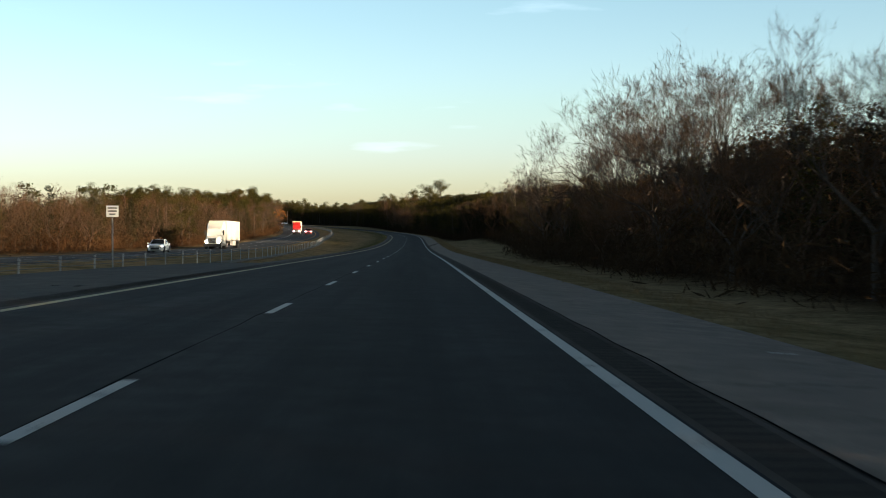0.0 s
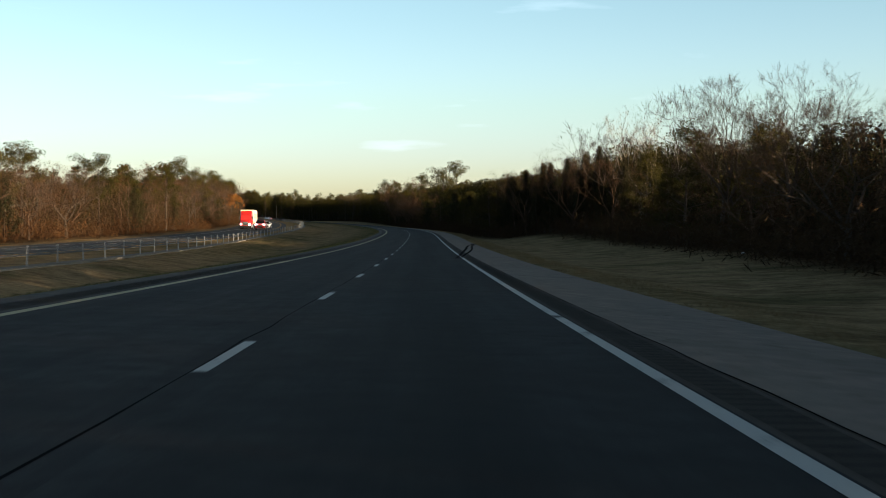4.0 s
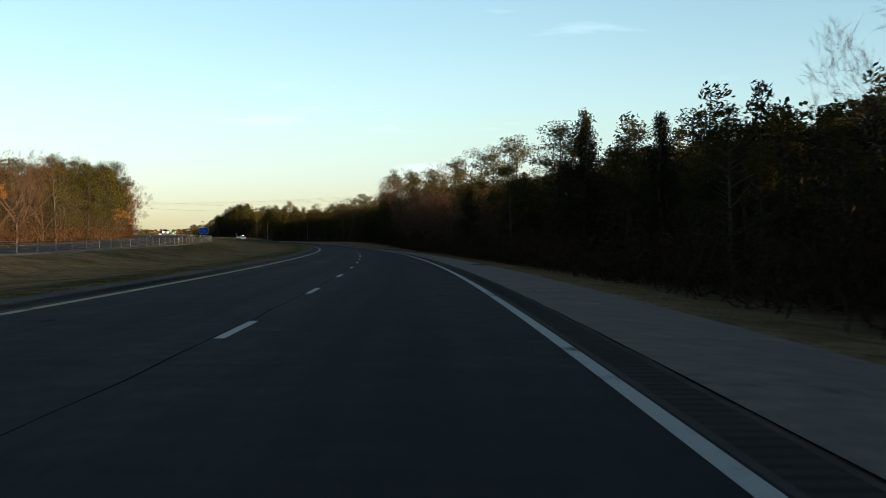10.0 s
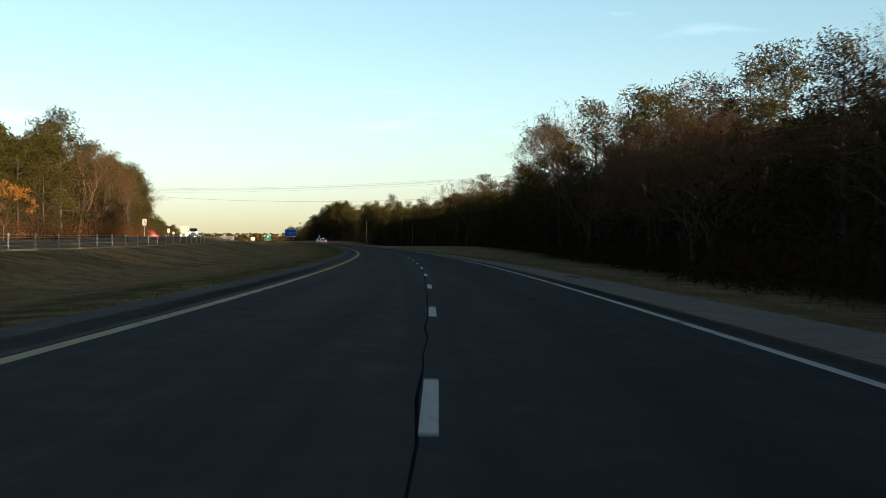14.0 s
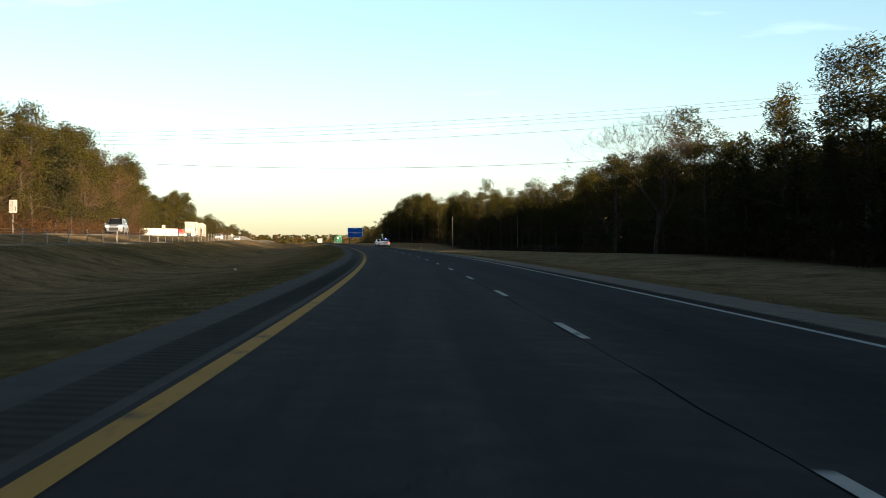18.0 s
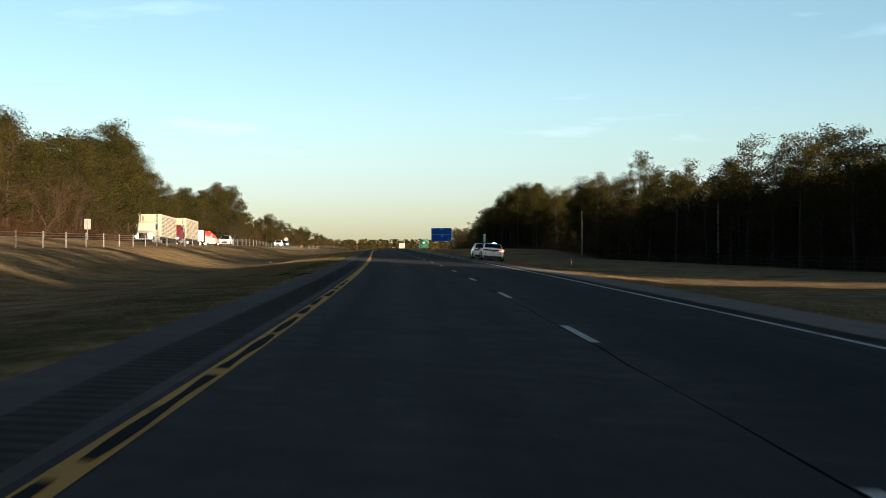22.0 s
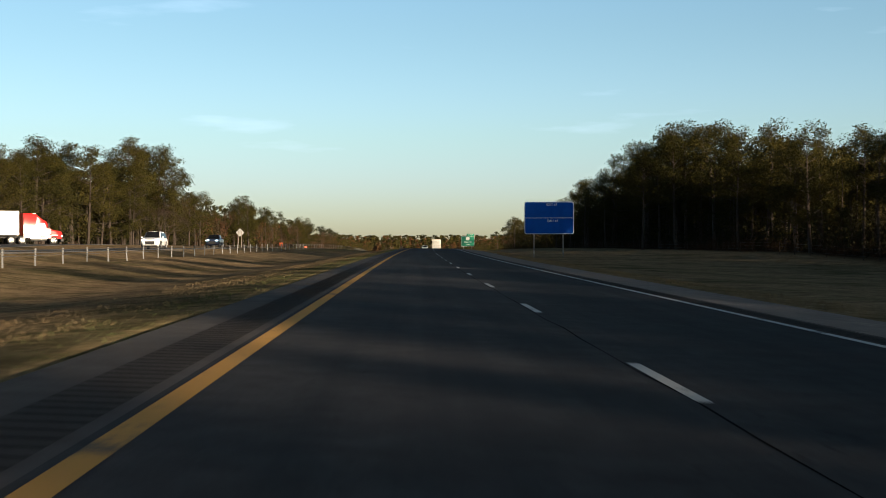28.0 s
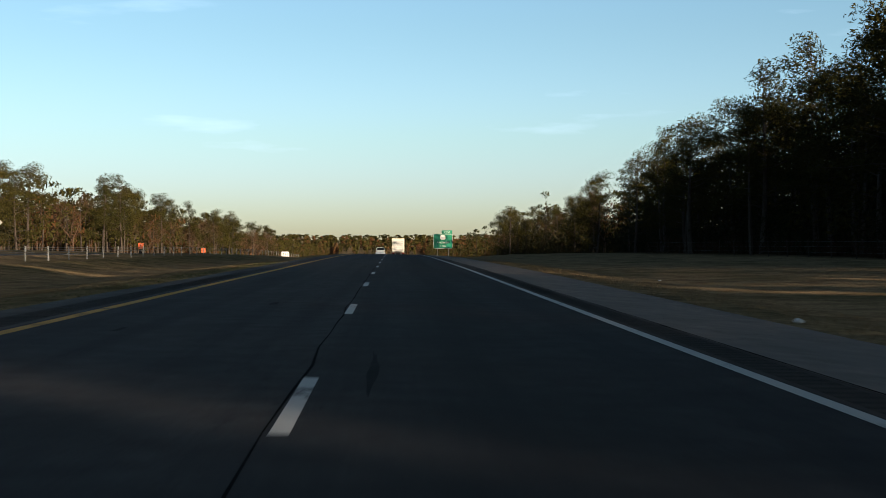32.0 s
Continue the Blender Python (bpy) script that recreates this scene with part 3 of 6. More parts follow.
# ---- trees
def tubes(paths, sides=4):
    """Tapered tubes: a list of (points, radii); returns verts and quad faces."""
    V, F, base = [], [], 0
    ang = np.arange(sides) * 2 * np.pi / sides
    for pts, rad in paths:
        pts, rad = np.asarray(pts, float), np.asarray(rad, float)
        d = np.gradient(pts, axis=0)
        d /= np.linalg.norm(d, axis=1)[:, None] + 1e-9
        ref = np.where(abs(d[:, 2:3]) > 0.9, [[1.0, 0, 0]], [[0, 0, 1.0]])
        u = np.cross(d, ref)
        u /= np.linalg.norm(u, axis=1)[:, None] + 1e-9
        v = np.cross(d, u)
        ring = pts[:, None] + rad[:, None, None] * (u[:, None] * np.cos(ang)[None, :, None] + v[:, None] * np.sin(ang)[None, :, None])
        V.append(ring.reshape(-1, 3))
        n = len(pts)
        i, j = np.meshgrid(np.arange(n - 1), np.arange(sides), indexing="ij")
        a = base + i * sides + j
        b = base + i * sides + (j + 1) % sides
        F.append(np.stack([a, b, b + sides, a + sides], -1).reshape(-1, 4))
        base += n * sides
    return np.concatenate(V), np.concatenate(F)


def cards(rng, centres, size, flat=0.0, long=1.0, broad=0.5):
    """Small bent leaf or needle-tuft quads, one at each centre."""
    n = len(centres)
    a = rng.normal(size=(n, 3))
    a[:, 2] *= 1 - flat
    a /= np.linalg.norm(a, axis=1)[:, None]
    b = np.cross(a, rng.normal(size=(n, 3)))
    b /= np.linalg.norm(b, axis=1)[:, None]
    c = np.cross(a, b)
    sz = size * rng.uniform(0.55, 1.35, (n, 1))
    k = rng.uniform(-0.3, 0.3, (n, 1))
    V = np.stack([centres - a * sz * long, centres - b * sz * broad + c * sz * k, centres + a * sz * long, centres + b * sz * broad + c * sz * k], 1).reshape(-1, 3)
    return V, np.arange(4 * n).reshape(-1, 4)


def curve_path(rng, p, d, length, r0, r1, n=5, wander=0.18, up=0.0):
    pts, q, d = [np.array(p, float)], np.array(p, float), np.array(d, float)
    for _ in range(n - 1):
        d = d + rng.normal(0, wander, 3) + np.array([0, 0, up])
        d /= np.linalg.norm(d)
        q = q + d * length / (n - 1)
        pts.append(q)
    return np.array(pts), np.linspace(r0, r1, n), d


def ball_points(rng, n, centre, rad, shell=0.55):
    d = rng.normal(size=(n, 3))
    d /= np.linalg.norm(d, axis=1)[:, None]
    r = shell + (1 - shell) * rng.random((n, 1)) ** 0.6
    return np.asarray(centre) + d * r * np.asarray(rad)


def pine_shape(seed, h, dens=1.0, bare=0.42, wide=0.21, size=0.30):
    rng = np.random.default_rng(seed)
    lean = rng.normal(0, 0.02, 2)
    zs = np.linspace(0, h * 0.97, 9)
    trunk = np.stack([lean[0] * zs + 0.12 * np.sin(zs * 0.4 + seed), lean[1] * zs, zs], -1)
    paths = [(trunk, np.linspace(0.017 * h, 0.02, 9))]
    cen = []
    nl = int(20 * dens ** 0.5)
    for k in range(nl):
        t = bare + (1 - bare) * ((k + rng.random()) / nl)
        z = t * h
        u = (t - bare) / (1 - bare)
        reach = h * wide * (0.55 + 0.75 * math.sin(math.pi * min(1, 0.15 + 0.85 * u)) ** 0.8) * rng.uniform(0.55, 1.2) * (1.05 - 0.62 * u)
        az = rng.random() * 6.283
        p0 = np.array([np.interp(z, zs, trunk[:, 0]), np.interp(z, zs, trunk[:, 1]), z])
        pts, rad, d = curve_path(rng, p0, (math.cos(az), math.sin(az), 0.25 + 0.5 * u), reach, 0.05, 0.015, 4, 0.12)
        paths.append((pts, rad))
        cen.append((pts[-1], rng.uniform(0.55, 1.05) * h / 15))
        if reach > 1.6:
            cen.append((pts[2] + rng.normal(0, 0.3, 3), rng.uniform(0.45, 0.85) * h / 15))
    cen.append((trunk[-1], 0.7 * h / 15))
    for k in range(4):
        t = rng.uniform(bare * 0.5, bare)
        az = rng.random() * 6.283
        pts, rad, d = curve_path(rng, (trunk[0, 0], trunk[0, 1], t * h), (math.cos(az), math.sin(az), 0.1), h * 0.08, 0.03, 0.008, 3, 0.2)
        paths.append((pts, rad))
    leaves = []
    for c, r in cen:
        r = r * 1.55
        n = int(52 * dens * r ** 1.7 + 12 * dens)
        leaves.append(ball_points(rng, n, c, (r * 1.12, r * 1.12, r * 0.66), 0.15))
    V, F = cards(rng, np.concatenate(leaves), size * 0.66, 0.2, 0.95, 0.24)
    return tubes(paths, 5), (V, F)


def cedar_shape(seed, h, dens=1.0, wide=0.24, size=0.22):
    rng = np.random.default_rng(seed)
    zs = np.linspace(0, h * 0.98, 6)
    trunk = np.stack([0.1 * np.sin(zs + seed), 0.1 * np.cos(zs * 0.7 + seed), zs], -1)
    paths = [(trunk, np.linspace(0.02 * h, 0.015, 6))]
    leaves = []
    nl = 70
    for k in range(nl):
        u = (k + rng.random()) / nl
        z = h * (0.06 + 0.94 * u)
        reach = h * wide * (1 - u) ** 0.75 * rng.uniform(0.55, 1.15) + 0.12
        az = rng.random() * 6.283
        d = np.array([math.cos(az), math.sin(az), 0.55])
        pts, rad, _ = curve_path(rng, (0, 0, z * 0.96), d / np.linalg.norm(d), reach, 0.03, 0.008, 4, 0.1, 0.05)
        if k % 3 == 0:
            paths.append((pts, rad))
        for q in range(1, 4):
            leaves.append(ball_points(rng, int((14 + 24 * reach) * dens), pts[q], (0.26 + 0.13 * reach,) * 2 + (0.42,), 0.2))
    V, F = cards(rng, np.concatenate(leaves), size * 0.72, -0.3, 0.95, 0.24)
    return tubes(paths, 4), (V, F)


def branching(rng, p, d, length, r, depth, out, tips, spread=0.55, up=0.06):
    pts, rad, nd = curve_path(rng, p, d, length, r, r * 0.70, 4, 0.13, up)
    out.append((pts, rad))
    if depth == 0:
        tips.append(np.concatenate([pts[-1], nd]))
        return
    for k in range(rng.integers(2, 4)):
        i = 3 if k < 2 else 2
        a = nd + rng.normal(0, spread, 3)
        a[2] += 0.15
        a /= np.linalg.norm(a)
        branching(rng, pts[i], a, length * rng.uniform(0.6, 0.85), rad[i] * rng.uniform(0.6, 0.85), depth - 1, out, tips, spread, up)


def broad_shape(seed, h, leaf=0, depth=5, size=0.16, spread=0.5, trunk=0.28, twigs=2):
    """A broad-leaved tree in winter: limbs, fine twigs and, where some hang on, dry leaves."""
    rng = np.random.default_rng(seed)
    out, tips = [], []
    p0 = np.zeros(3)
    pts, rad, d = curve_path(rng, p0, (0, 0, 1), h * trunk, 0.018 * h, 0.013 * h, 4, 0.05)
    out.append((pts, rad))
    for k in range(4):
        az = k * 1.57 + rng.random()
        dd = np.array([math.cos(az) * 0.7, math.sin(az) * 0.7, 0.9])
        branching(rng, pts[-1] - np.array([0, 0, h * 0.05 * k * 0.6]), dd / np.linalg.norm(dd), h * 0.25, 0.0095 * h, depth - 2, out, tips, spread)
    tips = np.array(tips)
    dirs, tips = tips[:, 3:], tips[:, :3]
    sc = h / tips[:, 2].max()
    out = [(a * np.array([1, 1, sc]), b) for a, b in out]
    tips = tips * np.array([1, 1, sc])
    V, F = tubes(out[:25], 5)
    V2, F2 = tubes(out[25:], 3)
    V, F = np.concatenate([V, V2]), np.concatenate([F, F2 + len(V)])
    # fine twigs fanning out of every branch end as slender blades
    nt = len(tips) * twigs
    d = np.repeat(dirs, twigs, 0) + rng.normal(0, 0.42, (nt, 3)) + np.array([0, 0, 0.12])
    d /= np.linalg.norm(d, axis=1)[:, None]
    ln = h / 12 * rng.uniform(0.35, 1.0, (nt, 1))
    p0 = np.repeat(tips, twigs, 0) - d * ln * rng.uniform(0.0, 0.8, (nt, 1))
    sd = np.cross(d, rng.normal(size=(nt, 3)))
    sd = sd / (np.linalg.norm(sd, axis=1)[:, None] + 1e-9) * 0.0085 * h / 12
    bend = rng.normal(0, 0.06, (nt, 3)) * ln
    tv = np.stack([p0 - sd, p0 + d * ln * 0.5 + bend - sd * 0.6, p0 + d * ln, p0 + d * ln * 0.5 + bend + sd * 0.6], 1).reshape(-1, 3)
    tf = np.arange(4 * nt).reshape(-1, 4)
    lv = None
    if leaf:
        cen = np.repeat(tips, leaf, 0) + rng.normal(0, 0.26 * h / 11, (len(tips) * leaf, 3))
        lv = cards(rng, cen, size, 0.0, 0.9)
    if not leaf:
        return (V, F), (tv, tf)
    return (np.concatenate([V, tv]), np.concatenate([F, tf + len(V)])), lv


KINDS = {
    "pine_tree": dict(shapes=[pine_shape(11 + i, 15, 1.5, b, w, 0.30) for i, (b, w) in enumerate(((0.34, 0.23), (0.40, 0.22), (0.24, 0.24), (0.46, 0.22), (0.18, 0.24)))], bark=M_BARK, leaf=M_PINE, h=15),
    "young_pine": dict(shapes=[pine_shape(21 + i, 10, 2.6, b, w, 0.20) for i, (b, w) in enumerate(((0.06, 0.25), (0.12, 0.23), (0.18, 0.25)))], bark=M_BARK, leaf=M_PINE, h=10),
    "cedar_tree": dict(shapes=[cedar_shape(31 + i, 9, 0.95, w, 0.18) for i, w in enumerate((0.23, 0.28, 0.20))], bark=M_BARK, leaf=M_CEDAR, h=9),
    "rust_tree": dict(shapes=[broad_shape(51 + i, 11, lf, 7, 0.05, sp, 0.24, 6) for i, (lf, sp) in enumerate(((7, 0.5), (9, 0.42), (6, 0.55)))], bark=M_TWIG, leaf=M_RUST, h=11),
    "bare_tree": dict(shapes=[broad_shape(71 + i, 13, 0, 8, 0.1, sp, tr, 6) for i, (sp, tr) in enumerate(((0.42, 0.25), (0.48, 0.3), (0.36, 0.34)))], bark=M_BARK, leaf=M_TWIGEND, h=13),
    "orange_oak": dict(shapes=[broad_shape(91, 9, 22, 6, 0.12, 0.45)], bark=M_BARK, leaf=M_ORANGE, h=9),
    "pale_tree": dict(shapes=[broad_shape(95, 12, 2, 6, 0.08, 0.42, 0.35, 6)], bark=M_PALEBARK, leaf=M_RUST, h=12),
}
LABELS = {
    "young_pine": "young pine with dense dark needles down to the ground",
    "pine_tree": "tall pine with a bare trunk and dark green needle clumps",
    "cedar_tree": "dense conical dark green cedar at the wood's edge",
    "rust_tree": "winter tree with fine twigs and rust-brown dry leaves",
    "bare_tree": "leafless winter tree with spreading grey-brown limbs",
    "orange_oak": "oak still holding bright orange autumn leaves",
    "pale_tree": "slender pale-barked tree, almost leafless",
}
tree_data = {}
for kind_name, K in KINDS.items():
    for i, ((bv, bf), lf) in enumerate(K["shapes"]):
        tree_data[kind_name, i] = (fast_mesh("trunk", bv, bf, K["bark"]), fast_mesh("crown", lf[0], lf[1], K["leaf"]) if lf else None)


def plant(kind_name, s, o, h, i=None, turn=None, rng=random.Random(17), label=""):
    K = KINDS[kind_name]
    i = rng.randrange(len(K["shapes"])) if i is None else i
    f = h / K["h"]
    w = f * rng.uniform(0.9, 1.15)
    p = spot(s, o, -0.1)
    ob = thing(kind_name, Matrix.LocRotScale(p, Euler((0, 0, rng.uniform(0, 6.28) if turn is None else turn)), (w, w, f)), label or LABELS[kind_name], "tree", group="roadside " + kind_name.replace("_", " ") + "s")
    for nm, me in zip(("trunk", "twig_crown" if kind_name == "bare_tree" else "crown"), tree_data[kind_name, i]):
        if me:
            c = new(nm, me)
            c.parent = ob
    return ob


def pick(rng, mix):
    r = rng.random() * sum(w for _, w, _, _ in mix)
    for row in mix:
        r -= row[1]
        if r <= 0:
            return row
    return mix[-1]


def clearing(s, o):
    """Treeless lane past the power pole, cut towards the sun to light the road."""
    return (np.abs(s + 1.1 * (o + 2) - 852) < 9.5) & (o > 18)


# how high the woods stand along the highway: edge trees, and the trees behind them
def edge_right(s):
    return np.interp(s, [-40, 100, 160, 220, 240, 250, 268, 280, 300, 320, 360, 405, 420, 440, 480, 500, 525, 550, 580, 600, 620, 650, 670, 690, 705, 722, 745, 785, 850, 900, 945, 985, 1005, 1025, 1060, 1095, 1118, 1140, 1165, 1200, 1232, 1248, 1270, 1300, 1340, 1400, 1600],
                     [8, 9, 8.8, 9.5, 9, 6.5, 6.5, 9.8, 10.6, 9.2, 7.8, 7.2, 9.8, 9, 8.0, 7.6, 8.8, 9.6, 12, 13.4, 14.8, 14.6, 13.8, 11.6, 10.2, 12.8, 11.6, 12.8, 15.0, 14.6, 13.4, 13.6, 15.5, 16.0, 15.6, 14.6, 12.6, 14.2, 16.4, 17.6, 17.9, 15.2, 12.8, 11.6, 13, 11, 13])


def back_right(s):
    h, o = edge_right(s), right_line(s)
    return np.minimum(1 + (h - 1) * 0.72 * (o + 18) / (o + 3), np.maximum(12.0, 1.08 * h))


def edge_left(s):
    return 1.08 * np.interp(s, [40, 120, 160, 200, 260, 320, 385, 415, 465, 485, 505, 530, 600, 640, 680, 745, 765, 800, 860, 900, 945, 985, 1020, 1060, 1110, 1150, 1190, 1240, 1285, 1305, 1330, 1400, 1500, 1740],
                     [7, 7, 8, 8.7, 9.8, 10, 10.6, 12.6, 13.4, 11, 9.5, 12, 12, 13.4, 15.3, 15.6, 12.8, 15, 15.6, 17.2, 14, 15.6, 18.6, 20.8, 21.8, 20.5, 15, 17.6, 20.5, 21.5, 14, 14.6, 15.6, 16])


# front rows: (from, to, spacing, [(kind, weight, low, high)], depth of the row)
RIGHT_FRONT = [
    (-40, 100, 5.5, [("bare_tree", 4, 7, 9.5), ("rust_tree", 5, 5, 7.5), ("cedar_tree", 2, 4.5, 7)], 5),
    (100, 160, 5.5, [("bare_tree", 3, 9, 11), ("rust_tree", 5, 6, 8), ("cedar_tree", 2, 5, 7)], 6),
    (160, 232, 6, [("rust_tree", 4, 6, 8.5), ("bare_tree", 1.5, 8, 10), ("cedar_tree", 4, 5, 8)], 6),
    (232, 320, 5.5, [("cedar_tree", 5, 6, 8.5), ("rust_tree", 2, 6, 8), ("young_pine", 3, 7, 9.5)], 6),
    (320, 364, 4.2, [("young_pine", 4, 6, 7.5), ("cedar_tree", 6, 6, 7.6), ("rust_tree", 0.6, 5, 7)], 5),
    (364, 430, 4.2, [("young_pine", 5, 4.8, 6.2), ("cedar_tree", 4, 4.5, 6.2), ("bare_tree", 1.2, 6.5, 8), ("rust_tree", 0.8, 4.5, 6)], 5),
    (430, 442, 4.2, [("young_pine", 5, 5.6, 7), ("cedar_tree", 4, 5.5, 7)], 5),
    (442, 480, 4.2, [("young_pine", 6, 6.8, 8.4), ("cedar_tree", 3, 6, 8), ("bare_tree", 0.7, 7, 8.5), ("rust_tree", 0.8, 5, 7)], 5),
    (480, 520, 4.2, [("young_pine", 5, 5.2, 7), ("cedar_tree", 4, 5, 7), ("rust_tree", 1.5, 5, 6.5)], 5),
    (520, 556, 4.6, [("rust_tree", 5, 6.2, 8), ("young_pine", 3.5, 6.2, 8)], 6),
    (556, 612, 4.4, [("rust_tree", 6, 7.5, 9.5), ("bare_tree", 1, 9, 10.5), ("young_pine", 2, 6.2, 8)], 6),
    (612, 640, 4.6, [("rust_tree", 5, 6.2, 8), ("young_pine", 3.5, 6.2, 8), ("pale_tree", 0.8, 6.5, 8)], 6),
    (640, 770, 4.6, [("young_pine", 5, 8, 11), ("rust_tree", 1.5, 6, 8), ("cedar_tree", 2, 5, 8)], 7),
    (770, 800, 4.6, [("pine_tree", 6, 11, 14.5), ("young_pine", 3, 7, 10), ("cedar_tree", 1, 6, 9)], 7),
    (800, 820, 4.6, [("pine_tree", 6, 11, 14.5), ("young_pine", 3, 8, 11)], 7),
    (820, 930, 4.0, [("pine_tree", 7, 11.5, 14), ("young_pine", 2.5, 6, 9), ("rust_tree", 1.2, 6, 9)], 7),
    (1078, 1108, 3.2, [("pine_tree", 7, 13.5, 15)], 9),
    (930, 1066, 3.1, [("pine_tree", 8, 12, 13.8), ("young_pine", 2.5, 6, 9), ("rust_tree", 1.2, 6, 9), ("cedar_tree", 1.5, 6, 9)], 7),
    (1066, 1086, 4.4, [("pine_tree", 7, 10, 12), ("young_pine", 3, 6, 9)], 8),
    (1086, 1130, 4.0, [("pine_tree", 7, 12.5, 14.5), ("young_pine", 2, 6, 9)], 8),
    (1130, 1190, 4.0, [("pine_tree", 7, 12.5, 14.5), ("young_pine", 2, 7, 10)], 8),
    (1190, 1214, 4.0, [("pine_tree", 7, 16, 18), ("young_pine", 2, 7, 10)], 8),
    (1214, 1230, 4.0, [("pine_tree", 7, 12, 13.2)], 8),
    (1230, 1256, 4.0, [("pine_tree", 7, 10.5, 11.8)], 8),
    (1256, 1300, 4.0, [("pine_tree", 7, 8.8, 10.2), ("young_pine", 2, 7, 10), ("cedar_tree", 1.6, 7, 10)], 8),
    (1300, 1480, 5.0, [("young_pine", 4, 7, 10), ("pine_tree", 2, 9, 12), ("rust_tree", 1.5, 6, 9)], 8),
]
LEFT_FRONT = [
    (40, 250, 4.8, [("rust_tree", 5, 7, 9.5), ("cedar_tree", 2.5, 6, 8.5), ("young_pine", 1.2, 7, 9.5), ("pine_tree", 1.2, 9, 10.5)], 6),
    (250, 470, 4.6, [("rust_tree", 4, 8.5, 12), ("bare_tree", 1, 9, 12), ("cedar_tree", 3, 7, 11), ("pine_tree", 2, 11, 13.5)], 6),
    (470, 560, 6, [("rust_tree", 4, 10, 13), ("cedar_tree", 1.5, 9, 12), ("bare_tree", 1, 12, 14)], 6),
    (560, 690, 3.8, [("pine_tree", 2, 11.5, 15), ("young_pine", 7, 11, 15), ("cedar_tree", 3, 8, 12), ("rust_tree", 1.2, 8, 10)], 6),
    (690, 880, 3.6, [("pine_tree", 2, 11, 13.5), ("young_pine", 5, 10, 13.5), ("rust_tree", 4, 7, 10), ("cedar_tree", 2, 7, 10)], 7),
    (880, 950, 3.6, [("rust_tree", 5, 8, 11), ("young_pine", 3, 10.5, 13.5), ("pine_tree", 1, 11.5, 13.5)], 8),
    (950, 1130, 3.6, [("rust_tree", 2, 9, 13), ("pine_tree", 3, 16, 20), ("young_pine", 5, 14, 20)], 8),
    (1130, 1290, 3.8, [("pine_tree", 4, 16, 20), ("bare_tree", 0.4, 9, 12), ("young_pine", 5, 12, 19)], 14),
    (1290, 1350, 4.0, [("pine_tree", 3, 11.5, 15), ("young_pine", 5, 9, 14), ("rust_tree", 1, 7, 10)], 12),
    (1350, 1700, 8, [("pine_tree", 4, 12, 16), ("rust_tree", 3, 9, 12)], 10),
]


def front(rows, side, line, seed):
    rng = random.Random(seed)
    for s0, s1, gap, mix, deep in rows:
        s = s0 + rng.random() * gap
        while s < s1:
            k, _, lo, hi = pick(rng, mix)
            o = float(line(s)) + side * (0.8 + rng.random() * deep)
            if clearing(s, o):
                s += gap * 0.5
                continue
            top = float(edge_right(s) if side > 0 else edge_left(s))
            plant(k, s, o, top * rng.uniform(lo, hi) / max(row[3] for row in mix) * rng.choice((0.86, 0.94, 1.0, 1.0, 1.05, 1.16 if s > 600 else 1.0)), rng=rng)
            s += gap * rng.uniform(0.6, 1.4)


front(RIGHT_FRONT, 1, right_line, 101)
front(LEFT_FRONT, -1, left_line, 202)

# trees that stand out
HERO = [("bare_tree", 117, 18, 11.6), ("bare_tree", 110, 19.5, 12), ("bare_tree", 103, 17, 11.6), ("bare_tree", 95, 18.5, 11.8), ("bare_tree", 87, 17.5, 11.8), ("bare_tree", 79, 18, 11.4), ("bare_tree", 71, 17, 11.2), ("bare_tree", 62, 18, 11), ("cedar_tree", 295, 21, 9.6), ("rust_tree", 298, 18.6, 9.4), ("cedar_tree", 301, 20.2, 9.2), ("cedar_tree", 304, 18.4, 8.8), ("rust_tree", 307, 19.4, 9.2), ("cedar_tree", 310, 17, 8.6), ("cedar_tree", 314, 16.6, 8.8), ("rust_tree", 317, 14.6, 8.4), ("cedar_tree", 321, 15, 8.4), ("cedar_tree", 326, 13.4, 8.0), ("rust_tree", 331, 13.6, 7.8), ("bare_tree", 286, 22, 12.4), ("pale_tree", 282, 23.5, 12.2),
        ("pale_tree", 290, 24.5, 11.5), ("bare_tree", 238, 22, 11.6), ("bare_tree", 231, 25, 11.2), ("bare_tree", 244, 24, 10.6), ("bare_tree", 392, 19, 9.5), ("bare_tree", 404, 21, 10), ("bare_tree", 352, 16, 9),
        ("pine_tree", 648, 44, 22.4), ("pine_tree", 652, 31, 18), ("pine_tree", 640, 37, 19.5), ("pine_tree", 660, 40, 20), ("pine_tree", 715, 33, 16.6), ("rust_tree", 580, 19.7, 9), ("rust_tree", 588, 16, 8),
        ("rust_tree", 571, 15, 7.2), ("bare_tree", 764, 24, 13), ("pine_tree", 850, 46, 16), ("pine_tree", 924, 47, 15), ("pine_tree", 1066, 52, 17), ("pine_tree", 1206, 44, 19.3),
        ("pine_tree", 1188, 52, 17.5), ("pine_tree", 1178, 31, 14), ("pine_tree", 1230, 32, 13), ("pine_tree", 1246, 30, 13), ("orange_oak", 500, -38.6, 8), ("orange_oak", 640, -38.2, 6), ("pine_tree", 1288, -60, 21), ("bare_tree", 1270, -57, 10)]
for k, s, o, h in HERO:
    plant(k, s, o, h)


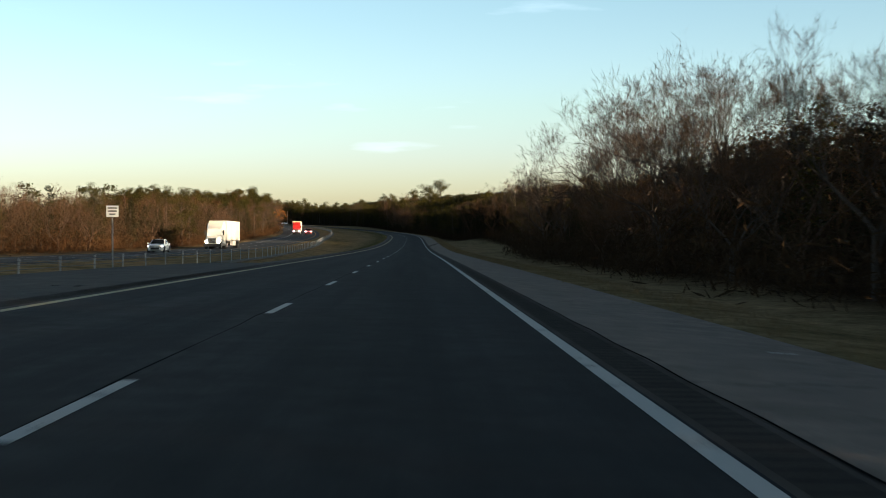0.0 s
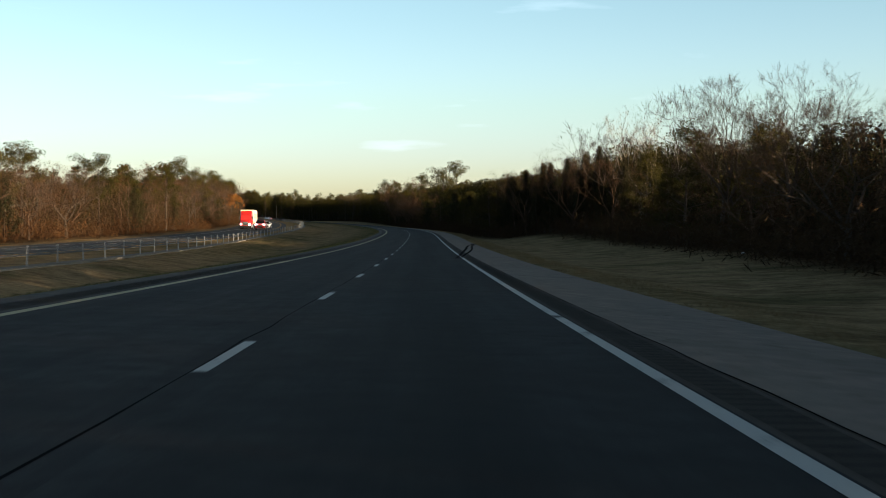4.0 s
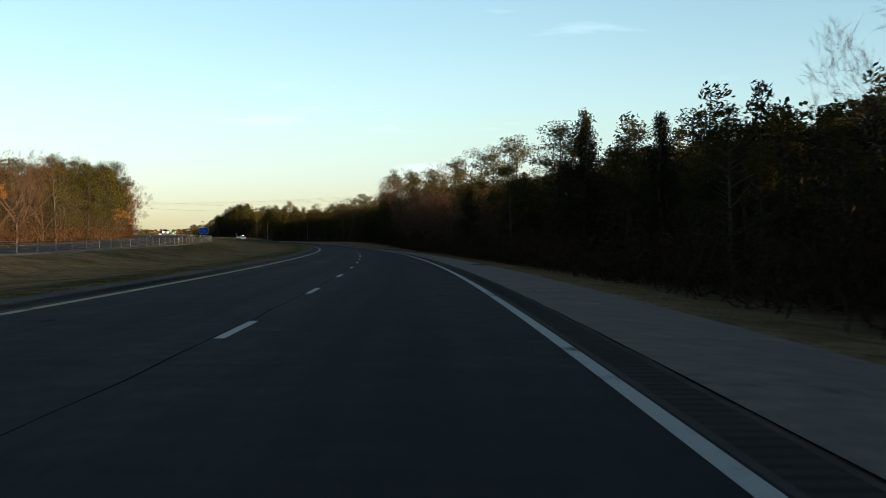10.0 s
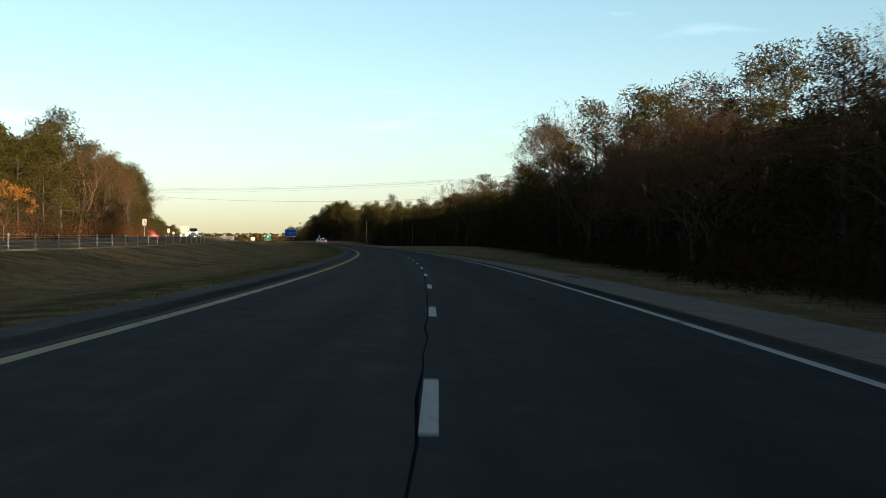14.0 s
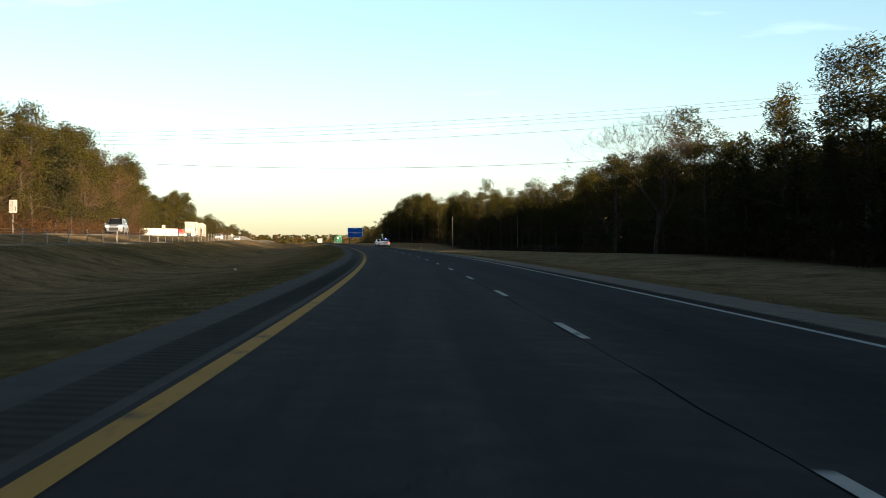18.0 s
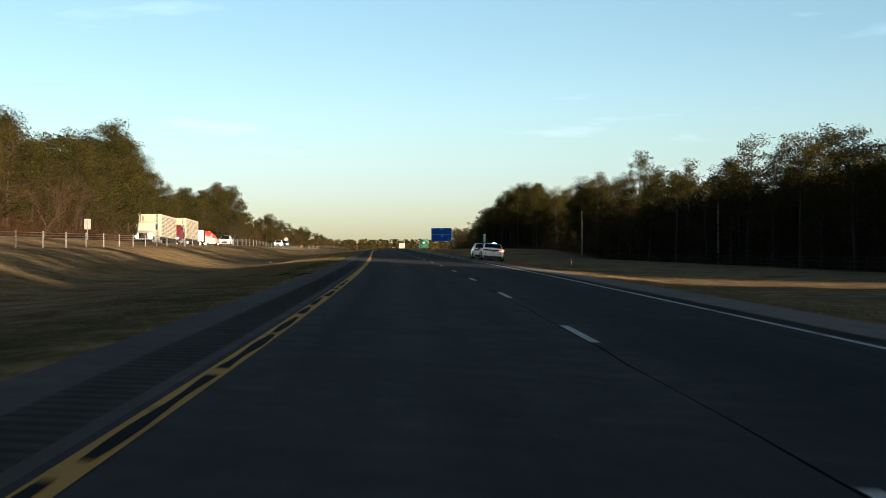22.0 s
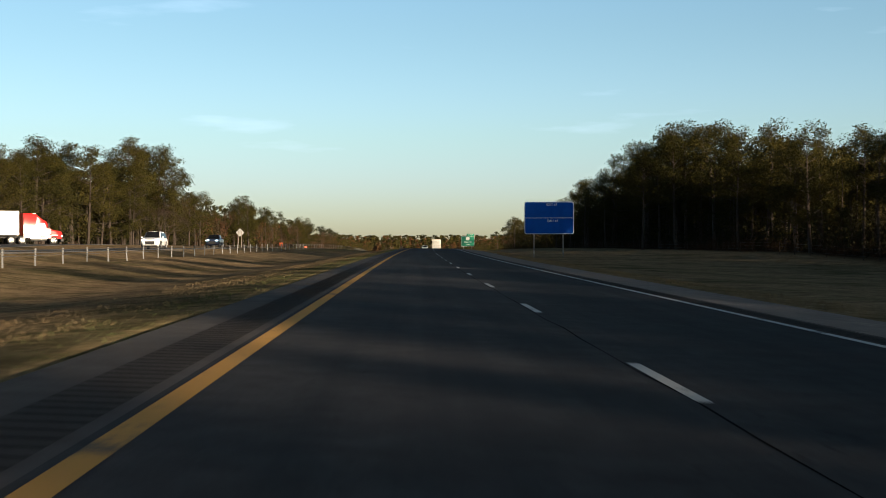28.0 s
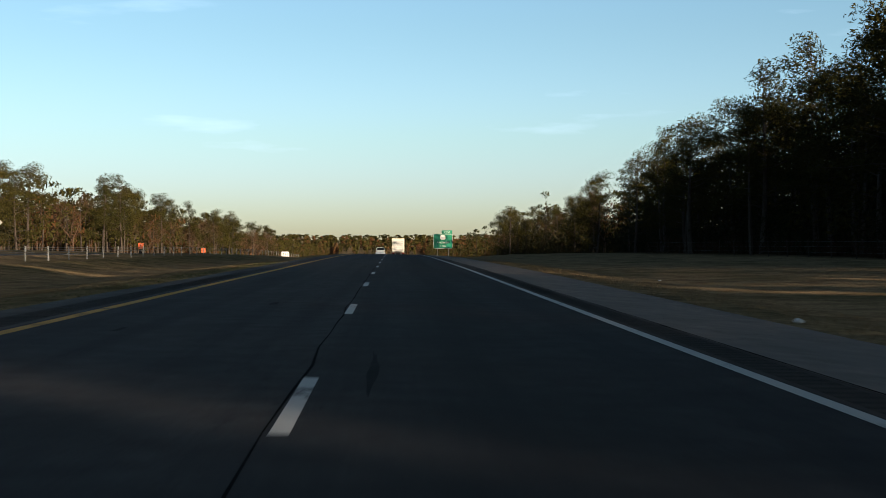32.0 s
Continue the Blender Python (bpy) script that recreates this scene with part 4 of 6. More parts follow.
# deeper woods, one object a stretch: nobody can count them
def mass_shape(seed, h, bare, wide, n, size, top=0.8, broad=0.5):
    """A tree far inside a wood: a plain trunk and a lumpy crown of large tufts."""
    rng = np.random.default_rng(seed)
    zs = np.linspace(0, h * 0.9, 4)
    stem = [(np.stack([0.15 * np.sin(zs + seed), 0.15 * np.cos(zs), zs], -1), np.linspace(0.013 * h, 0.03, 4))]
    lumps = []
    for k in range(8):
        u = (k + rng.random()) / 8
        reach = h * wide * (1 - u * top) * rng.uniform(0.3, 0.9)
        az = rng.random() * 6.283
        lumps.append(((math.cos(az) * reach, math.sin(az) * reach, h * (bare + (0.97 - bare) * u)), h * wide * (0.66 - 0.26 * u * top)))
    pts = [ball_points(rng, n // 8, c, (r * 0.95, r * 0.95, r * 0.74), 0.12) for c, r in lumps]
    return tubes(stem, 4), cards(rng, np.concatenate(pts), size, 0.1, 0.9, broad)


LOW = {
    "pine": (mass_shape(211, 15, 0.36, 0.17, 640, 0.29, 0.55, 0.34), M_BARK, M_PINE, 15),
    "pine2": (mass_shape(212, 15, 0.12, 0.19, 700, 0.29, 0.75, 0.34), M_BARK, M_PINE, 15),
    "cedar": (mass_shape(213, 9, 0.05, 0.20, 480, 0.24, 0.9, 0.32), M_BARK, M_CEDAR, 9),
    "rust": (mass_shape(214, 11, 0.12, 0.24, 1000, 0.12, 0.5, 0.28), M_TWIG, M_RUST, 11),
    # dense dark filler tree: blocks low sun on the right, backs the left woods
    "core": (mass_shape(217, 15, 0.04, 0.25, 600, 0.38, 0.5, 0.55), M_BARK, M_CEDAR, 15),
    "mid": (mass_shape(218, 15, 0.15, 0.20, 165, 0.60, 0.7, 0.36), M_BARK, M_PINE, 15),
    "mid2": (mass_shape(219, 11, 0.12, 0.25, 165, 0.45, 0.6, 0.36), M_TWIG, M_RUST, 11),
    "far": (mass_shape(215, 14, 0.1, 0.26, 36, 1.5, 0.6), M_BARK, M_PINE, 14),
    "far2": (mass_shape(216, 11, 0.08, 0.28, 36, 1.3, 0.6), M_TWIG, M_RUST, 11),
}


def deep_woods(name, s0, s1, side, line, depth0, depth1, gap, mix, seed, label, top=None):
    rng = random.Random(seed)
    bv, bf, lv, lf, lm, nb, nl = [], [], [], [], [], 0, 0
    mats, idx = [M_BARK, M_TWIG, M_PINE, M_CEDAR, M_RUST], {}
    fm_b = []
    cells = [(a, b) for a in np.arange(s0, s1, gap) for b in np.arange(depth0, depth1, gap)]
    for a, b in cells:
        k, _w, lo, hi = pick(rng, mix)
        (wood, leaf), mb, ml, hh = LOW[k]
        s, dd = a + gap * rng.uniform(0.05, 0.95), b + gap * rng.uniform(0.05, 0.95)
        if clearing(s, float(line(s)) + side * dd):
            continue
        p = spot(s, float(line(s)) + side * dd, -0.1)
        h = rng.uniform(lo, hi)
        if top is not None:
            h *= float(top(s)) / max(row[3] for row in mix) * rng.choice((0.82, 0.9, 0.96, 1.02))
        f, a = h / hh, rng.uniform(0, 6.28)
        w = f * rng.uniform(0.9, 1.25)
        rot = np.array([[math.cos(a) * w, -math.sin(a) * w, 0], [math.sin(a) * w, math.cos(a) * w, 0], [0, 0, f]])
        for (v, q), m in ((wood, mb), (leaf, ml)):
            bv.append(v @ rot.T + np.array(p))
            bf.append(q + nb)
            fm_b.append(np.full(len(q), mats.index(m)))
            nb += len(v)
    me = fast_mesh(name, np.concatenate(bv), np.concatenate(bf), mats, np.concatenate(fm_b))
    tagged(new(name, me), label, "woods", kind="stuff")


P, C, U = "pine", "cedar", "rust"
for s0, s1, mix, label in ((-120, 240, [(U, 4, 6, 8), (C, 4, 5.5, 7.5), ("pine2", 1, 7, 8)], "tangled brown winter woods behind the verge"),
                           (240, 480, [("pine2", 6, 7, 8), (C, 4, 6, 8)], "dense dark pine and cedar woods"),
                           (480, 640, [("pine2", 6, 7, 8), (C, 3, 6, 7.5), (U, 3, 6, 7.5)], "dark pine and cedar woods mixed with brown trees"),
                           (640, 820, [(P, 3, 11, 13), ("pine2", 8, 10, 13), (U, 1, 8, 10)], "tall pine woods behind brown trees"),
                           (820, 1060, [(P, 5, 12, 14), ("pine2", 8, 11.5, 14), (U, 0.4, 8, 10)], "dark pine woods beyond the mown verge"),
                           (1060, 1300, [(P, 5, 12, 14), ("pine2", 8, 11.5, 14)], "tall dark pine woods")):
    deep_woods("woods_right", s0, s1, 1, right_line, 5, 16, 4.2, mix, int(s0) + 1000, label, edge_right)
for s0, s1, label in ((-60, 480, "dense dark woods behind the edge trees"), (480, 820, "tall pine woods behind brown trees"), (820, 1035, "dark pine woods beyond the mown verge"), (1140, 1290, "tall dark pine woods")):
    deep_woods("woods_right", s0, s1, 1, right_line, 18, 32, 4.6, [("pine2", 6, 12, 14), (C, 2, 10, 13)], int(s0) + 2000, label, lambda s: 0.96 * back_right(s))
# added masses behind the visible trees, keeping low sun off the road
for s0, s1, d0, d1, label in ((-300, 480, 14, 44, "unseen dense trees added in the winter woods to block low sun"), (480, 820, 14, 40, "unseen dense trees added in the pine woods to block low sun"), (820, 1030, 14, 36, "unseen dense trees added in the pine woods to block low sun"), (1140, 1290, 14, 36, "unseen dense trees added in the pine woods to block low sun")):
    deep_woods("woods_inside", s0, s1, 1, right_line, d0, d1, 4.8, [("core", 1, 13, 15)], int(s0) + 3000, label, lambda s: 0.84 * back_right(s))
for s0, s1 in ((580, 800), (800, 1020)):
    deep_woods("woods_inside", s0, s1, 1, right_line, 36, 62, 5.4, [("core", 1, 16, 18)], int(s0) + 4000, "unseen tall trees added deep in the woods to block low sun")
deep_woods("woods_inside", 850, 1000, 1, right_line, 10, 36, 4.4, [("core", 1, 10.5, 12.5)], 4900, "dense dark trees added under the pines to block low sun")
deep_woods("woods_right", 390, 590, 1, right_line, 30, 54, 5.2, [("pine2", 6, 13, 17), (C, 2, 11, 14), (P, 2, 14, 17)], 4390, "tall pines standing above the edge of the woods")
# dark filler added behind the left trees, closing the gaps between trunks
deep_woods("woods_inside", 40, 1360, -1, left_line, 8, 22, 5.0, [("core", 1, 12, 15)], 3999, "dark filler trees added inside the woods beyond the oncoming lanes", lambda s: 0.78 * edge_left(s))
deep_woods("woods_right", 1300, 2300, 1, right_line, 4, 60, 9, [("mid", 6, 8, 13), ("mid2", 2, 7, 10)], 6, "distant woods along the highway")
deep_woods("woods_left", 40, 500, -1, left_line, 5, 15, 4.4, [(U, 6, 9, 11.5), (C, 2, 8, 10), (P, 2, 10, 12)], 7, "sunlit rust-brown winter woods beyond the oncoming lanes", edge_left)
deep_woods("woods_left", 500, 960, -1, left_line, 5, 15, 4.4, [(P, 4, 11.5, 13.5), ("pine2", 6, 11, 13.5), (U, 2, 9, 11)], 8, "sunlit pine woods beyond the oncoming lanes", edge_left)
deep_woods("woods_left", 960, 1170, -1, left_line, 6, 20, 4.6, [(P, 6, 16, 19), ("pine2", 6, 14, 18), (U, 2, 9, 12)], 9, "mixed brown and green woods beyond the oncoming lanes", edge_left)
deep_woods("woods_left", 1170, 1360, -1, left_line, 8, 26, 4.6, [(P, 5, 13, 16), ("pine2", 7, 12, 16), (U, 1.4, 8, 11)], 10, "open pine woods with bare trunks", edge_left)
deep_woods("woods_left", 1360, 1600, -1, left_line, 5, 27, 5.2, [("mid", 7, 12, 15), ("mid2", 2, 9, 12)], 13, "open pine woods beyond the oncoming lanes")
deep_woods("woods_left", 1600, 2300, -1, left_line, 4, 60, 9, [("mid", 7, 11, 16), ("mid2", 4, 8, 12)], 11, "distant woods along the oncoming lanes")
deep_woods("woods_far", 2300, 2900, 1, lambda s: 0 * s, -420, 420, 17, [("far", 5, 11, 15), ("far2", 3, 8, 12)], 12, "far wooded ridge across the highway's end")


def bushes(name, s0, s1, side, line, d0, d1, per_m, size, seed, mat, label, card=0.30, broad=0.10, dens=60):
    rng = np.random.default_rng(seed)
    n = int((s1 - s0) * per_m)
    s, d = rng.uniform(s0, s1, n), rng.uniform(d0, d1, n)
    o = line(s) + side * d
    keep = ~clearing(s, o)
    s, o, n = s[keep], o[keep], int(keep.sum())
    x, y = plan(s, o)
    z = ground_z(s, o)
    h = rng.uniform(0.4, 1.0, n) * size
    k = dens
    pts = np.clip(rng.normal(size=(n, k, 3)), -1.7, 1.7) * np.stack([h * 0.55, h * 0.55, h * 0.42], -1)[:, None] + np.stack([x, y, z + h * 0.5], -1)[:, None]
    pts = pts.reshape(-1, 3)
    V, F = cards(rng, pts, card, -0.6, 1.0, broad)
    tagged(new(name, fast_mesh(name, V, F, mat)), label, "undergrowth", kind="stuff")


bushes("undergrowth_right", -40, 330, 1, right_line, -1.5, 4, 1.6, 2.2, 1, M_BRUSH, "tangled dry brown undergrowth along the wood's edge")
bushes("undergrowth_right", 330, 640, 1, right_line, -1.0, 4, 1.3, 1.8, 2, M_BRUSH, "low dark undergrowth along the wood's edge")
bushes("undergrowth_right", 640, 1280, 1, right_line, 0, 6, 0.9, 1.6, 3, M_BRUSH, "dry brush along the pine wood's edge")
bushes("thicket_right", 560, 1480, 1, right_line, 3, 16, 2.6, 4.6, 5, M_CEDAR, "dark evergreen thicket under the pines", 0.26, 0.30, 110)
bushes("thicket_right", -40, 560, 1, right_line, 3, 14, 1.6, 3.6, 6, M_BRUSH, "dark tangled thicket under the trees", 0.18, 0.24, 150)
# added behind the edge trees, stopping sun that slips in under the crowns
bushes("thicket_right", -60, 560, 1, right_line, 6, 16, 1.8, 3.6, 8, M_CEDAR, "dense dark thicket added inside the wood to block low sun", 0.17, 0.40, 150)
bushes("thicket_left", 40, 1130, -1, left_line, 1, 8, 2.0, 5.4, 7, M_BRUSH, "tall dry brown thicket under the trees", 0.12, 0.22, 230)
bushes("undergrowth_left", 60, 1130, -1, left_line, -1, 5, 1.0, 2.4, 4, M_RUST, "rust-brown undergrowth along the wood's edge")


# ---- grass tufts along the verges
def tufts(name, s0, s1, lo, hi, per_m2, height, seed, mat, label):
    rng = np.random.default_rng(seed)
    area = (s1 - s0) * (hi - lo)
    n = int(area * per_m2)
    s, o = rng.uniform(s0, s1, n), lo + (hi - lo) * rng.random(n)
    x, y = plan(s, o)
    z = ground_z(s, o) - 0.02
    k = 4
    base = np.repeat(np.stack([x, y, z], -1), k, 0)
    m = len(base)
    a = rng.uniform(0, 6.283, m)
    hgt = height * rng.uniform(0.5, 1.4, m)
    lean = rng.uniform(0.1, 0.8, m)
    dirv = np.stack([np.cos(a), np.sin(a), 0 * a], -1)
    side = np.stack([-np.sin(a), np.cos(a), 0 * a], -1) * (0.005 + 0.022 * hgt)[:, None]
    base = base + np.stack([rng.normal(0, 0.12, m), rng.normal(0, 0.12, m), 0 * a], -1)
    mid = base + dirv * (hgt * lean * 0.35)[:, None] + np.array([0, 0, 1.0]) * (hgt * 0.6)[:, None]
    tip = base + dirv * (hgt * lean)[:, None] + np.array([0, 0, 1.0]) * hgt[:, None]
    V = np.stack([base - side, base + side, mid + side * 0.6, tip, mid - side * 0.6], 1).reshape(-1, 3)
    F = np.arange(len(V)).reshape(-1, 5)
    tagged(new(name, fast_mesh(name, V, F, mat)), label, "grass", kind="stuff")


tufts("grass_verge", 0, 1180, -6.0, -4.75, 14, 0.05, 1, M_GRASSG, "short green grass along the median verge")
tufts("grass_verge", 560, 1180, -8.5, -5.6, 9, 0.05, 2, M_GRASSD, "dry straw-coloured grass in the median")
tufts("grass_verge", 0, 560, 6.45, 8.6, 6, 0.09, 4, M_GRASSD, "dry pale grass along the outer shoulder")
tufts("grass_verge", 560, 1200, 6.45, 9.5, 5, 0.09, 5, M_GRASSD, "dry brown grass along the outer shoulder")


# ---- cable barrier in the median
barrier = tagged(new("cable_barrier"), "galvanised cable barrier with slender posts in the median", "barrier")
bm = bmesh.new()
box(bm, -0.032, -0.025, -0.2, 0.032, 0.025, 0.82, 0.006)
post_me = bpy.data.meshes.new("post")
bm.to_mesh(post_me), bm.free()
post_me.materials.append(M_GALV)
bm = bmesh.new()
box(bm, -0.036, -0.03, 0.78, 0.036, 0.03, 0.85, 0.008)
cap_me = bpy.data.meshes.new("reflector_cap")
bm.to_mesh(cap_me), bm.free()
cap_me.materials.append(M_GALV)
prng = random.Random(8)
for s in np.arange(6, 1420, 5.3):
    o = float(bar_off(s))
    q = new("post", post_me)
    q.parent = barrier
    q.matrix_local = stand(s, o, prng.uniform(-6, 6)) @ pose(0, 0, 0, prng.uniform(-1.5, 1.5), prng.uniform(-2, 2))
    c = new("reflector_cap", cap_me)
    c.parent = q
sc = np.arange(0, 1420, 2.65)
for hgt in (0.50, 0.63, 0.76):
    O = bar_off(sc) + 0.05
    X, Y = plan(sc, O)
    Z = ground_z(sc, bar_off(sc)) + hgt
    V, F = tubes([(np.stack([X, Y, Z], -1), np.full(len(sc), 0.012))], 4)
    c = new("cable", fast_mesh("cable", V, F, M_CABLE))
    c.parent = barrier
M_CONCRETE = surface("pale_concrete", (0.15, 0.138, 0.12), (0.23, 0.215, 0.19), 5, 0.6, 0.95, world_space=True, spec=0.05)
tagged(strip_mesh("mow_strip", np.arange(90, 760, 3.0), lambda s: bar_off(s) - 0.5, lambda s: bar_off(s) + 0.5, 0.06, M_CONCRETE, z_of=lambda s, o: ground_z(s, bar_off(s)), skirt=0.1, cols=2), "pale concrete mow strip under the cable barrier", "mow strip", kind="structure")
tagged(strip_mesh("crossover_pad", np.arange(8, 62, 2.0), lambda s: -4.75 - 3.6 * np.clip(np.sin((s - 8) / 54 * np.pi), 0, 1) ** 0.4, -4.73, -0.01, M_INNER, skirt=0.1, cols=4), "widened grey asphalt pad beside the median", "pavement", kind="structure")
tagged(strip_mesh("service_road", np.arange(1090, 1480, 4.0), lambda s: np.interp(s, [1090, 1140, 1240], [-46, -53, -59.5]), lambda s: np.interp(s, [1090, 1140, 1240], [-40, -45, -52.5]), 0.06, M_ONCOMING, z_of=lambda s, o: ground_z(s, o), skirt=0.2, cols=3), "pale side road before the pines", "road", kind="structure")

# oncoming lane dashes, joined: never near
ds = np.arange(-30, 1500, 12.192)
S = np.stack([ds, ds, ds + 3.05, ds + 3.05], 1)
O = onc_off(S) + np.array([[0.17, 0.33, 0.33, 0.17]])
X, Y = plan(S, O)
V = np.stack([X, Y, road_z(S) + onc_dz(S) + 0.006], -1).reshape(-1, 3)
tagged(new("oncoming_dashes", fast_mesh("oncoming_dashes", V, np.arange(len(V)).reshape(-1, 4), M_WHITE)), "white dashes on the oncoming carriageway", "road marking", kind="stuff")


# ---- marks on the asphalt
def mark_strip(name, pts, width, mat, label, lift=0.007, category="mark"):
    pts = np.array(pts, float)
    s = np.linspace(pts[0, 0], pts[-1, 0], max(8, int(abs(pts[-1, 0] - pts[0, 0]) / 0.6)))
    o = np.interp(s, pts[:, 0], pts[:, 1])
    k = np.ones(7) / 7
    o = np.convolve(np.pad(o, 3, mode="edge"), k, "valid")
    w = width * (0.85 + 0.25 * np.sin(s * 2.1)) / 2
    ob = strip_mesh(name, s, lambda q: np.interp(q, s, o - w), lambda q: np.interp(q, s, o + w), lift, mat)
    return tagged(ob, label, category, kind="structure")


mark_strip("skid_mark", [(207, 3.15), (214, 3.46), (228, 4.08), (241, 4.66), (248, 4.87), (254.5, 5.19), (259, 5.42)], 0.20, M_SKID, "dark curved tyre skid mark crossing the edge line")
mark_strip("skid_mark", [(209, 3.42), (214, 3.66), (228, 4.45), (242.5, 5.14), (250.7, 5.36), (257.6, 5.66), (260, 5.76)], 0.17, M_SKID, "dark curved tyre skid mark crossing the shoulder")
# the skid breaks up into two rows of rubber prints
prints = tagged(new("skid_prints"), "two rows of black lens-shaped rubber prints on the shoulder", "mark", kind="structure")
for row, (oa, ob_) in enumerate(((5.46, 6.2), (5.78, 6.36))):
    for k in range(13):
        sk = 260 + k * 1.0 + row * 0.5
        okk = oa + (ob_ - oa) * (k / 12) ** 0.8
        bm = bmesh.new()
        vs = []
        for i in range(14):
            a = i / 14 * 6.283
            ss, oo = sk + 0.36 * math.sin(a), okk + 0.14 * math.cos(a) * (1 + 0.25 * math.sin(3 * a + k))
            x, y = plan(ss, oo)
            vs.append(bm.verts.new((float(x), float(y), float(pave_z(ss, oo)) + 0.006)))
        bm.faces.new(vs[::-1])
        part("print", bm, M_SKID, prints)
for s, a, b, w in ((832, -2.55, -1.35, 0.10), (424, -2.2, -1.3, 0.10), (14, 5.65, 5.95, 0.08), (88, 5.75, 6.05, 0.08), (276, 5.6, 5.85, 0.08)):
    tagged(strip_mesh("survey_mark", np.array([s - w / 2, s + w / 2]), a, b, 0.008, M_WHITE), "short white paint stroke across the lane", "road marking", kind="structure")
prng2 = random.Random(14)
M_PATCH = surface("dark_patch", (0.014, 0.014, 0.015), (0.026, 0.026, 0.027), 6, 0.8, 0.95, bump=0, world_space=True, spec=0.035)
M_SCAR = surface("pale_scar", (0.07, 0.068, 0.066), (0.13, 0.127, 0.122), 6, 0.8, 0.95, world_space=True, spec=0.02)


def blotch(name, s, o, ls, lo, mat, label):
    n = 18
    bm = bmesh.new()
    vs = []
    for i in range(n):
        a = i / n * 6.283
        r = prng2.uniform(0.3, 1.15)
        ss, oo = s + math.sin(a) * ls * r, o + math.cos(a) * lo * r
        x, y = plan(ss, oo)
        vs.append(bm.verts.new((float(x), float(y), float(pave_z(ss, oo)) + 0.005)))
    bm.faces.new(vs)
    bmesh.ops.triangulate(bm, faces=bm.faces)
    me = bpy.data.meshes.new(name)
    bm.to_mesh(me), bm.free()
    me.materials.append(mat)
    tagged(new(name, me), label, "stain", kind="structure")


for s, o in ((294.3, 2.45), (293.9, 2.85), (294.3, 0.7), (296.0, 1.5), (294.9, 2.4)):
    blotch("scrape", s, o, 0.22, 0.42, M_SCAR if prng2.random() < 0.6 else M_PATCH, "pale scraped patch on worn asphalt")
for k in range(34):
    s = prng2.uniform(330, 1140)
    blotch("oil_stain", s, prng2.choice([-2.6, -2.0, -1.5, 1.4, 2.0, 2.6]) + prng2.uniform(-0.3, 0.3), prng2.uniform(0.15, 0.5), prng2.uniform(0.05, 0.14), M_PATCH, "small dark stain on worn asphalt")
for s, o, ls, lo in ((852.0, -1.72, 1.6, 0.045), (855.4, -1.68, 1.9, 0.05), (858.9, -1.75, 2.2, 0.04), (849.2, -1.85, 0.7, 0.035), (850.3, 0.3, 0.7, 0.04), (846.2, -0.4, 0.35, 0.04), (1120, 0.45, 2.2, 0.05), (1114, -1.6, 1.6, 0.06), (1098, -1.4, 1.2, 0.08), (1101, -1.1, 0.9, 0.06)):
    blotch("crack_stain", s, o, ls, lo, M_PATCH, "dark cracked stain in the wheel path")
for s in (292.0, 293.3):
    blotch("worn_patch", s, OFF_R, 0.45, 0.09, M_PATCH, "bare dark patch where the white paint has worn off")
# worn-off stretches of the yellow line
s = 712.0
while s < 806:
    ln = prng2.uniform(0.8, 4.2) * (1.0 if 722 < s < 798 else 0.4)
    off = OFF_L + prng2.uniform(-0.03, 0.015)
    mark_strip("worn_patch", [(s, off), (s + ln, off + prng2.uniform(-0.015, 0.015))], prng2.uniform(0.085, 0.12), M_PATCH, "bare dark core where the yellow paint has worn off", 0.009)
    s += ln + prng2.uniform(0.15, 0.9)
for k in range(22):
    blotch("worn_patch", 805 + 60 * (k + prng2.random()) / 22, OFF_L + prng2.uniform(-0.06, 0.05), prng2.uniform(0.1, 0.3), prng2.uniform(0.02, 0.035), M_PATCH, "small bare patch where the yellow paint has worn off")


# ---- signs
def text_part(name, body, size, mat, parent, x, y, z, align="CENTER"):
    cu = bpy.data.curves.new(name, "FONT")
    cu.body, cu.size, cu.align_x, cu.align_y, cu.extrude = body, size, align, "CENTER", 0.004
    tmp = bpy.data.objects.new("tmp", cu)
    scene.collection.objects.link(tmp)
    bpy.context.view_layer.update()
    me = bpy.data.meshes.new_from_object(tmp.evaluated_get(bpy.context.evaluated_depsgraph_get()))
    bpy.data.objects.remove(tmp)
    me.materials.clear()
    me.materials.append(mat)
    ob = new(name, me)
    ob.parent = parent
    ob.matrix_local = pose(x, y, z, 90, 0, 0)
    return ob


def round_panel(bm, w, h, r, y0, y1, cx=0.0, cz=0.0, seg=6):
    """An upright panel with rounded corners, facing -y."""
    pts = []
    for qx, qz, a0 in ((1, 1, 0), (-1, 1, 90), (-1, -1, 180), (1, -1, 270)):
        for i in range(seg + 1):
            a = radians(a0 + 90 * i / seg)
            pts.append((cx + qx * (w / 2 - r) + r * math.cos(a), cz + qz * (h / 2 - r) + r * math.sin(a)))
    f = [bm.verts.new((x, y0, z)) for x, z in pts]
    b = [bm.verts.new((x, y1, z)) for x, z in pts]
    bm.faces.new(f[::-1]), bm.faces.new(b)
    for i in range(len(pts)):
        j = (i + 1) % len(pts)
        bm.faces.new((f[i], f[j], b[j], b[i]))
    bmesh.ops.recalc_face_normals(bm, faces=bm.faces)
    return bm


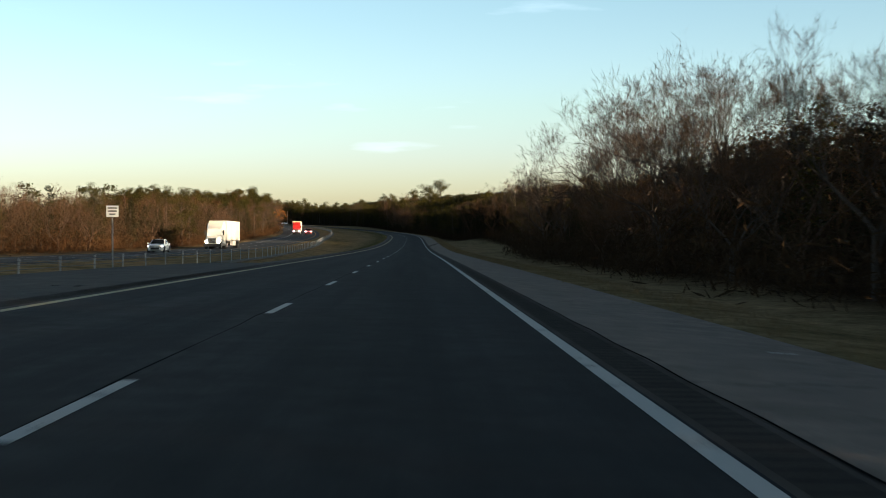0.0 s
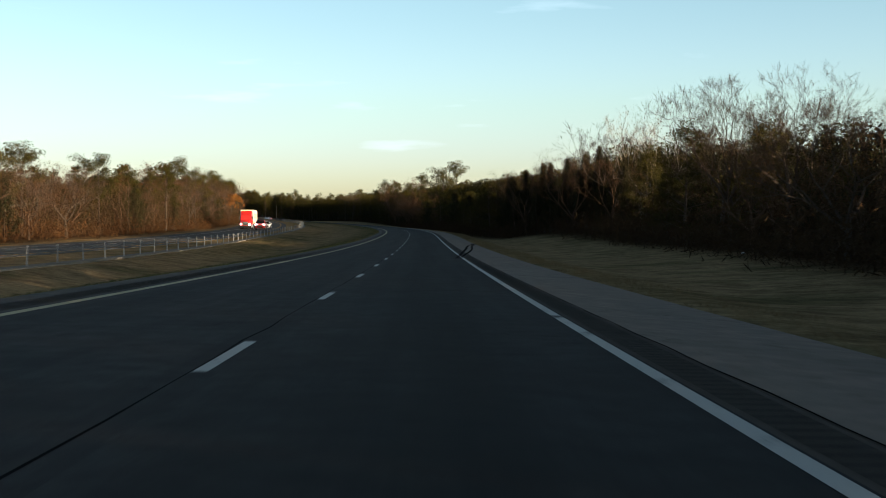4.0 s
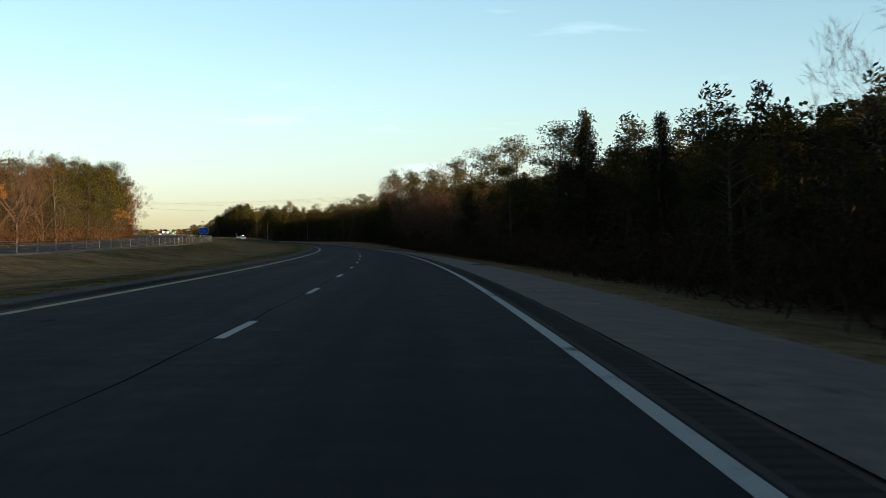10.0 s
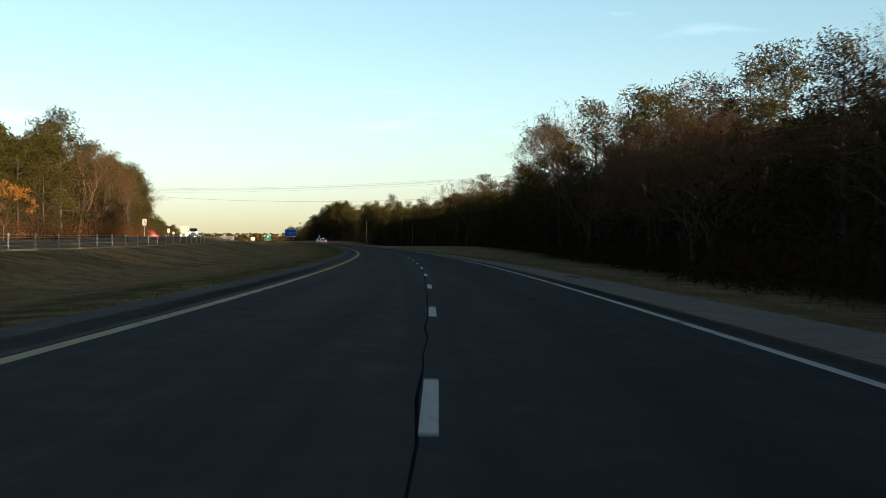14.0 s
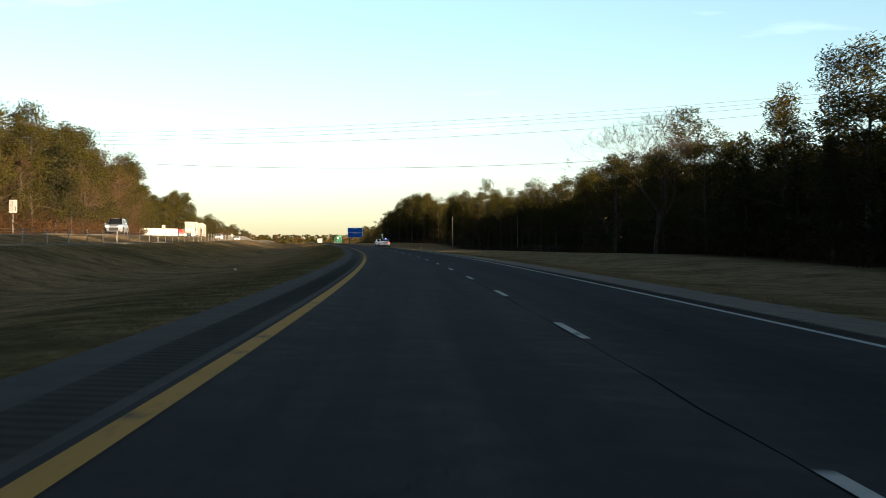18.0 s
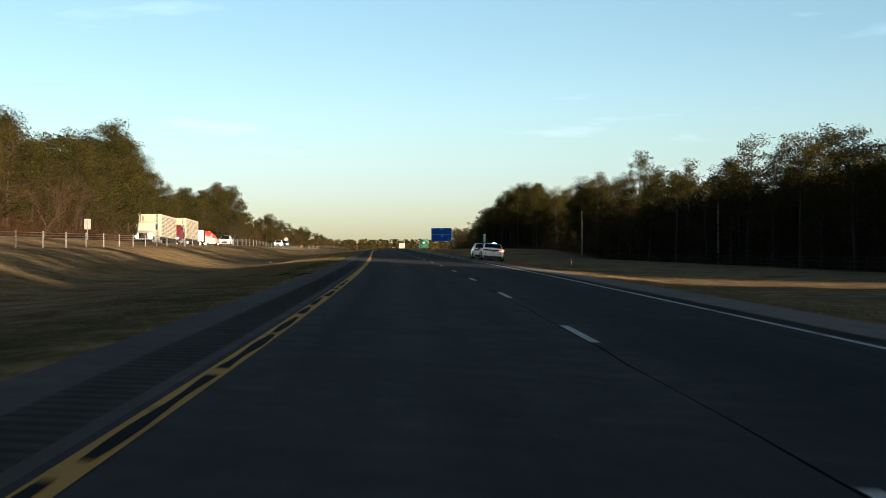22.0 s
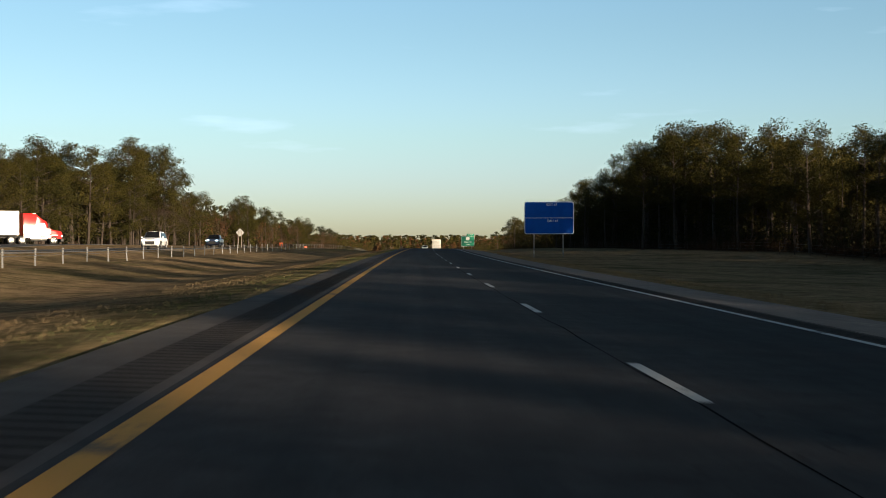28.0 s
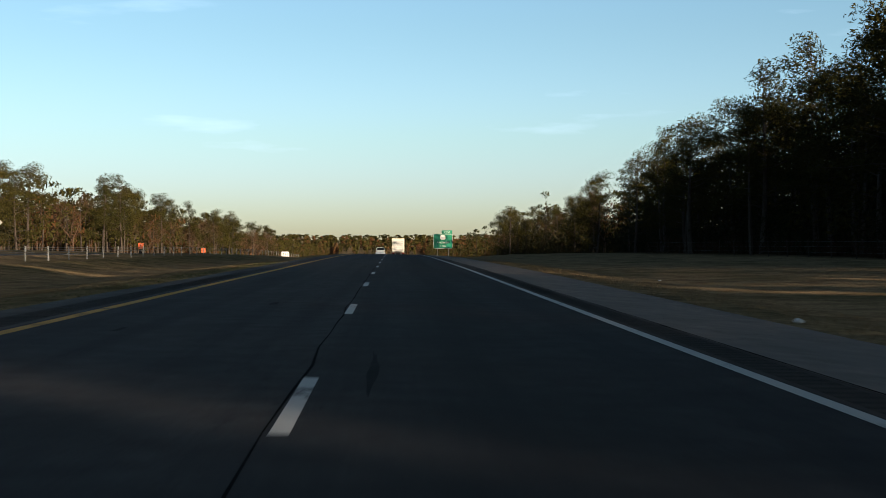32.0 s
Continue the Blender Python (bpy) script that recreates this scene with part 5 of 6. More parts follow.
def frame_ring(bm, w, h, r, t, y0, y1, cx=0.0, cz=0.0, seg=6):
    outer, inner = [], []
    for qx, qz, a0 in ((1, 1, 0), (-1, 1, 90), (-1, -1, 180), (1, -1, 270)):
        for i in range(seg + 1):
            a = radians(a0 + 90 * i / seg)
            outer.append((cx + qx * (w / 2 - r) + r * math.cos(a), cz + qz * (h / 2 - r) + r * math.sin(a)))
            ri = max(r - t, 0.01)
            inner.append((cx + qx * (w / 2 - t - ri) + ri * math.cos(a), cz + qz * (h / 2 - t - ri) + ri * math.sin(a)))
    n = len(outer)
    rings = [[bm.verts.new((x, y, z)) for x, z in ring] for y in (y0, y1) for ring in (outer, inner)]
    for i in range(n):
        j = (i + 1) % n
        for a, b in ((0, 1), (2, 3), (0, 2), (1, 3)):
            bm.faces.new((rings[a][i], rings[a][j], rings[b][j], rings[b][i]))
    bmesh.ops.recalc_face_normals(bm, faces=bm.faces)
    return bm


# big blue service sign: 5.1 x 3.35 m on two posts
gz = float(ground_z(1114.4, 11.58) - road_z(1114.4))
blue = thing("service_sign", stand(1114.4, 11.58, 0.0), "large blue roadside service sign on two weathered posts", "road sign")
zc = 3.48 - gz
part("panel", round_panel(bmesh.new(), 5.04, 3.31, 0.24, -0.03, 0.03, 0, zc), M_BLUE, blue, "blue reflective sheeting")
part("border", frame_ring(bmesh.new(), 5.02, 3.29, 0.24, 0.055, -0.04, -0.032, 0, zc), M_SIGNWHITE, blue, "white border line")
part("divider", box(bmesh.new(), -2.5, -0.04, zc - 0.02, 2.5, -0.032, zc + 0.025), M_SIGNWHITE, blue, "white dividing line")
text_part("lettering", "EXIT 67", 0.33, M_SIGNWHITE, blue, 0.27, -0.036, zc + 1.35)
text_part("lettering", "EXIT 67", 0.33, M_SIGNWHITE, blue, 0.36, -0.036, zc - 0.32)
for x in (-1.55, 1.42):
    part("post", box(bmesh.new(), x - 0.06, 0.04, -0.5, x + 0.06, 0.16, zc + 1.5, 0.01), M_WOODPOST, blue)
for z in (-1.2, 0, 1.2):
    part("stringer", box(bmesh.new(), -2.4, 0.031, zc + z - 0.04, 2.4, 0.06, zc + z + 0.04), M_SIGNBACK, blue)

# green guide sign with its exit tab
guide = thing("guide_sign", stand(1425, 12.0, -1.0), "green exit guide sign with a small tab on two posts", "road sign")
gz = float(ground_z(1425, 12) - road_z(1425))
zc = 3.9 - gz
part("panel", round_panel(bmesh.new(), 4.3, 3.3, 0.2, -0.03, 0.03, 0, zc), M_GREEN, guide)
part("border", frame_ring(bmesh.new(), 4.28, 3.28, 0.2, 0.06, -0.04, -0.032, 0, zc), M_SIGNWHITE, guide, "white border line")
part("exit_tab", round_panel(bmesh.new(), 2.4, 0.75, 0.1, -0.03, 0.03, 0.9, zc + 2.06), M_GREEN, guide, "green exit number tab")
text_part("lettering", "EXIT 67", 0.42, M_SIGNWHITE, guide, 0.9, -0.036, zc + 2.06)
part("shield", round_panel(bmesh.new(), 1.2, 1.0, 0.35, -0.045, -0.033, 0, zc + 0.85), M_SIGNWHITE, guide, "white route shield")
text_part("lettering", "Knoxville", 0.72, M_SIGNWHITE, guide, 0, -0.036, zc - 0.25)
text_part("lettering", "1 Mile", 0.5, M_SIGNWHITE, guide, 0, -0.036, zc - 1.1)
for x in (-1.3, 1.3):
    part("post", box(bmesh.new(), x - 0.07, 0.04, -0.5, x + 0.07, 0.18, zc + 1.5, 0.01), M_GALV, guide)

# mile marker
mile = thing("mile_marker", stand(931.1, 9.34, 0), "narrow green mile marker on a thin steel post", "road sign")
gz = float(ground_z(930, 9.3) - road_z(930))
zc = 1.67 - gz
part("panel", round_panel(bmesh.new(), 0.32, 0.95, 0.04, -0.008, 0.0, 0, zc), M_GREEN, mile)
part("border", frame_ring(bmesh.new(), 0.31, 0.94, 0.04, 0.012, -0.013, -0.009, 0, zc), M_SIGNWHITE, mile, "white border line")
text_part("lettering", "MILE", 0.12, M_SIGNWHITE, mile, 0, -0.012, zc + 0.36)
text_part("lettering", "6", 0.36, M_SIGNWHITE, mile, 0, -0.012, zc + 0.08)
text_part("lettering", "8", 0.36, M_SIGNWHITE, mile, 0, -0.012, zc - 0.27)
part("post", box(bmesh.new(), -0.03, 0.002, -0.4, 0.03, 0.03, zc + 0.3, 0.004), M_GALV, mile)

# crossover sign with three unreadable lines
cross = thing("crossover_sign", stand(64, -12.0, 3), "small white regulatory sign on a steel post in the median", "road sign")
part("panel", round_panel(bmesh.new(), 0.56, 0.52, 0.03, -0.006, 0.0, 0, 2.75), M_SIGNWHITE, cross)
for z, w in ((2.90, 0.44), (2.76, 0.40), (2.62, 0.26)):
    part("text_bar", box(bmesh.new(), -w / 2, -0.012, z - 0.028, w / 2, -0.008, z + 0.028), M_BLACK, cross)
part("post", box(bmesh.new(), -0.03, 0.002, -0.4, 0.03, 0.03, 2.9, 0.004), M_GALV, cross)


def back_sign(name, s, o, w, h, zc, diamond, label, posts, mat=M_SIGNBACK, turn=0.0):
    sg = thing(name, stand(s, o, turn), label, "road sign", group="median signs")
    bm = round_panel(bmesh.new(), w, h, 0.05, -0.006, 0.0)
    bmesh.ops.transform(bm, matrix=pose(0, 0, zc, 0, 45 if diamond else 0, 0), verts=bm.verts)
    part("panel", bm, mat, sg)
    for x in posts:
        part("post", box(bmesh.new(), x - 0.035, -0.05, -0.4, x + 0.035, -0.01, zc + h * 0.3, 0.006), M_WOODPOST if len(posts) > 1 else M_GALV, sg)
    return sg


back_sign("route_sign_back", 780, -37.4, 0.8, 1.3, 2.9, False, "pale back of an upright sign on one post", (0,))
back_sign("speed_sign_back", 934, -36.2, 0.75, 1.2, 2.4, False, "pale back of an upright sign on one post", (0,))
back_sign("speed_sign_back", 1018, -36.2, 0.75, 0.9, 2.3, False, "pale back of an upright sign on one post", (0,))
back_sign("warning_sign_back", 1242, -37.0, 1.15, 1.15, 3.0, True, "pale back of a diamond warning sign on two posts", (-0.3, 0.3))
back_sign("board", 1600, -37.0, 2.6, 2.6, 3.4, False, "large white board on two posts far off", (-0.9, 0.9), M_SIGNWHITE)
back_sign("work_sign", 1322, -37.5, 0.85, 0.85, 1.3, False, "square orange roadwork board on a low stand", (0,), M_ORANGEPLASTIC)
back_sign("work_sign", 1392, -37.5, 0.85, 0.85, 1.3, False, "square orange roadwork board on a low stand", (0,), M_ORANGEPLASTIC)

# red and white marker posts by the verge
for s, o in ((886, 13.0), (887.5, 13.2)):
    mk = thing("marker_post", stand(s, o, prng2.uniform(-8, 8)), "low red and white marker post in dry grass", "marker post", group="marker posts")
    part("stem", box(bmesh.new(), -0.04, -0.02, -0.2, 0.04, 0.02, 0.28, 0.006), M_SIGNWHITE, mk, "white lower stem")
    part("head", box(bmesh.new(), -0.045, -0.024, 0.28, 0.045, 0.024, 0.55, 0.008), M_ORANGEPLASTIC, mk, "red upper half")


# ---- utility poles and wires
def utility_pole(s, o, h, arm):
    up = thing("utility_pole", stand(s, o), "weathered wooden utility pole at the wood's edge", "utility pole", group="utility poles")
    part("shaft", rod(bmesh.new(), (0, 0, -0.5), (0, 0, h), 0.16, 0.10, 12), M_POLE, up)
    if arm:
        part("crossarm", box(bmesh.new(), -0.06, -1.2, h - 0.7, 0.06, 1.2, h - 0.55, 0.01), M_POLE, up)
        for y in (-1.05, -0.4, 0.4, 1.05):
            part("insulator", rod(bmesh.new(), (0, y, h - 0.55), (0, y, h - 0.35), 0.05, 0.03, 8), M_SIGNBACK, up)
    return up


utility_pole(954, 42, 8.2, False)
utility_pole(1068, 40, 9.6, False)
utility_pole(790, 58, 13.5, True)
utility_pole(790, -56, 13.0, True)


def wire(name, a, b, sag, r):
    t = np.linspace(0, 1, 40)[:, None]
    p = np.array(a) * (1 - t) + np.array(b) * t
    p[:, 2] -= sag * 4 * (t * (1 - t))[:, 0]
    V, F = tubes([(p, np.full(40, r))], 4)
    tagged(new(name, fast_mesh(name, V, F, M_WIRE)), "thin black overhead wire spanning the highway", "wire", group="overhead wires")


def wire_at(s, o, dz):
    x, y = plan(s, o)
    return float(x), float(y), float(road_z(s)) + dz


wire("overhead_wire", wire_at(790, -56, 11.4), wire_at(790, 58, 13.0), 3.3, 0.016)
wire("overhead_wire", wire_at(788, -56, 11.6), wire_at(788, 58, 16.6), 2.2, 0.013)
for k in range(3):
    wire("overhead_wire", wire_at(768, -56, 10.2 + 0.35 * k), wire_at(748, 58, 14.8 + 0.35 * k), 2.0, 0.009)


# ---- litter, tyre scraps, fence
def scrap(name, s, o, mat, size, label, lift=0.0):
    rng = random.Random(int(s * 7))
    bm = bmesh.new()
    bmesh.ops.create_icosphere(bm, subdivisions=2, radius=size)
    for v in bm.verts:
        v.co = Vector((v.co.x * rng.uniform(0.7, 1.3), v.co.y * rng.uniform(0.6, 1.2), v.co.z * rng.uniform(0.3, 0.7)))
    me = bpy.data.meshes.new(name)
    bm.to_mesh(me), bm.free()
    me.materials.append(mat)
    ob = new(name, me)
    base = stand(s, o, rng.uniform(0, 180))
    if -4.7 < o < 6.4:
        base.translation.z = float(pave_z(s, o))
    ob.matrix_world = base @ pose(0, 0, size * 0.3 + lift)
    tagged(ob, label, "litter", group="roadside litter")


M_RUBBER = surface("black_rubber", (0.012, 0.012, 0.012), (0.024, 0.024, 0.024), 10, 2, 0.8)
for s, o, z in ((1130, 6.9, 0.09), (868, -10.3, 0.10), (218, 19, 0.12), (1124, 7.5, 0.05), (1100, 9.5, 0.05), (85, -8.5, 0.06), (640, -12, 0.07), (700, -9.2, 0.08), (930, 13, 0.06), (1160, 10.5, 0.06), (110, 7.6, 0.05)):
    scrap("paper_scrap", s, o, M_LITTER, z, "crumpled white scrap of litter in dry grass")


def tread(s, o, length, turn):
    tr = bmesh.new()
    n = 10
    for i in range(n + 1):
        a = i / n - 0.5
        for x in (-0.09, 0.09):
            for z in (0.0, 0.02):
                tr.verts.new((x + 0.05 * math.sin(a * 4), a * length, z + 0.05 * math.sin(a * 5 + s) ** 2))
    tr.verts.ensure_lookup_table()
    for i in range(n):
        b = i * 4
        for q in ((0, 2, 6, 4), (1, 5, 7, 3), (0, 4, 5, 1), (2, 3, 7, 6)):
            tr.faces.new([tr.verts[b + k] for k in q])
    me = bpy.data.meshes.new("tyre_tread")
    tr.to_mesh(me), tr.free()
    me.materials.append(M_RUBBER)
    ob = new("tyre_tread", me)
    m = stand(s, o, turn)
    if -4.7 < o < 6.4:
        m.translation.z = float(pave_z(s, o))
    ob.matrix_world = m @ pose(0, 0, 0.005)
    tagged(ob, "torn strip of black tyre tread on the shoulder", "tyre scrap", group="tyre scraps")


for s, o, l, a in ((811, -5.1, 1.0, 65), (28, -5.0, 0.9, 80), (424, 5.8, 0.8, 60), (548, 5.2, 0.7, 85), (1100, -4.4, 0.8, 70), (496, 6.2, 0.6, 40)):
    tread(s, o, l, a)

fence = tagged(new("wire_fence"), "wire fence on thin posts before the pine wood", "fence")
bm = bmesh.new()
rod(bm, (0, 0, -0.2), (0, 0, 1.25), 0.035, 0.03, 6)
fpost = bpy.data.meshes.new("post")
bm.to_mesh(fpost), bm.free()
fpost.materials.append(M_BARK)
for s in np.arange(864, 1260, 4.4):
    q = new("post", fpost)
    q.parent = fence
    q.matrix_local = stand(s, float(right_line(s)) - 2.2) @ pose(0, 0, 0, prng2.uniform(-3, 3), prng2.uniform(-3, 3))
fs = np.arange(864, 1260, 4.4)
for hgt in (0.4, 0.8, 1.15):
    O = right_line(fs) - 2.2
    X, Y = plan(fs, O)
    V, F = tubes([(np.stack([X, Y, ground_z(fs, O) + hgt], -1), np.full(len(fs), 0.005))], 3)
    q = new("strand", fast_mesh("strand", V, F, M_CABLE))
    q.parent = fence


# ---- vehicles (local y forward, origin on the ground under the middle)
def car_paint(name, col, rough=0.28):
    m, n, l, p = nodes_of(name)
    co = n.new("ShaderNodeTexCoord").outputs["Object"]
    f = noise_node(n, l, co, 1.4, 4)
    l.new(mix_node(n, l, ramp_node(n, l, f, [(0.4, (0, 0, 0)), (0.8, (0.5, 0.5, 0.5))]), col, tuple(0.72 * v + 0.02 for v in col)), p.inputs["Base Color"])
    p.inputs["Roughness"].default_value = rough
    p.inputs["Coat Weight"].default_value, p.inputs["Coat Roughness"].default_value = 0.5, 0.12
    return m


def glow(name, col, strength):
    m, n, l, p = nodes_of(name)
    p.inputs["Base Color"].default_value = (*col, 1)
    p.inputs["Emission Color"].default_value, p.inputs["Emission Strength"].default_value = (*col, 1), strength
    p.inputs["Roughness"].default_value = 0.2
    return m


M_CARWHITE = car_paint("white_car_paint", (0.84, 0.85, 0.86))
M_CARGREY = car_paint("grey_car_paint", (0.20, 0.21, 0.23))
M_CARRED = car_paint("red_car_paint", (0.30, 0.012, 0.012))
M_CABRED = car_paint("red_cab_paint", (0.48, 0.018, 0.015))
M_CABWHITE = car_paint("white_cab_paint", (0.60, 0.60, 0.57))
M_CABCREAM = car_paint("cream_cab_paint", (0.50, 0.46, 0.38))
M_CARBLUE = car_paint("dark_blue_car_paint", (0.02, 0.028, 0.06))
M_MAROON = car_paint("maroon_cab_paint", (0.14, 0.015, 0.015))
M_GLASSDARK = surface("dark_car_glass", (0.008, 0.009, 0.011), (0.014, 0.016, 0.018), 2, 0.5, 0.12, 0, 0, spec=0.25)
M_TYRE = surface("tyre_black", (0.014, 0.014, 0.014), (0.026, 0.026, 0.026), 14, 2, 0.85, 0, 0.2)
M_RIM = surface("alloy_rim", (0.42, 0.42, 0.43), (0.56, 0.56, 0.57), 6, 1, 0.35, 0.9, 0)
M_STEELRIM = surface("black_steel_rim", (0.03, 0.03, 0.03), (0.06, 0.06, 0.06), 6, 1, 0.5, 0.5, 0)
M_TRIM = surface("black_plastic_trim", (0.012, 0.012, 0.013), (0.022, 0.022, 0.023), 9, 1, 0.6, 0, 0)
M_CHROME = surface("chrome", (0.65, 0.65, 0.65), (0.78, 0.78, 0.78), 5, 1, 0.15, 1.0, 0)
M_TAIL = glow("red_tail_lamp", (0.42, 0.010, 0.01), 0.06)
M_BRAKE = glow("lit_brake_lamp", (1.0, 0.10, 0.05), 3.0)
M_HEAD = glow("lit_headlamp", (1.0, 0.97, 0.9), 14.0)
M_BLUELAMP = glow("blue_flash_lamp", (0.10, 0.12, 1.0), 7.0)
M_LENS = surface("dark_lamp_lens", (0.02, 0.02, 0.05), (0.04, 0.04, 0.08), 6, 1, 0.2, 0, 0)
M_WHITELAMP = glow("white_flash_lamp", (1.0, 0.92, 0.85), 16.0)
M_AMBER = glow("amber_marker_lamp", (1.0, 0.42, 0.06), 2.0)
M_TRAILER = surface("white_trailer_skin", (0.52, 0.51, 0.47), (0.62, 0.61, 0.57), 3, 0.4, 0.45, 0, 0.05, dirt=(0.45, 0.43, 0.40))
M_CREAM = surface("cream_trailer_skin", (0.60, 0.55, 0.43), (0.70, 0.65, 0.52), 3, 0.4, 0.5, 0, 0.05, dirt=(0.42, 0.37, 0.29))
M_ALU = surface("bare_aluminium", (0.48, 0.47, 0.45), (0.62, 0.61, 0.58), 4, 0.6, 0.35, 0.85, 0.1, dirt=(0.32, 0.30, 0.27))
M_PANEL = surface("weathered_trailer_panel", (0.46, 0.42, 0.33), (0.60, 0.55, 0.44), 3, 0.5, 0.5, 0.15, 0.1, dirt=(0.34, 0.29, 0.21))
M_CHASSIS = surface("truck_chassis", (0.02, 0.02, 0.02), (0.045, 0.042, 0.04), 6, 1, 0.75, 0.2, 0.1)
M_REDPRINT = surface("red_print", (0.50, 0.05, 0.03), (0.60, 0.08, 0.05), 4, 1, 0.5, 0, 0)
M_PLATE = surface("number_plate", (0.55, 0.55, 0.55), (0.66, 0.66, 0.66), 10, 2, 0.5, 0, 0)


def loft(bm, stations):
    """Closed body from cross sections: each a list of (x, y, z) for the right half, bottom to top, mirrored."""
    rings = []
    for st in stations:
        half = [bm.verts.new(p) for p in st]
        other = [bm.verts.new((-p[0], p[1], p[2])) for p in st[::-1]]
        rings.append(half + other)
    n = len(rings[0])
    for a, b in zip(rings, rings[1:]):
        for i in range(n):
            j = (i + 1) % n
            bm.faces.new((a[i], a[j], b[j], b[i]))
    bm.faces.new(rings[0][::-1]), bm.faces.new(rings[-1])
    bmesh.ops.recalc_face_normals(bm, faces=bm.faces)
    return bm


def smooth_part(name, bm, mat, parent, label=""):
    for f in bm.faces:
        f.smooth = True
    ob = part(name, bm, mat, parent, label)
    ob.modifiers.new("edge", "EDGE_SPLIT").split_angle = radians(32)
    return ob


def wheel(parent, x, y, r, width, rim, side, spokes=5, dual=False):
    w = new("wheel")
    w.parent = parent
    w.matrix_local = pose(x, y, r)
    bm = bmesh.new()
    rod(bm, (-width / 2, 0, 0), (width / 2, 0, 0), r, r, 24)
    edges = [e for e in bm.edges if e.calc_face_angle(0) > 1.0]
    bmesh.ops.bevel(bm, geom=edges, offset=0.03, segments=2, affect="EDGES")
    part("tyre", bm, M_TYRE, w)
    bm = bmesh.new()
    xo = side * (width / 2 + 0.006)
    rod(bm, (xo - side * 0.02, 0, 0), (xo, 0, 0), r * 0.16, r * 0.14, 12)
    for k in range(spokes):
        a = k / spokes * 6.283
        rod(bm, (xo - side * 0.012, 0, 0), (xo - side * 0.006, math.cos(a) * r * 0.60, math.sin(a) * r * 0.60), r * 0.09, r * 0.12, 6)
    for k in range(20):
        a0, a1 = k / 20 * 6.283, (k + 1) / 20 * 6.283
        rod(bm, (xo - side * 0.008, math.cos(a0) * r * 0.62, math.sin(a0) * r * 0.62), (xo - side * 0.008, math.cos(a1) * r * 0.62, math.sin(a1) * r * 0.62), r * 0.05, r * 0.05, 5)
    part("rim", bm, rim, w)


def pane(parent, pts, mat=M_GLASSDARK, name="window", out=0.006):
    """A flat pane through four corners, laid a little proud."""
    p = [Vector(q) for q in pts]
    nrm = (p[1] - p[0]).cross(p[3] - p[0]).normalized()
    c = sum(p, Vector()) / len(p)
    if nrm.dot(c - Vector((0, c.y * 0.5, 0.9))) < 0:
        nrm = -nrm
    bm = bmesh.new()
    a = [bm.verts.new(q + nrm * out) for q in p]
    b = [bm.verts.new(q - nrm * 0.01) for q in p]
    bm.faces.new(a), bm.faces.new(b[::-1])
    for i in range(len(p)):
        j = (i + 1) % len(p)
        bm.faces.new((a[i], b[i], b[j], a[j]))
    bmesh.ops.recalc_face_normals(bm, faces=bm.faces)
    return part(name, bm, mat, parent)


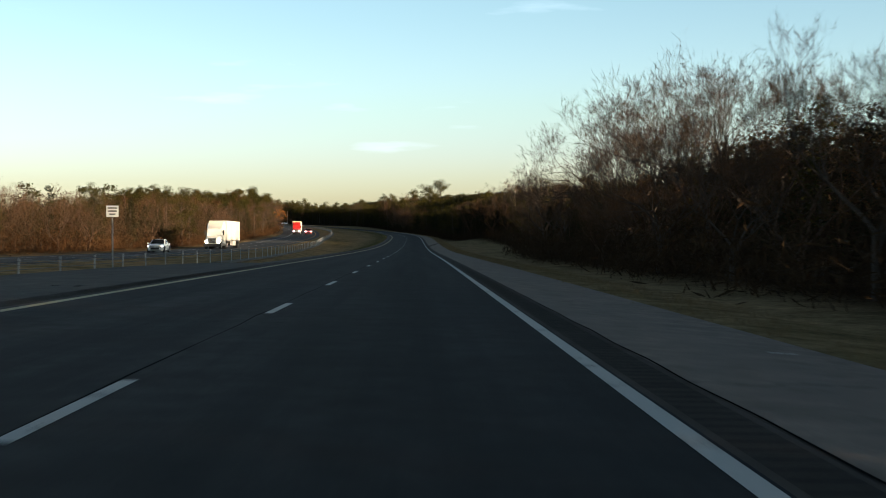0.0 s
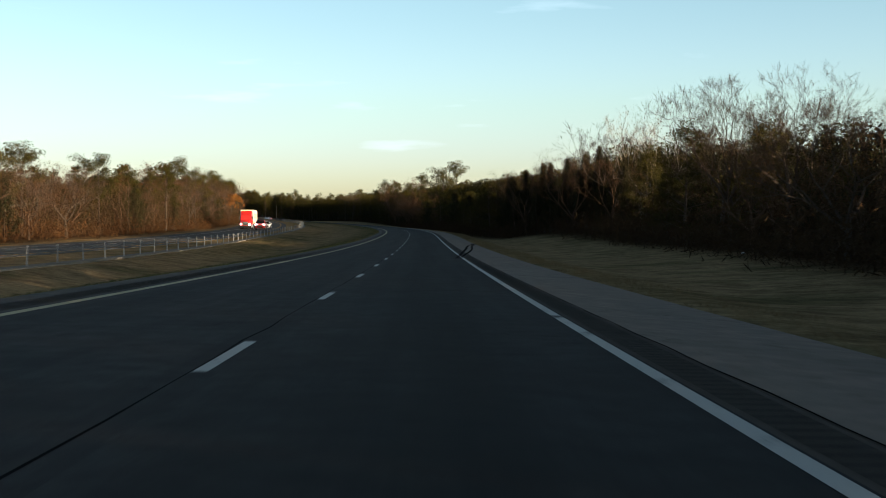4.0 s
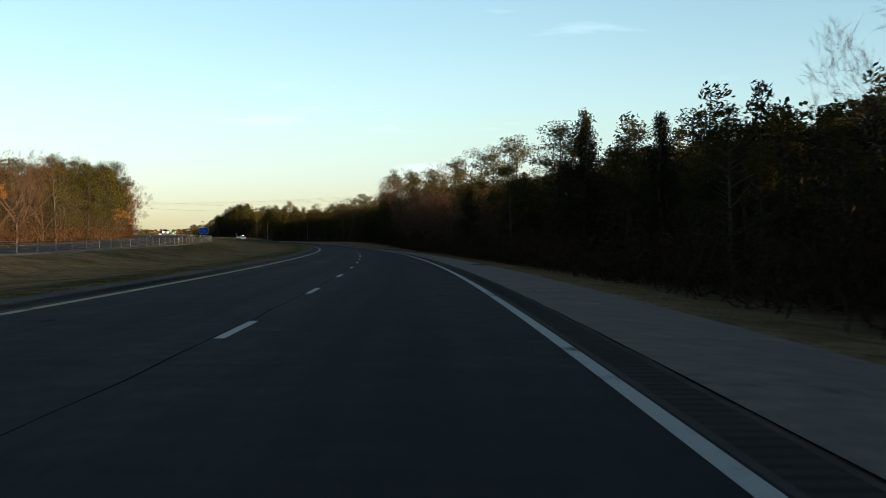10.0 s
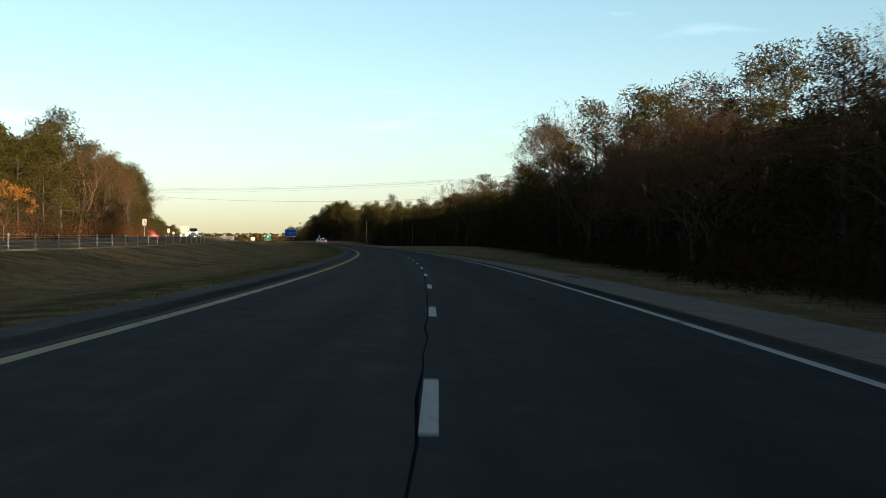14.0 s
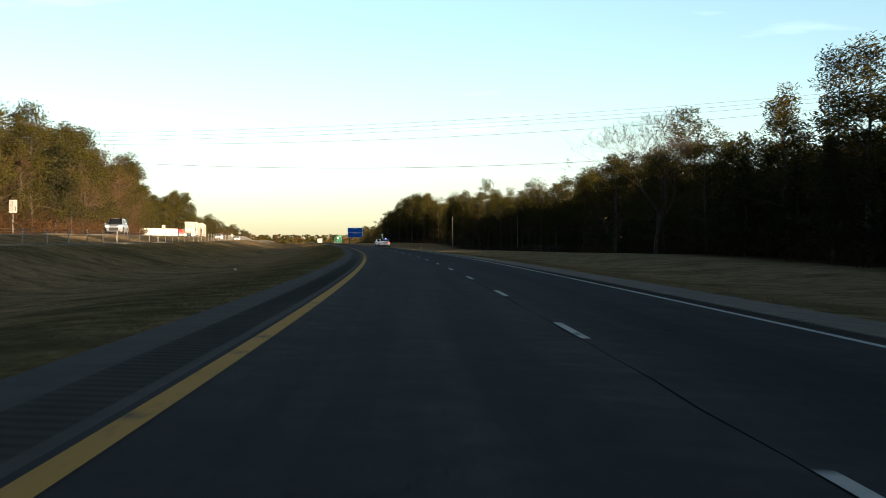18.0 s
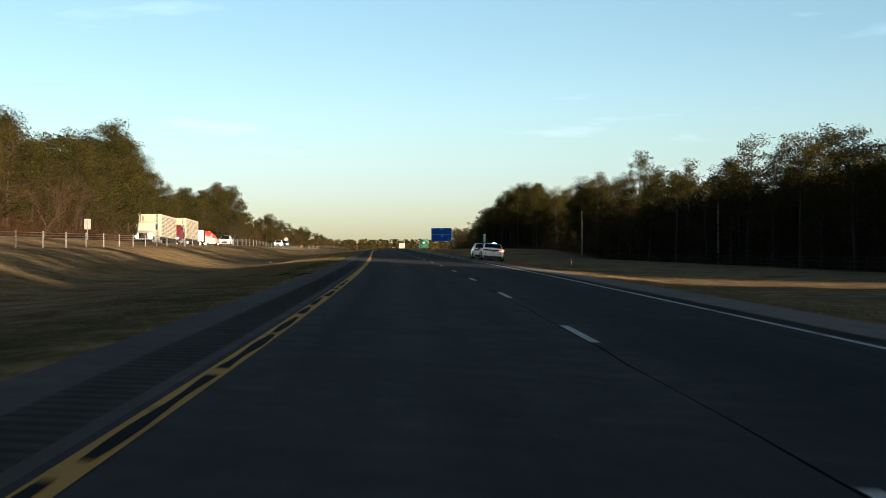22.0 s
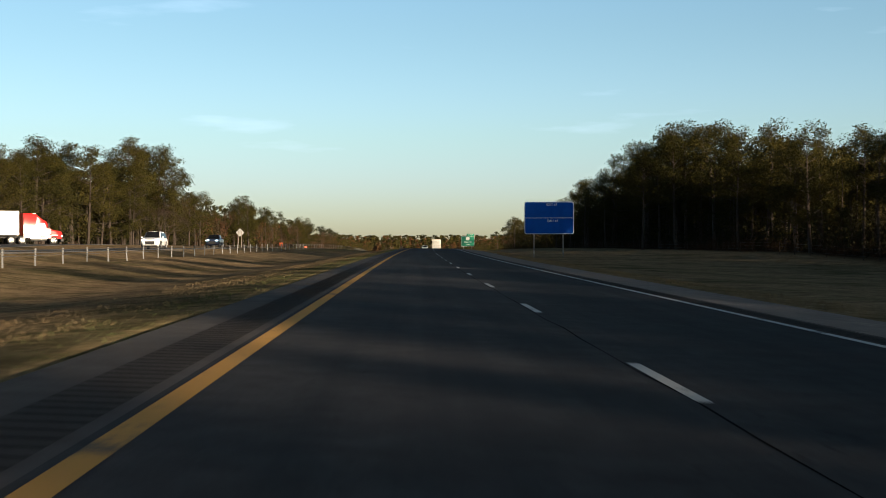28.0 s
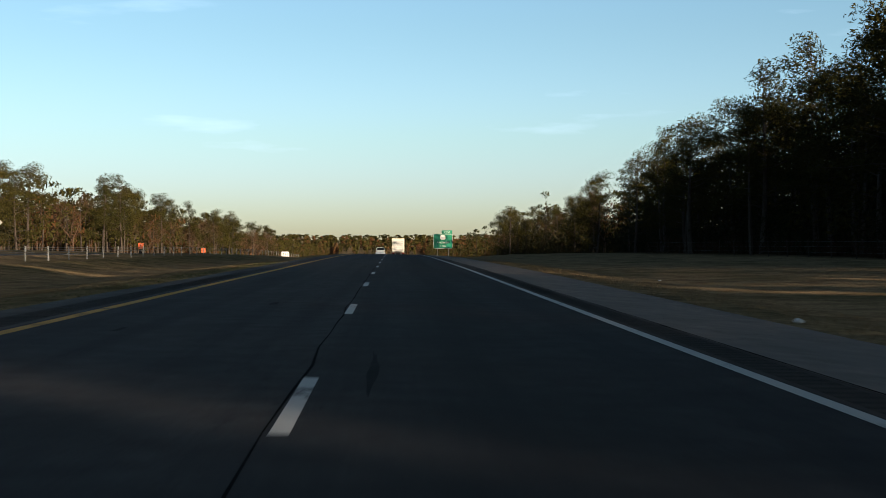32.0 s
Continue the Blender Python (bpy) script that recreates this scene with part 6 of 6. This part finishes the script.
def car(name, m, label, paint_mat, L=4.75, Wd=1.84, H=1.45, belt=0.95, hood=0.92, deck=1.02, nose=1.35, tail=0.95, rake_f=0.85, rake_r=0.75, wheel_r=0.33, rim=M_RIM, lights=False, brake=False, pickup=False, clear=0.20, category="car"):
    c = thing(name, m, label, category, group="traffic" if lights else "")
    h, w = L / 2, Wd / 2
    yf, yr = h - nose, -h + tail            # feet of windscreen and rear window

    def sec(y, ww, z0, z1, crown=0.03):
        return [(0.0, y, z0), (ww * 0.86, y, z0), (ww * 0.97, y, z0 + 0.12), (ww, y, z0 + 0.34), (ww * 0.985, y, (z0 + z1) / 2 + 0.12), (ww * 0.94, y, z1 - 0.07), (ww * 0.86, y, z1), (0.0, y, z1 + crown)]

    st = [sec(-h, w * 0.80, 0.42, deck - 0.18), sec(-h + 0.06, w * 0.90, clear + 0.10, deck - 0.05), sec(-h + 0.30, w * 0.97, clear, deck), sec(yr - 0.05, w, clear, deck if not pickup else deck), sec(yr + 0.3, w, clear, belt + 0.03), sec(0, w, clear, belt), sec(yf - 0.2, w, clear, belt), sec(yf + 0.1, w, clear, hood + 0.03), sec(h - 0.55, w * 0.96, clear, hood - 0.06), sec(h - 0.18, w * 0.90, clear + 0.02, hood - 0.16), sec(h - 0.03, w * 0.80, clear + 0.12, hood - 0.26), sec(h, w * 0.72, clear + 0.2, hood - 0.34)]
    smooth_part("body", loft(bmesh.new(), st), paint_mat, c)
    rf, rr = yf - rake_f, (yr + rake_r)
    if pickup:
        rr = yr + 0.12
    wr = w * 0.74

    def cab(y, ww, z0, z1):
        return [(0.0, y, z0), (ww, y, z0), (ww * 0.99, y, (z0 + z1) / 2), (ww * 0.95, y, z1 - 0.03), (ww * 0.85, y, z1), (0.0, y, z1 + 0.025)]

    bm = bmesh.new()
    base = belt - 0.03
    verts = {}
    for key, (y, x, z) in dict(a=(yf, w * 0.93, base), b=(rf, wr, H - 0.02), d=((rf + rr) / 2, wr * 1.01, H), e=(rr, wr, H - 0.03), f=(yr, w * 0.92, base if not pickup else belt - 0.03)).items():
        for sgn in (1, -1):
            verts[key, sgn] = bm.verts.new((x * sgn, y, z))
        verts[key, 0] = bm.verts.new((0, y, z + (0.035 if z > H - 0.1 else 0.0)))
    order = "abdef"
    for p, q in zip(order, order[1:]):
        for sgn in (1, -1):
            bm.faces.new((verts[p, 0], verts[p, sgn], verts[q, sgn], verts[q, 0]))
    for sgn in (1, -1):
        bm.faces.new([verts[k, sgn] for k in order])
    bmesh.ops.recalc_face_normals(bm, faces=bm.faces)
    edges = [e for e in bm.edges if e.calc_face_angle(0) > 0.5]
    bmesh.ops.bevel(bm, geom=edges, offset=0.05, segments=3, affect="EDGES")
    smooth_part("cabin", bm, paint_mat, c)
    lerp = lambda A, B, t: tuple(A[i] + (B[i] - A[i]) * t for i in range(3))
    A, B, E, F = (w * 0.93, yf, base), (wr, rf, H - 0.02), (wr, rr, H - 0.03), (w * 0.92, yr, base)
    mx = lambda P: (-P[0], P[1], P[2])

    def inset(P0, P1, P2, P3, lo=0.10, hi=0.92, si=0.07):
        l0, l1, r0, r1 = lerp(P0, P3, lo), lerp(P0, P3, hi), lerp(P1, P2, lo), lerp(P1, P2, hi)
        return [lerp(l0, r0, si), lerp(l0, r0, 1 - si), lerp(l1, r1, 1 - si), lerp(l1, r1, si)]

    pane(c, inset(A, mx(A), mx(B), B, 0.06, 0.95), name="windscreen", out=0.05)
    pane(c, inset(mx(F), F, E, mx(E), 0.10, 0.93), name="rear_window", out=0.05)
    for sgn in (1, -1):
        fx = (lambda P: P) if sgn > 0 else mx
        ym = (rf + rr) / 2 - 0.05
        low = lambda y: (w * 0.93, y, base + 0.03)
        top = lambda y: (wr * 1.005, y, H - 0.09)
        ya, yb = yf - 0.22, yr + 0.22
        for (p0, p1, p2, p3) in ((low(ya), low(ym + 0.04), top(ym + 0.04), top(rf - 0.02)), (low(ym - 0.04), low(yb), top(rr + 0.02), top(ym - 0.04))):
            pane(c, [fx(p0), fx(p1), fx(p2), fx(p3)], name="side_window", out=0.022)
        bm = bmesh.new()
        box(bm, sgn * (w + 0.02), yf - 0.32, belt - 0.02, sgn * (w + 0.18), yf - 0.18, belt + 0.13, 0.03)
        part("mirror", bm, M_TRIM if not lights else paint_mat, c)
        for y in (yf - 0.85, ym - 0.75):
            part("door_handle", box(bmesh.new(), sgn * (w * 0.985), y - 0.09, belt - 0.20, sgn * (w + 0.015), y + 0.09, belt - 0.165, 0.006), paint_mat if not pickup else M_TRIM, c)
        part("sill", box(bmesh.new(), sgn * (w - 0.05), -h + 1.25, clear - 0.03, sgn * (w + 0.005), h - 1.25, clear + 0.07, 0.01), M_TRIM, c)
        part("door_gap", box(bmesh.new(), sgn * (w * 0.99), ym - 0.008, clear + 0.12, sgn * (w + 0.004), ym + 0.008, belt - 0.1), M_TRIM, c)
        for y in (h - 0.92, -h + 0.98):
            bm = bmesh.new()
            rod(bm, (sgn * (w - 0.12), y, wheel_r + 0.02), (sgn * (w + 0.008), y, wheel_r + 0.02), wheel_r + 0.06, wheel_r + 0.06, 24)
            part("wheel_arch", bm, M_TRIM, c)
            wheel(c, sgn * (w - 0.095), y, wheel_r, 0.22, rim, sgn)
        bm = bmesh.new()
        box(bm, sgn * w * 0.48, h - 0.22, hood - 0.30, sgn * w * 0.86, h - 0.04, hood - 0.18, 0.03)
        part("headlight", bm, M_HEAD if lights else M_CHROME, c)
        bm = bmesh.new()
        box(bm, sgn * w * 0.50, -h - 0.008, deck - 0.26, sgn * w * 0.93, -h + 0.22, deck - 0.12, 0.03)
        part("taillight", bm, M_BRAKE if brake and sgn > 0 else M_TAIL, c)
    part("rear_bumper", box(bmesh.new(), -w * 0.80, -h - 0.03, clear + 0.02, w * 0.80, -h + 0.16, clear + 0.22, 0.04), M_TRIM, c, "black lower bumper")
    part("front_grille", box(bmesh.new(), -w * 0.50, h - 0.06, clear + 0.14, w * 0.50, h + 0.012, hood - 0.36, 0.02), M_TRIM, c)
    part("number_plate", box(bmesh.new(), -0.16, -h - 0.04, deck - 0.46, 0.16, -h - 0.012, deck - 0.31, 0.006), M_PLATE, c)
    if pickup:
        part("bed_opening", box(bmesh.new(), -w * 0.82, -h + 0.12, deck - 0.02, w * 0.82, yr - 0.15, deck + 0.045, 0.02), M_TRIM, c)
        part("tailgate", box(bmesh.new(), -w * 0.80, -h - 0.02, clear + 0.35, w * 0.80, -h + 0.06, deck, 0.02), paint_mat, c)
    return c


def on_lane(s, o, turn=0.0):
    m = stand(s, o, turn)
    m.translation.z = float(pave_z(s, o)) if o > -5 else float(road_z(s) + onc_dz(s))
    return m


def on_shoulder(s, o, turn):
    """Half on the asphalt, half on the grass: leaning with the fall of the shoulder."""
    m = stand(s, o, turn)
    za, zb = float(pave_z(s, o - 0.8)), float(ground_z(s, o + 0.8))
    m.translation.z = (za + zb) / 2 - 0.03
    return m @ pose(0, 0, 0, 0, math.degrees(math.atan2(za - zb, 1.6)), 0)


# two parked cars on the outer shoulder
sedan = car("parked_sedan", on_shoulder(897.6, 6.4, 0.5), "white compact sedan parked on the road shoulder", M_CARWHITE, 4.64, 1.80, 1.44, rim=M_STEELRIM)
part("spoiler_lip", box(bmesh.new(), -0.70, -2.25, 1.02, 0.70, -2.08, 1.05, 0.01), M_TRIM, sedan)
patrol = car("patrol_car", on_shoulder(890.4, 6.72, -2.0), "white patrol car with roof light bar on the shoulder", M_CARWHITE, 5.04, 1.90, 1.48, hood=0.96, deck=1.08, tail=0.85, rake_r=0.95, wheel_r=0.36, rim=M_STEELRIM, brake=True)
bar = part("light_bar", box(bmesh.new(), -0.56, -0.34, 1.51, 0.56, -0.06, 1.575, 0.025), M_TRIM, patrol, "black roof light bar")
for k in range(6):
    x = -0.54 + k * 0.18
    part("flash_lamp", box(bmesh.new(), x + 0.01, -0.365, 1.52, x + 0.17, -0.335, 1.57, 0.008), {3: M_WHITELAMP, 4: M_BLUELAMP}.get(k, M_LENS), bar)
part("tail_band", box(bmesh.new(), -0.72, -2.53, 0.84, 0.72, -2.47, 0.945, 0.02), M_TRIM, patrol, "black band between the tail lamps")
for sgn in (1, -1):
    part("door_stripe", box(bmesh.new(), sgn * 0.945, -0.55, 0.66, sgn * 0.957, 1.0, 0.72), M_CARBLUE, patrol)
    part("door_emblem", box(bmesh.new(), sgn * 0.945, 0.35, 0.48, sgn * 0.957, 0.62, 0.80), M_CARBLUE, patrol)
    part("rear_badge", rod(bmesh.new(), (sgn * 0.62, -2.53, 0.62), (sgn * 0.62, -2.50, 0.62), 0.05, 0.05, 12), M_CARBLUE, patrol)
part("rear_lettering_bar", box(bmesh.new(), -0.38, -2.535, 0.79, 0.38, -2.51, 0.83), M_CARBLUE, patrol)
bm = bmesh.new()
for z in (0.45, 0.85):
    rod(bm, (-0.55, 2.58, z), (0.55, 2.58, z), 0.03, 0.03, 8)
for x in (-0.55, 0, 0.55):
    rod(bm, (x, 2.58, 0.40), (x, 2.56, 0.98), 0.035, 0.03, 8)
part("push_bar", bm, M_TRIM, patrol)


# heavy trucks: tractor with sleeper and a trailer, nose at y = 0
def semi(name, m, label, cab_mat, trailer, nose_long=True, stacks=False, lights=True):
    t = thing(name, m, label, "truck", group="traffic")
    y0 = 0.0
    hl = 2.0 if nose_long else 1.5           # hood length
    st = []
    for y, w, z0, z1 in ((-0.05, 0.86, 0.75, 1.50), (-0.25, 0.98, 0.68, 1.62), (-hl * 0.6, 1.08, 0.66, 1.74), (-hl, 1.16, 0.64, 1.86)):
        st.append([(0, y, z0), (w, y, z0), (w * 1.01, y, z0 + 0.3), (w * 0.96, y, z1 - 0.15), (w * 0.80, y, z1), (0, y, z1 + 0.05)])
    smooth_part("hood", loft(bmesh.new(), st[::-1]), cab_mat, t)
    part("bumper", box(bmesh.new(), -1.2, -0.30, 0.32, 1.2, 0.08, 0.72, 0.08), M_CHROME if stacks else M_TRIM, t)
    part("grille", box(bmesh.new(), -0.55, -0.10, 0.78, 0.55, 0.0, 1.52, 0.04), M_CHROME, t, "chrome grille")
    for k in range(7):
        x = -0.42 + k * 0.14
        part("grille_bar", box(bmesh.new(), x - 0.02, -0.01, 0.84, x + 0.02, 0.02, 1.46), M_TRIM, t)
    cy, sl = -hl, -hl - 1.55                 # cab from cy to sl, sleeper behind
    roof = 3.0 if stacks else 3.75
    bm = bmesh.new()
    st = []
    for y, w, z1 in ((cy + 0.02, 1.16, 1.9), (cy - 0.55, 1.17, 2.85), (cy - 0.9, 1.18, 3.0), (sl, 1.2, roof - 0.25), (sl - 0.3, 1.22, roof), (sl - 1.75, 1.22, roof + 0.05)):
        st.append([(0, y, 0.75), (w, y, 0.75), (w, y, min(1.9, z1 - 0.1)), (w * 0.96, y, z1 - 0.22), (w * 0.84, y, z1), (0, y, z1 + 0.05)])
    smooth_part("cab", loft(bm, st[::-1]), cab_mat, t)
    pane(t, [(-0.98, cy - 0.06, 2.0), (0.98, cy - 0.06, 2.0), (0.92, cy - 0.50, 2.74), (-0.92, cy - 0.50, 2.74)], name="windscreen", out=0.05)
    for sgn in (1, -1):
        pane(t, [(sgn * 1.17, cy - 0.55, 1.95), (sgn * 1.18, cy - 1.35, 1.95), (sgn * 1.15, cy - 1.35, 2.6), (sgn * 1.14, cy - 0.75, 2.6)], name="side_window", out=0.03)
        bm = bmesh.new()
        box(bm, sgn * 1.22, cy - 0.35, 2.0, sgn * 1.42, cy - 0.22, 2.65, 0.03)
        rod(bm, (sgn * 1.1, cy - 0.4, 2.3), (sgn * 1.3, cy - 0.28, 2.3), 0.02, 0.02, 6)
        part("mirror", bm, M_CHROME if stacks else M_TRIM, t)
        part("headlight", box(bmesh.new(), sgn * 0.68, -0.22, 0.88, sgn * 1.0, -0.02, 1.14, 0.05), M_HEAD if lights else M_CHROME, t)
        part("fuel_tank", rod(bmesh.new(), (sgn * 0.98, cy - 0.5, 0.72), (sgn * 0.98, sl - 0.9, 0.72), 0.32, 0.32, 18), M_ALU, t)
        part("fender", box(bmesh.new(), sgn * 0.88, -1.75, 0.95, sgn * 1.22, -0.55, 1.28, 0.10), cab_mat, t)
        if stacks:
            part("exhaust_stack", rod(bmesh.new(), (sgn * 1.12, sl + 0.05, 1.0), (sgn * 1.12, sl + 0.05, 4.1), 0.09, 0.08, 12), M_CHROME, t)
        wheel(t, sgn * 1.02, -1.15, 0.50, 0.28, M_ALU, sgn, 8)
        for y in (sl - 1.9, sl - 3.2):
            wheel(t, sgn * 0.92, y, 0.50, 0.56, M_ALU, sgn, 8)
    for x in (-0.7, -0.35, 0, 0.35, 0.7):
        part("marker_lamp", box(bmesh.new(), x - 0.05, sl - 0.33 if not stacks else cy - 0.95, roof + 0.02 if not stacks else 3.04, x + 0.05, (sl - 0.25) if not stacks else cy - 0.85, (roof + 0.08) if not stacks else 3.10), M_AMBER, t)
    ch = sl - 1.9
    ty = ch - 0.4                             # trailer front
    ln = {"van": 14.6, "container": 13.0, "livestock": 13.6}[trailer]
    part("chassis", box(bmesh.new(), -0.42, ty - 3.4, 0.72, 0.42, cy, 1.0, 0.02), M_CHASSIS, t)
    skin = {"van": M_TRAILER, "container": M_CREAM, "livestock": M_PANEL}[trailer]
    part("trailer_body", box(bmesh.new(), -1.3, ty - ln, 1.18, 1.3, ty, 4.05, 0.05), skin, t)
    part("trailer_floor", box(bmesh.new(), -1.22, ty - ln + 0.1, 1.0, 1.22, ty - 0.2, 1.17, 0.02), M_CHASSIS, t)
    for sgn in (1, -1):
        if trailer == "livestock":
            for row in range(14):
                for k in range(5):
                    ya = ty - 0.35 - k * ln / 5.05
                    za = 1.45 + row * 0.175
                    part("vent_slot", box(bmesh.new(), sgn * 1.296, ya - ln / 5.6, za, sgn * 1.306, ya, za + 0.05), M_CHASSIS, t)
            for k in range(5):
                part("side_post", box(bmesh.new(), sgn * 1.30, ty - 0.2 - k * ln / 4.2, 1.2, sgn * 1.33, ty - 0.08 - k * ln / 4.2, 4.0), M_ALU, t)
        else:
            for k in range(13):
                y = ty - 0.3 - k * (ln - 0.6) / 12
                part("side_rib", box(bmesh.new(), sgn * 1.298, y - 0.03, 1.25, sgn * (1.318 if trailer == "container" else 1.306), y + 0.03, 3.98), skin, t)
            part("lower_rail", box(bmesh.new(), sgn * 1.29, ty - ln, 1.12, sgn * 1.325, ty, 1.24), M_ALU if trailer == "van" else M_REDPRINT, t)
        if trailer == "container":
            for y in (-2.4, -6.6, -10.0):
                for dz in (0, 0.5):
                    part("print_block", box(bmesh.new(), sgn * 1.30, ty + y - 0.75, 2.45 + dz, sgn * 1.322, ty + y + 0.55, 2.75 + dz), M_REDPRINT, t)
        if trailer == "van":
            part("side_skirt", box(bmesh.new(), sgn * 1.22, ty - ln + 4.2, 0.45, sgn * 1.26, ty - 4.2, 1.12, 0.01), M_TRAILER, t)
        for y in (ty - ln + 1.3, ty - ln + 2.55):
            wheel(t, sgn * 0.95, y, 0.50, 0.56, M_STEELRIM, sgn, 8)
        part("mud_flap", box(bmesh.new(), sgn * 0.65, ty - ln + 0.45, 0.35, sgn * 1.22, ty - ln + 0.48, 1.1), M_TRIM, t)
        part("landing_leg", box(bmesh.new(), sgn * 0.75, ty - 4.0, 0.35, sgn * 0.87, ty - 3.88, 1.1), M_CHASSIS, t)
        part("taillight", box(bmesh.new(), sgn * 0.85, ty - ln - 0.02, 1.02, sgn * 1.15, ty - ln + 0.03, 1.14), M_TAIL, t)
    part("rear_guard", box(bmesh.new(), -1.15, ty - ln - 0.02, 0.5, 1.15, ty - ln + 0.08, 0.62), M_CHASSIS, t)
    part("door_split", box(bmesh.new(), -0.012, ty - ln - 0.008, 1.25, 0.012, ty - ln + 0.01, 3.95), M_TRIM, t)
    return t


def lanes(s, inner):
    return float(onc_off(s)) + (1.95 if inner else -1.75)


car("oncoming_sedan", on_lane(153, lanes(153, False), 180), "white sedan with lit headlamps on the oncoming lane", M_CARWHITE, lights=True)
semi("van_truck", on_lane(196, lanes(196, False), 180), "white long-nose truck with a plain white van trailer", M_CABWHITE, "van")
car("oncoming_pickup", on_lane(410, lanes(410, True), 180), "dark red pickup with lit headlamps on the oncoming lane", M_CARRED, 5.8, 2.0, 1.9, 1.25, 1.25, 1.30, 1.6, 2.1, 0.6, 0.2, 0.39, lights=True, pickup=True, clear=0.35, category="pickup")
semi("container_truck", on_lane(424, lanes(424, False), 180), "red truck carrying a cream container with red print", M_CABRED, "container", False)
car("oncoming_sedan", on_lane(436, lanes(436, True), 180), "white sedan with lit headlamps beside a red truck", M_CARWHITE, lights=True)
SUVS = dict(L=4.7, Wd=1.88, H=1.72, belt=1.08, hood=1.08, deck=1.12, nose=1.2, tail=0.25, rake_f=0.7, rake_r=0.35, wheel_r=0.36, clear=0.26)
car("oncoming_suv", on_lane(786, lanes(786, True), 180), "grey sport utility car with lit headlamps on the oncoming lane", M_CARGREY, lights=True, **SUVS)
semi("livestock_truck", on_lane(945.5, lanes(945.5, False), 180), "long-nose cream truck with chrome stacks and a slatted aluminium trailer", M_CABCREAM, "livestock", True, True)
semi("livestock_truck", on_lane(968.5, lanes(968.5, False), 180), "maroon truck with a slatted aluminium trailer behind another", M_MAROON, "livestock", True, True)
car("oncoming_suv", on_lane(1004, lanes(1004, True), 180), "white sport utility car on the oncoming lane", M_CARWHITE, lights=True, **SUVS)
car("oncoming_suv", on_lane(1112, lanes(1112, True), 180), "white sport utility car far along the oncoming lane", M_CARWHITE, lights=True, **SUVS)
car("oncoming_pickup", on_lane(1176, lanes(1176, False), 180), "dark blue pickup with lit headlamps on the oncoming lane", M_CARBLUE, 5.6, 1.98, 1.85, 1.22, 1.22, 1.26, 1.5, 2.0, 0.6, 0.2, 0.38, lights=True, pickup=True, clear=0.34, category="pickup")
rs = stand(1147, -46.5, -62, 0.06)
semi("side_road_truck", rs, "red truck with a white trailer on the side road", M_CABRED, "van", False, lights=False)
car("oncoming_van", on_lane(1640, lanes(1640, False), 180), "white van far along the oncoming lane", M_CARWHITE, lights=False, **SUVS)

# traffic ahead in our own direction
car("leading_pickup", on_lane(1386, -1.8, 0), "white pickup ahead in the passing lane", M_CARWHITE, 5.6, 1.98, 1.85, 1.22, 1.22, 1.26, 1.5, 2.0, 0.6, 0.2, 0.38, pickup=True, clear=0.34, category="pickup")


def box_truck(m):
    t = thing("box_truck", m, "cream box truck ahead seen from behind", "truck", group="traffic")
    part("cargo_box", box(bmesh.new(), -1.28, -4.2, 1.05, 1.28, 3.2, 3.95, 0.05), M_CREAM, t)
    part("rear_door", box(bmesh.new(), -1.15, -4.225, 1.2, 1.15, -4.19, 3.75, 0.01), M_TRAILER, t)
    for k in range(6):
        part("door_slat", box(bmesh.new(), -1.12, -4.232, 1.3 + 0.4 * k, 1.12, -4.222, 1.32 + 0.4 * k), M_TRIM, t)
    part("frame", box(bmesh.new(), -0.5, -4.1, 0.7, 0.5, 5.0, 1.04, 0.02), M_CHASSIS, t)
    part("cab", box(bmesh.new(), -1.15, 3.3, 0.7, 1.15, 5.4, 2.6, 0.2), M_CABWHITE, t)
    part("rear_guard", box(bmesh.new(), -1.1, -4.25, 0.45, 1.1, -4.15, 0.6), M_CHASSIS, t)
    for sgn in (1, -1):
        part("taillight", box(bmesh.new(), sgn * 0.9, -4.26, 0.85, sgn * 1.15, -4.18, 1.0), M_TAIL, t)
        for y, w in ((-2.4, 0.5), (4.2, 0.28)):
            wheel(t, sgn * 0.98, y, 0.48, w, M_STEELRIM, sgn, 8)


box_truck(on_lane(1402, 1.75, 0))
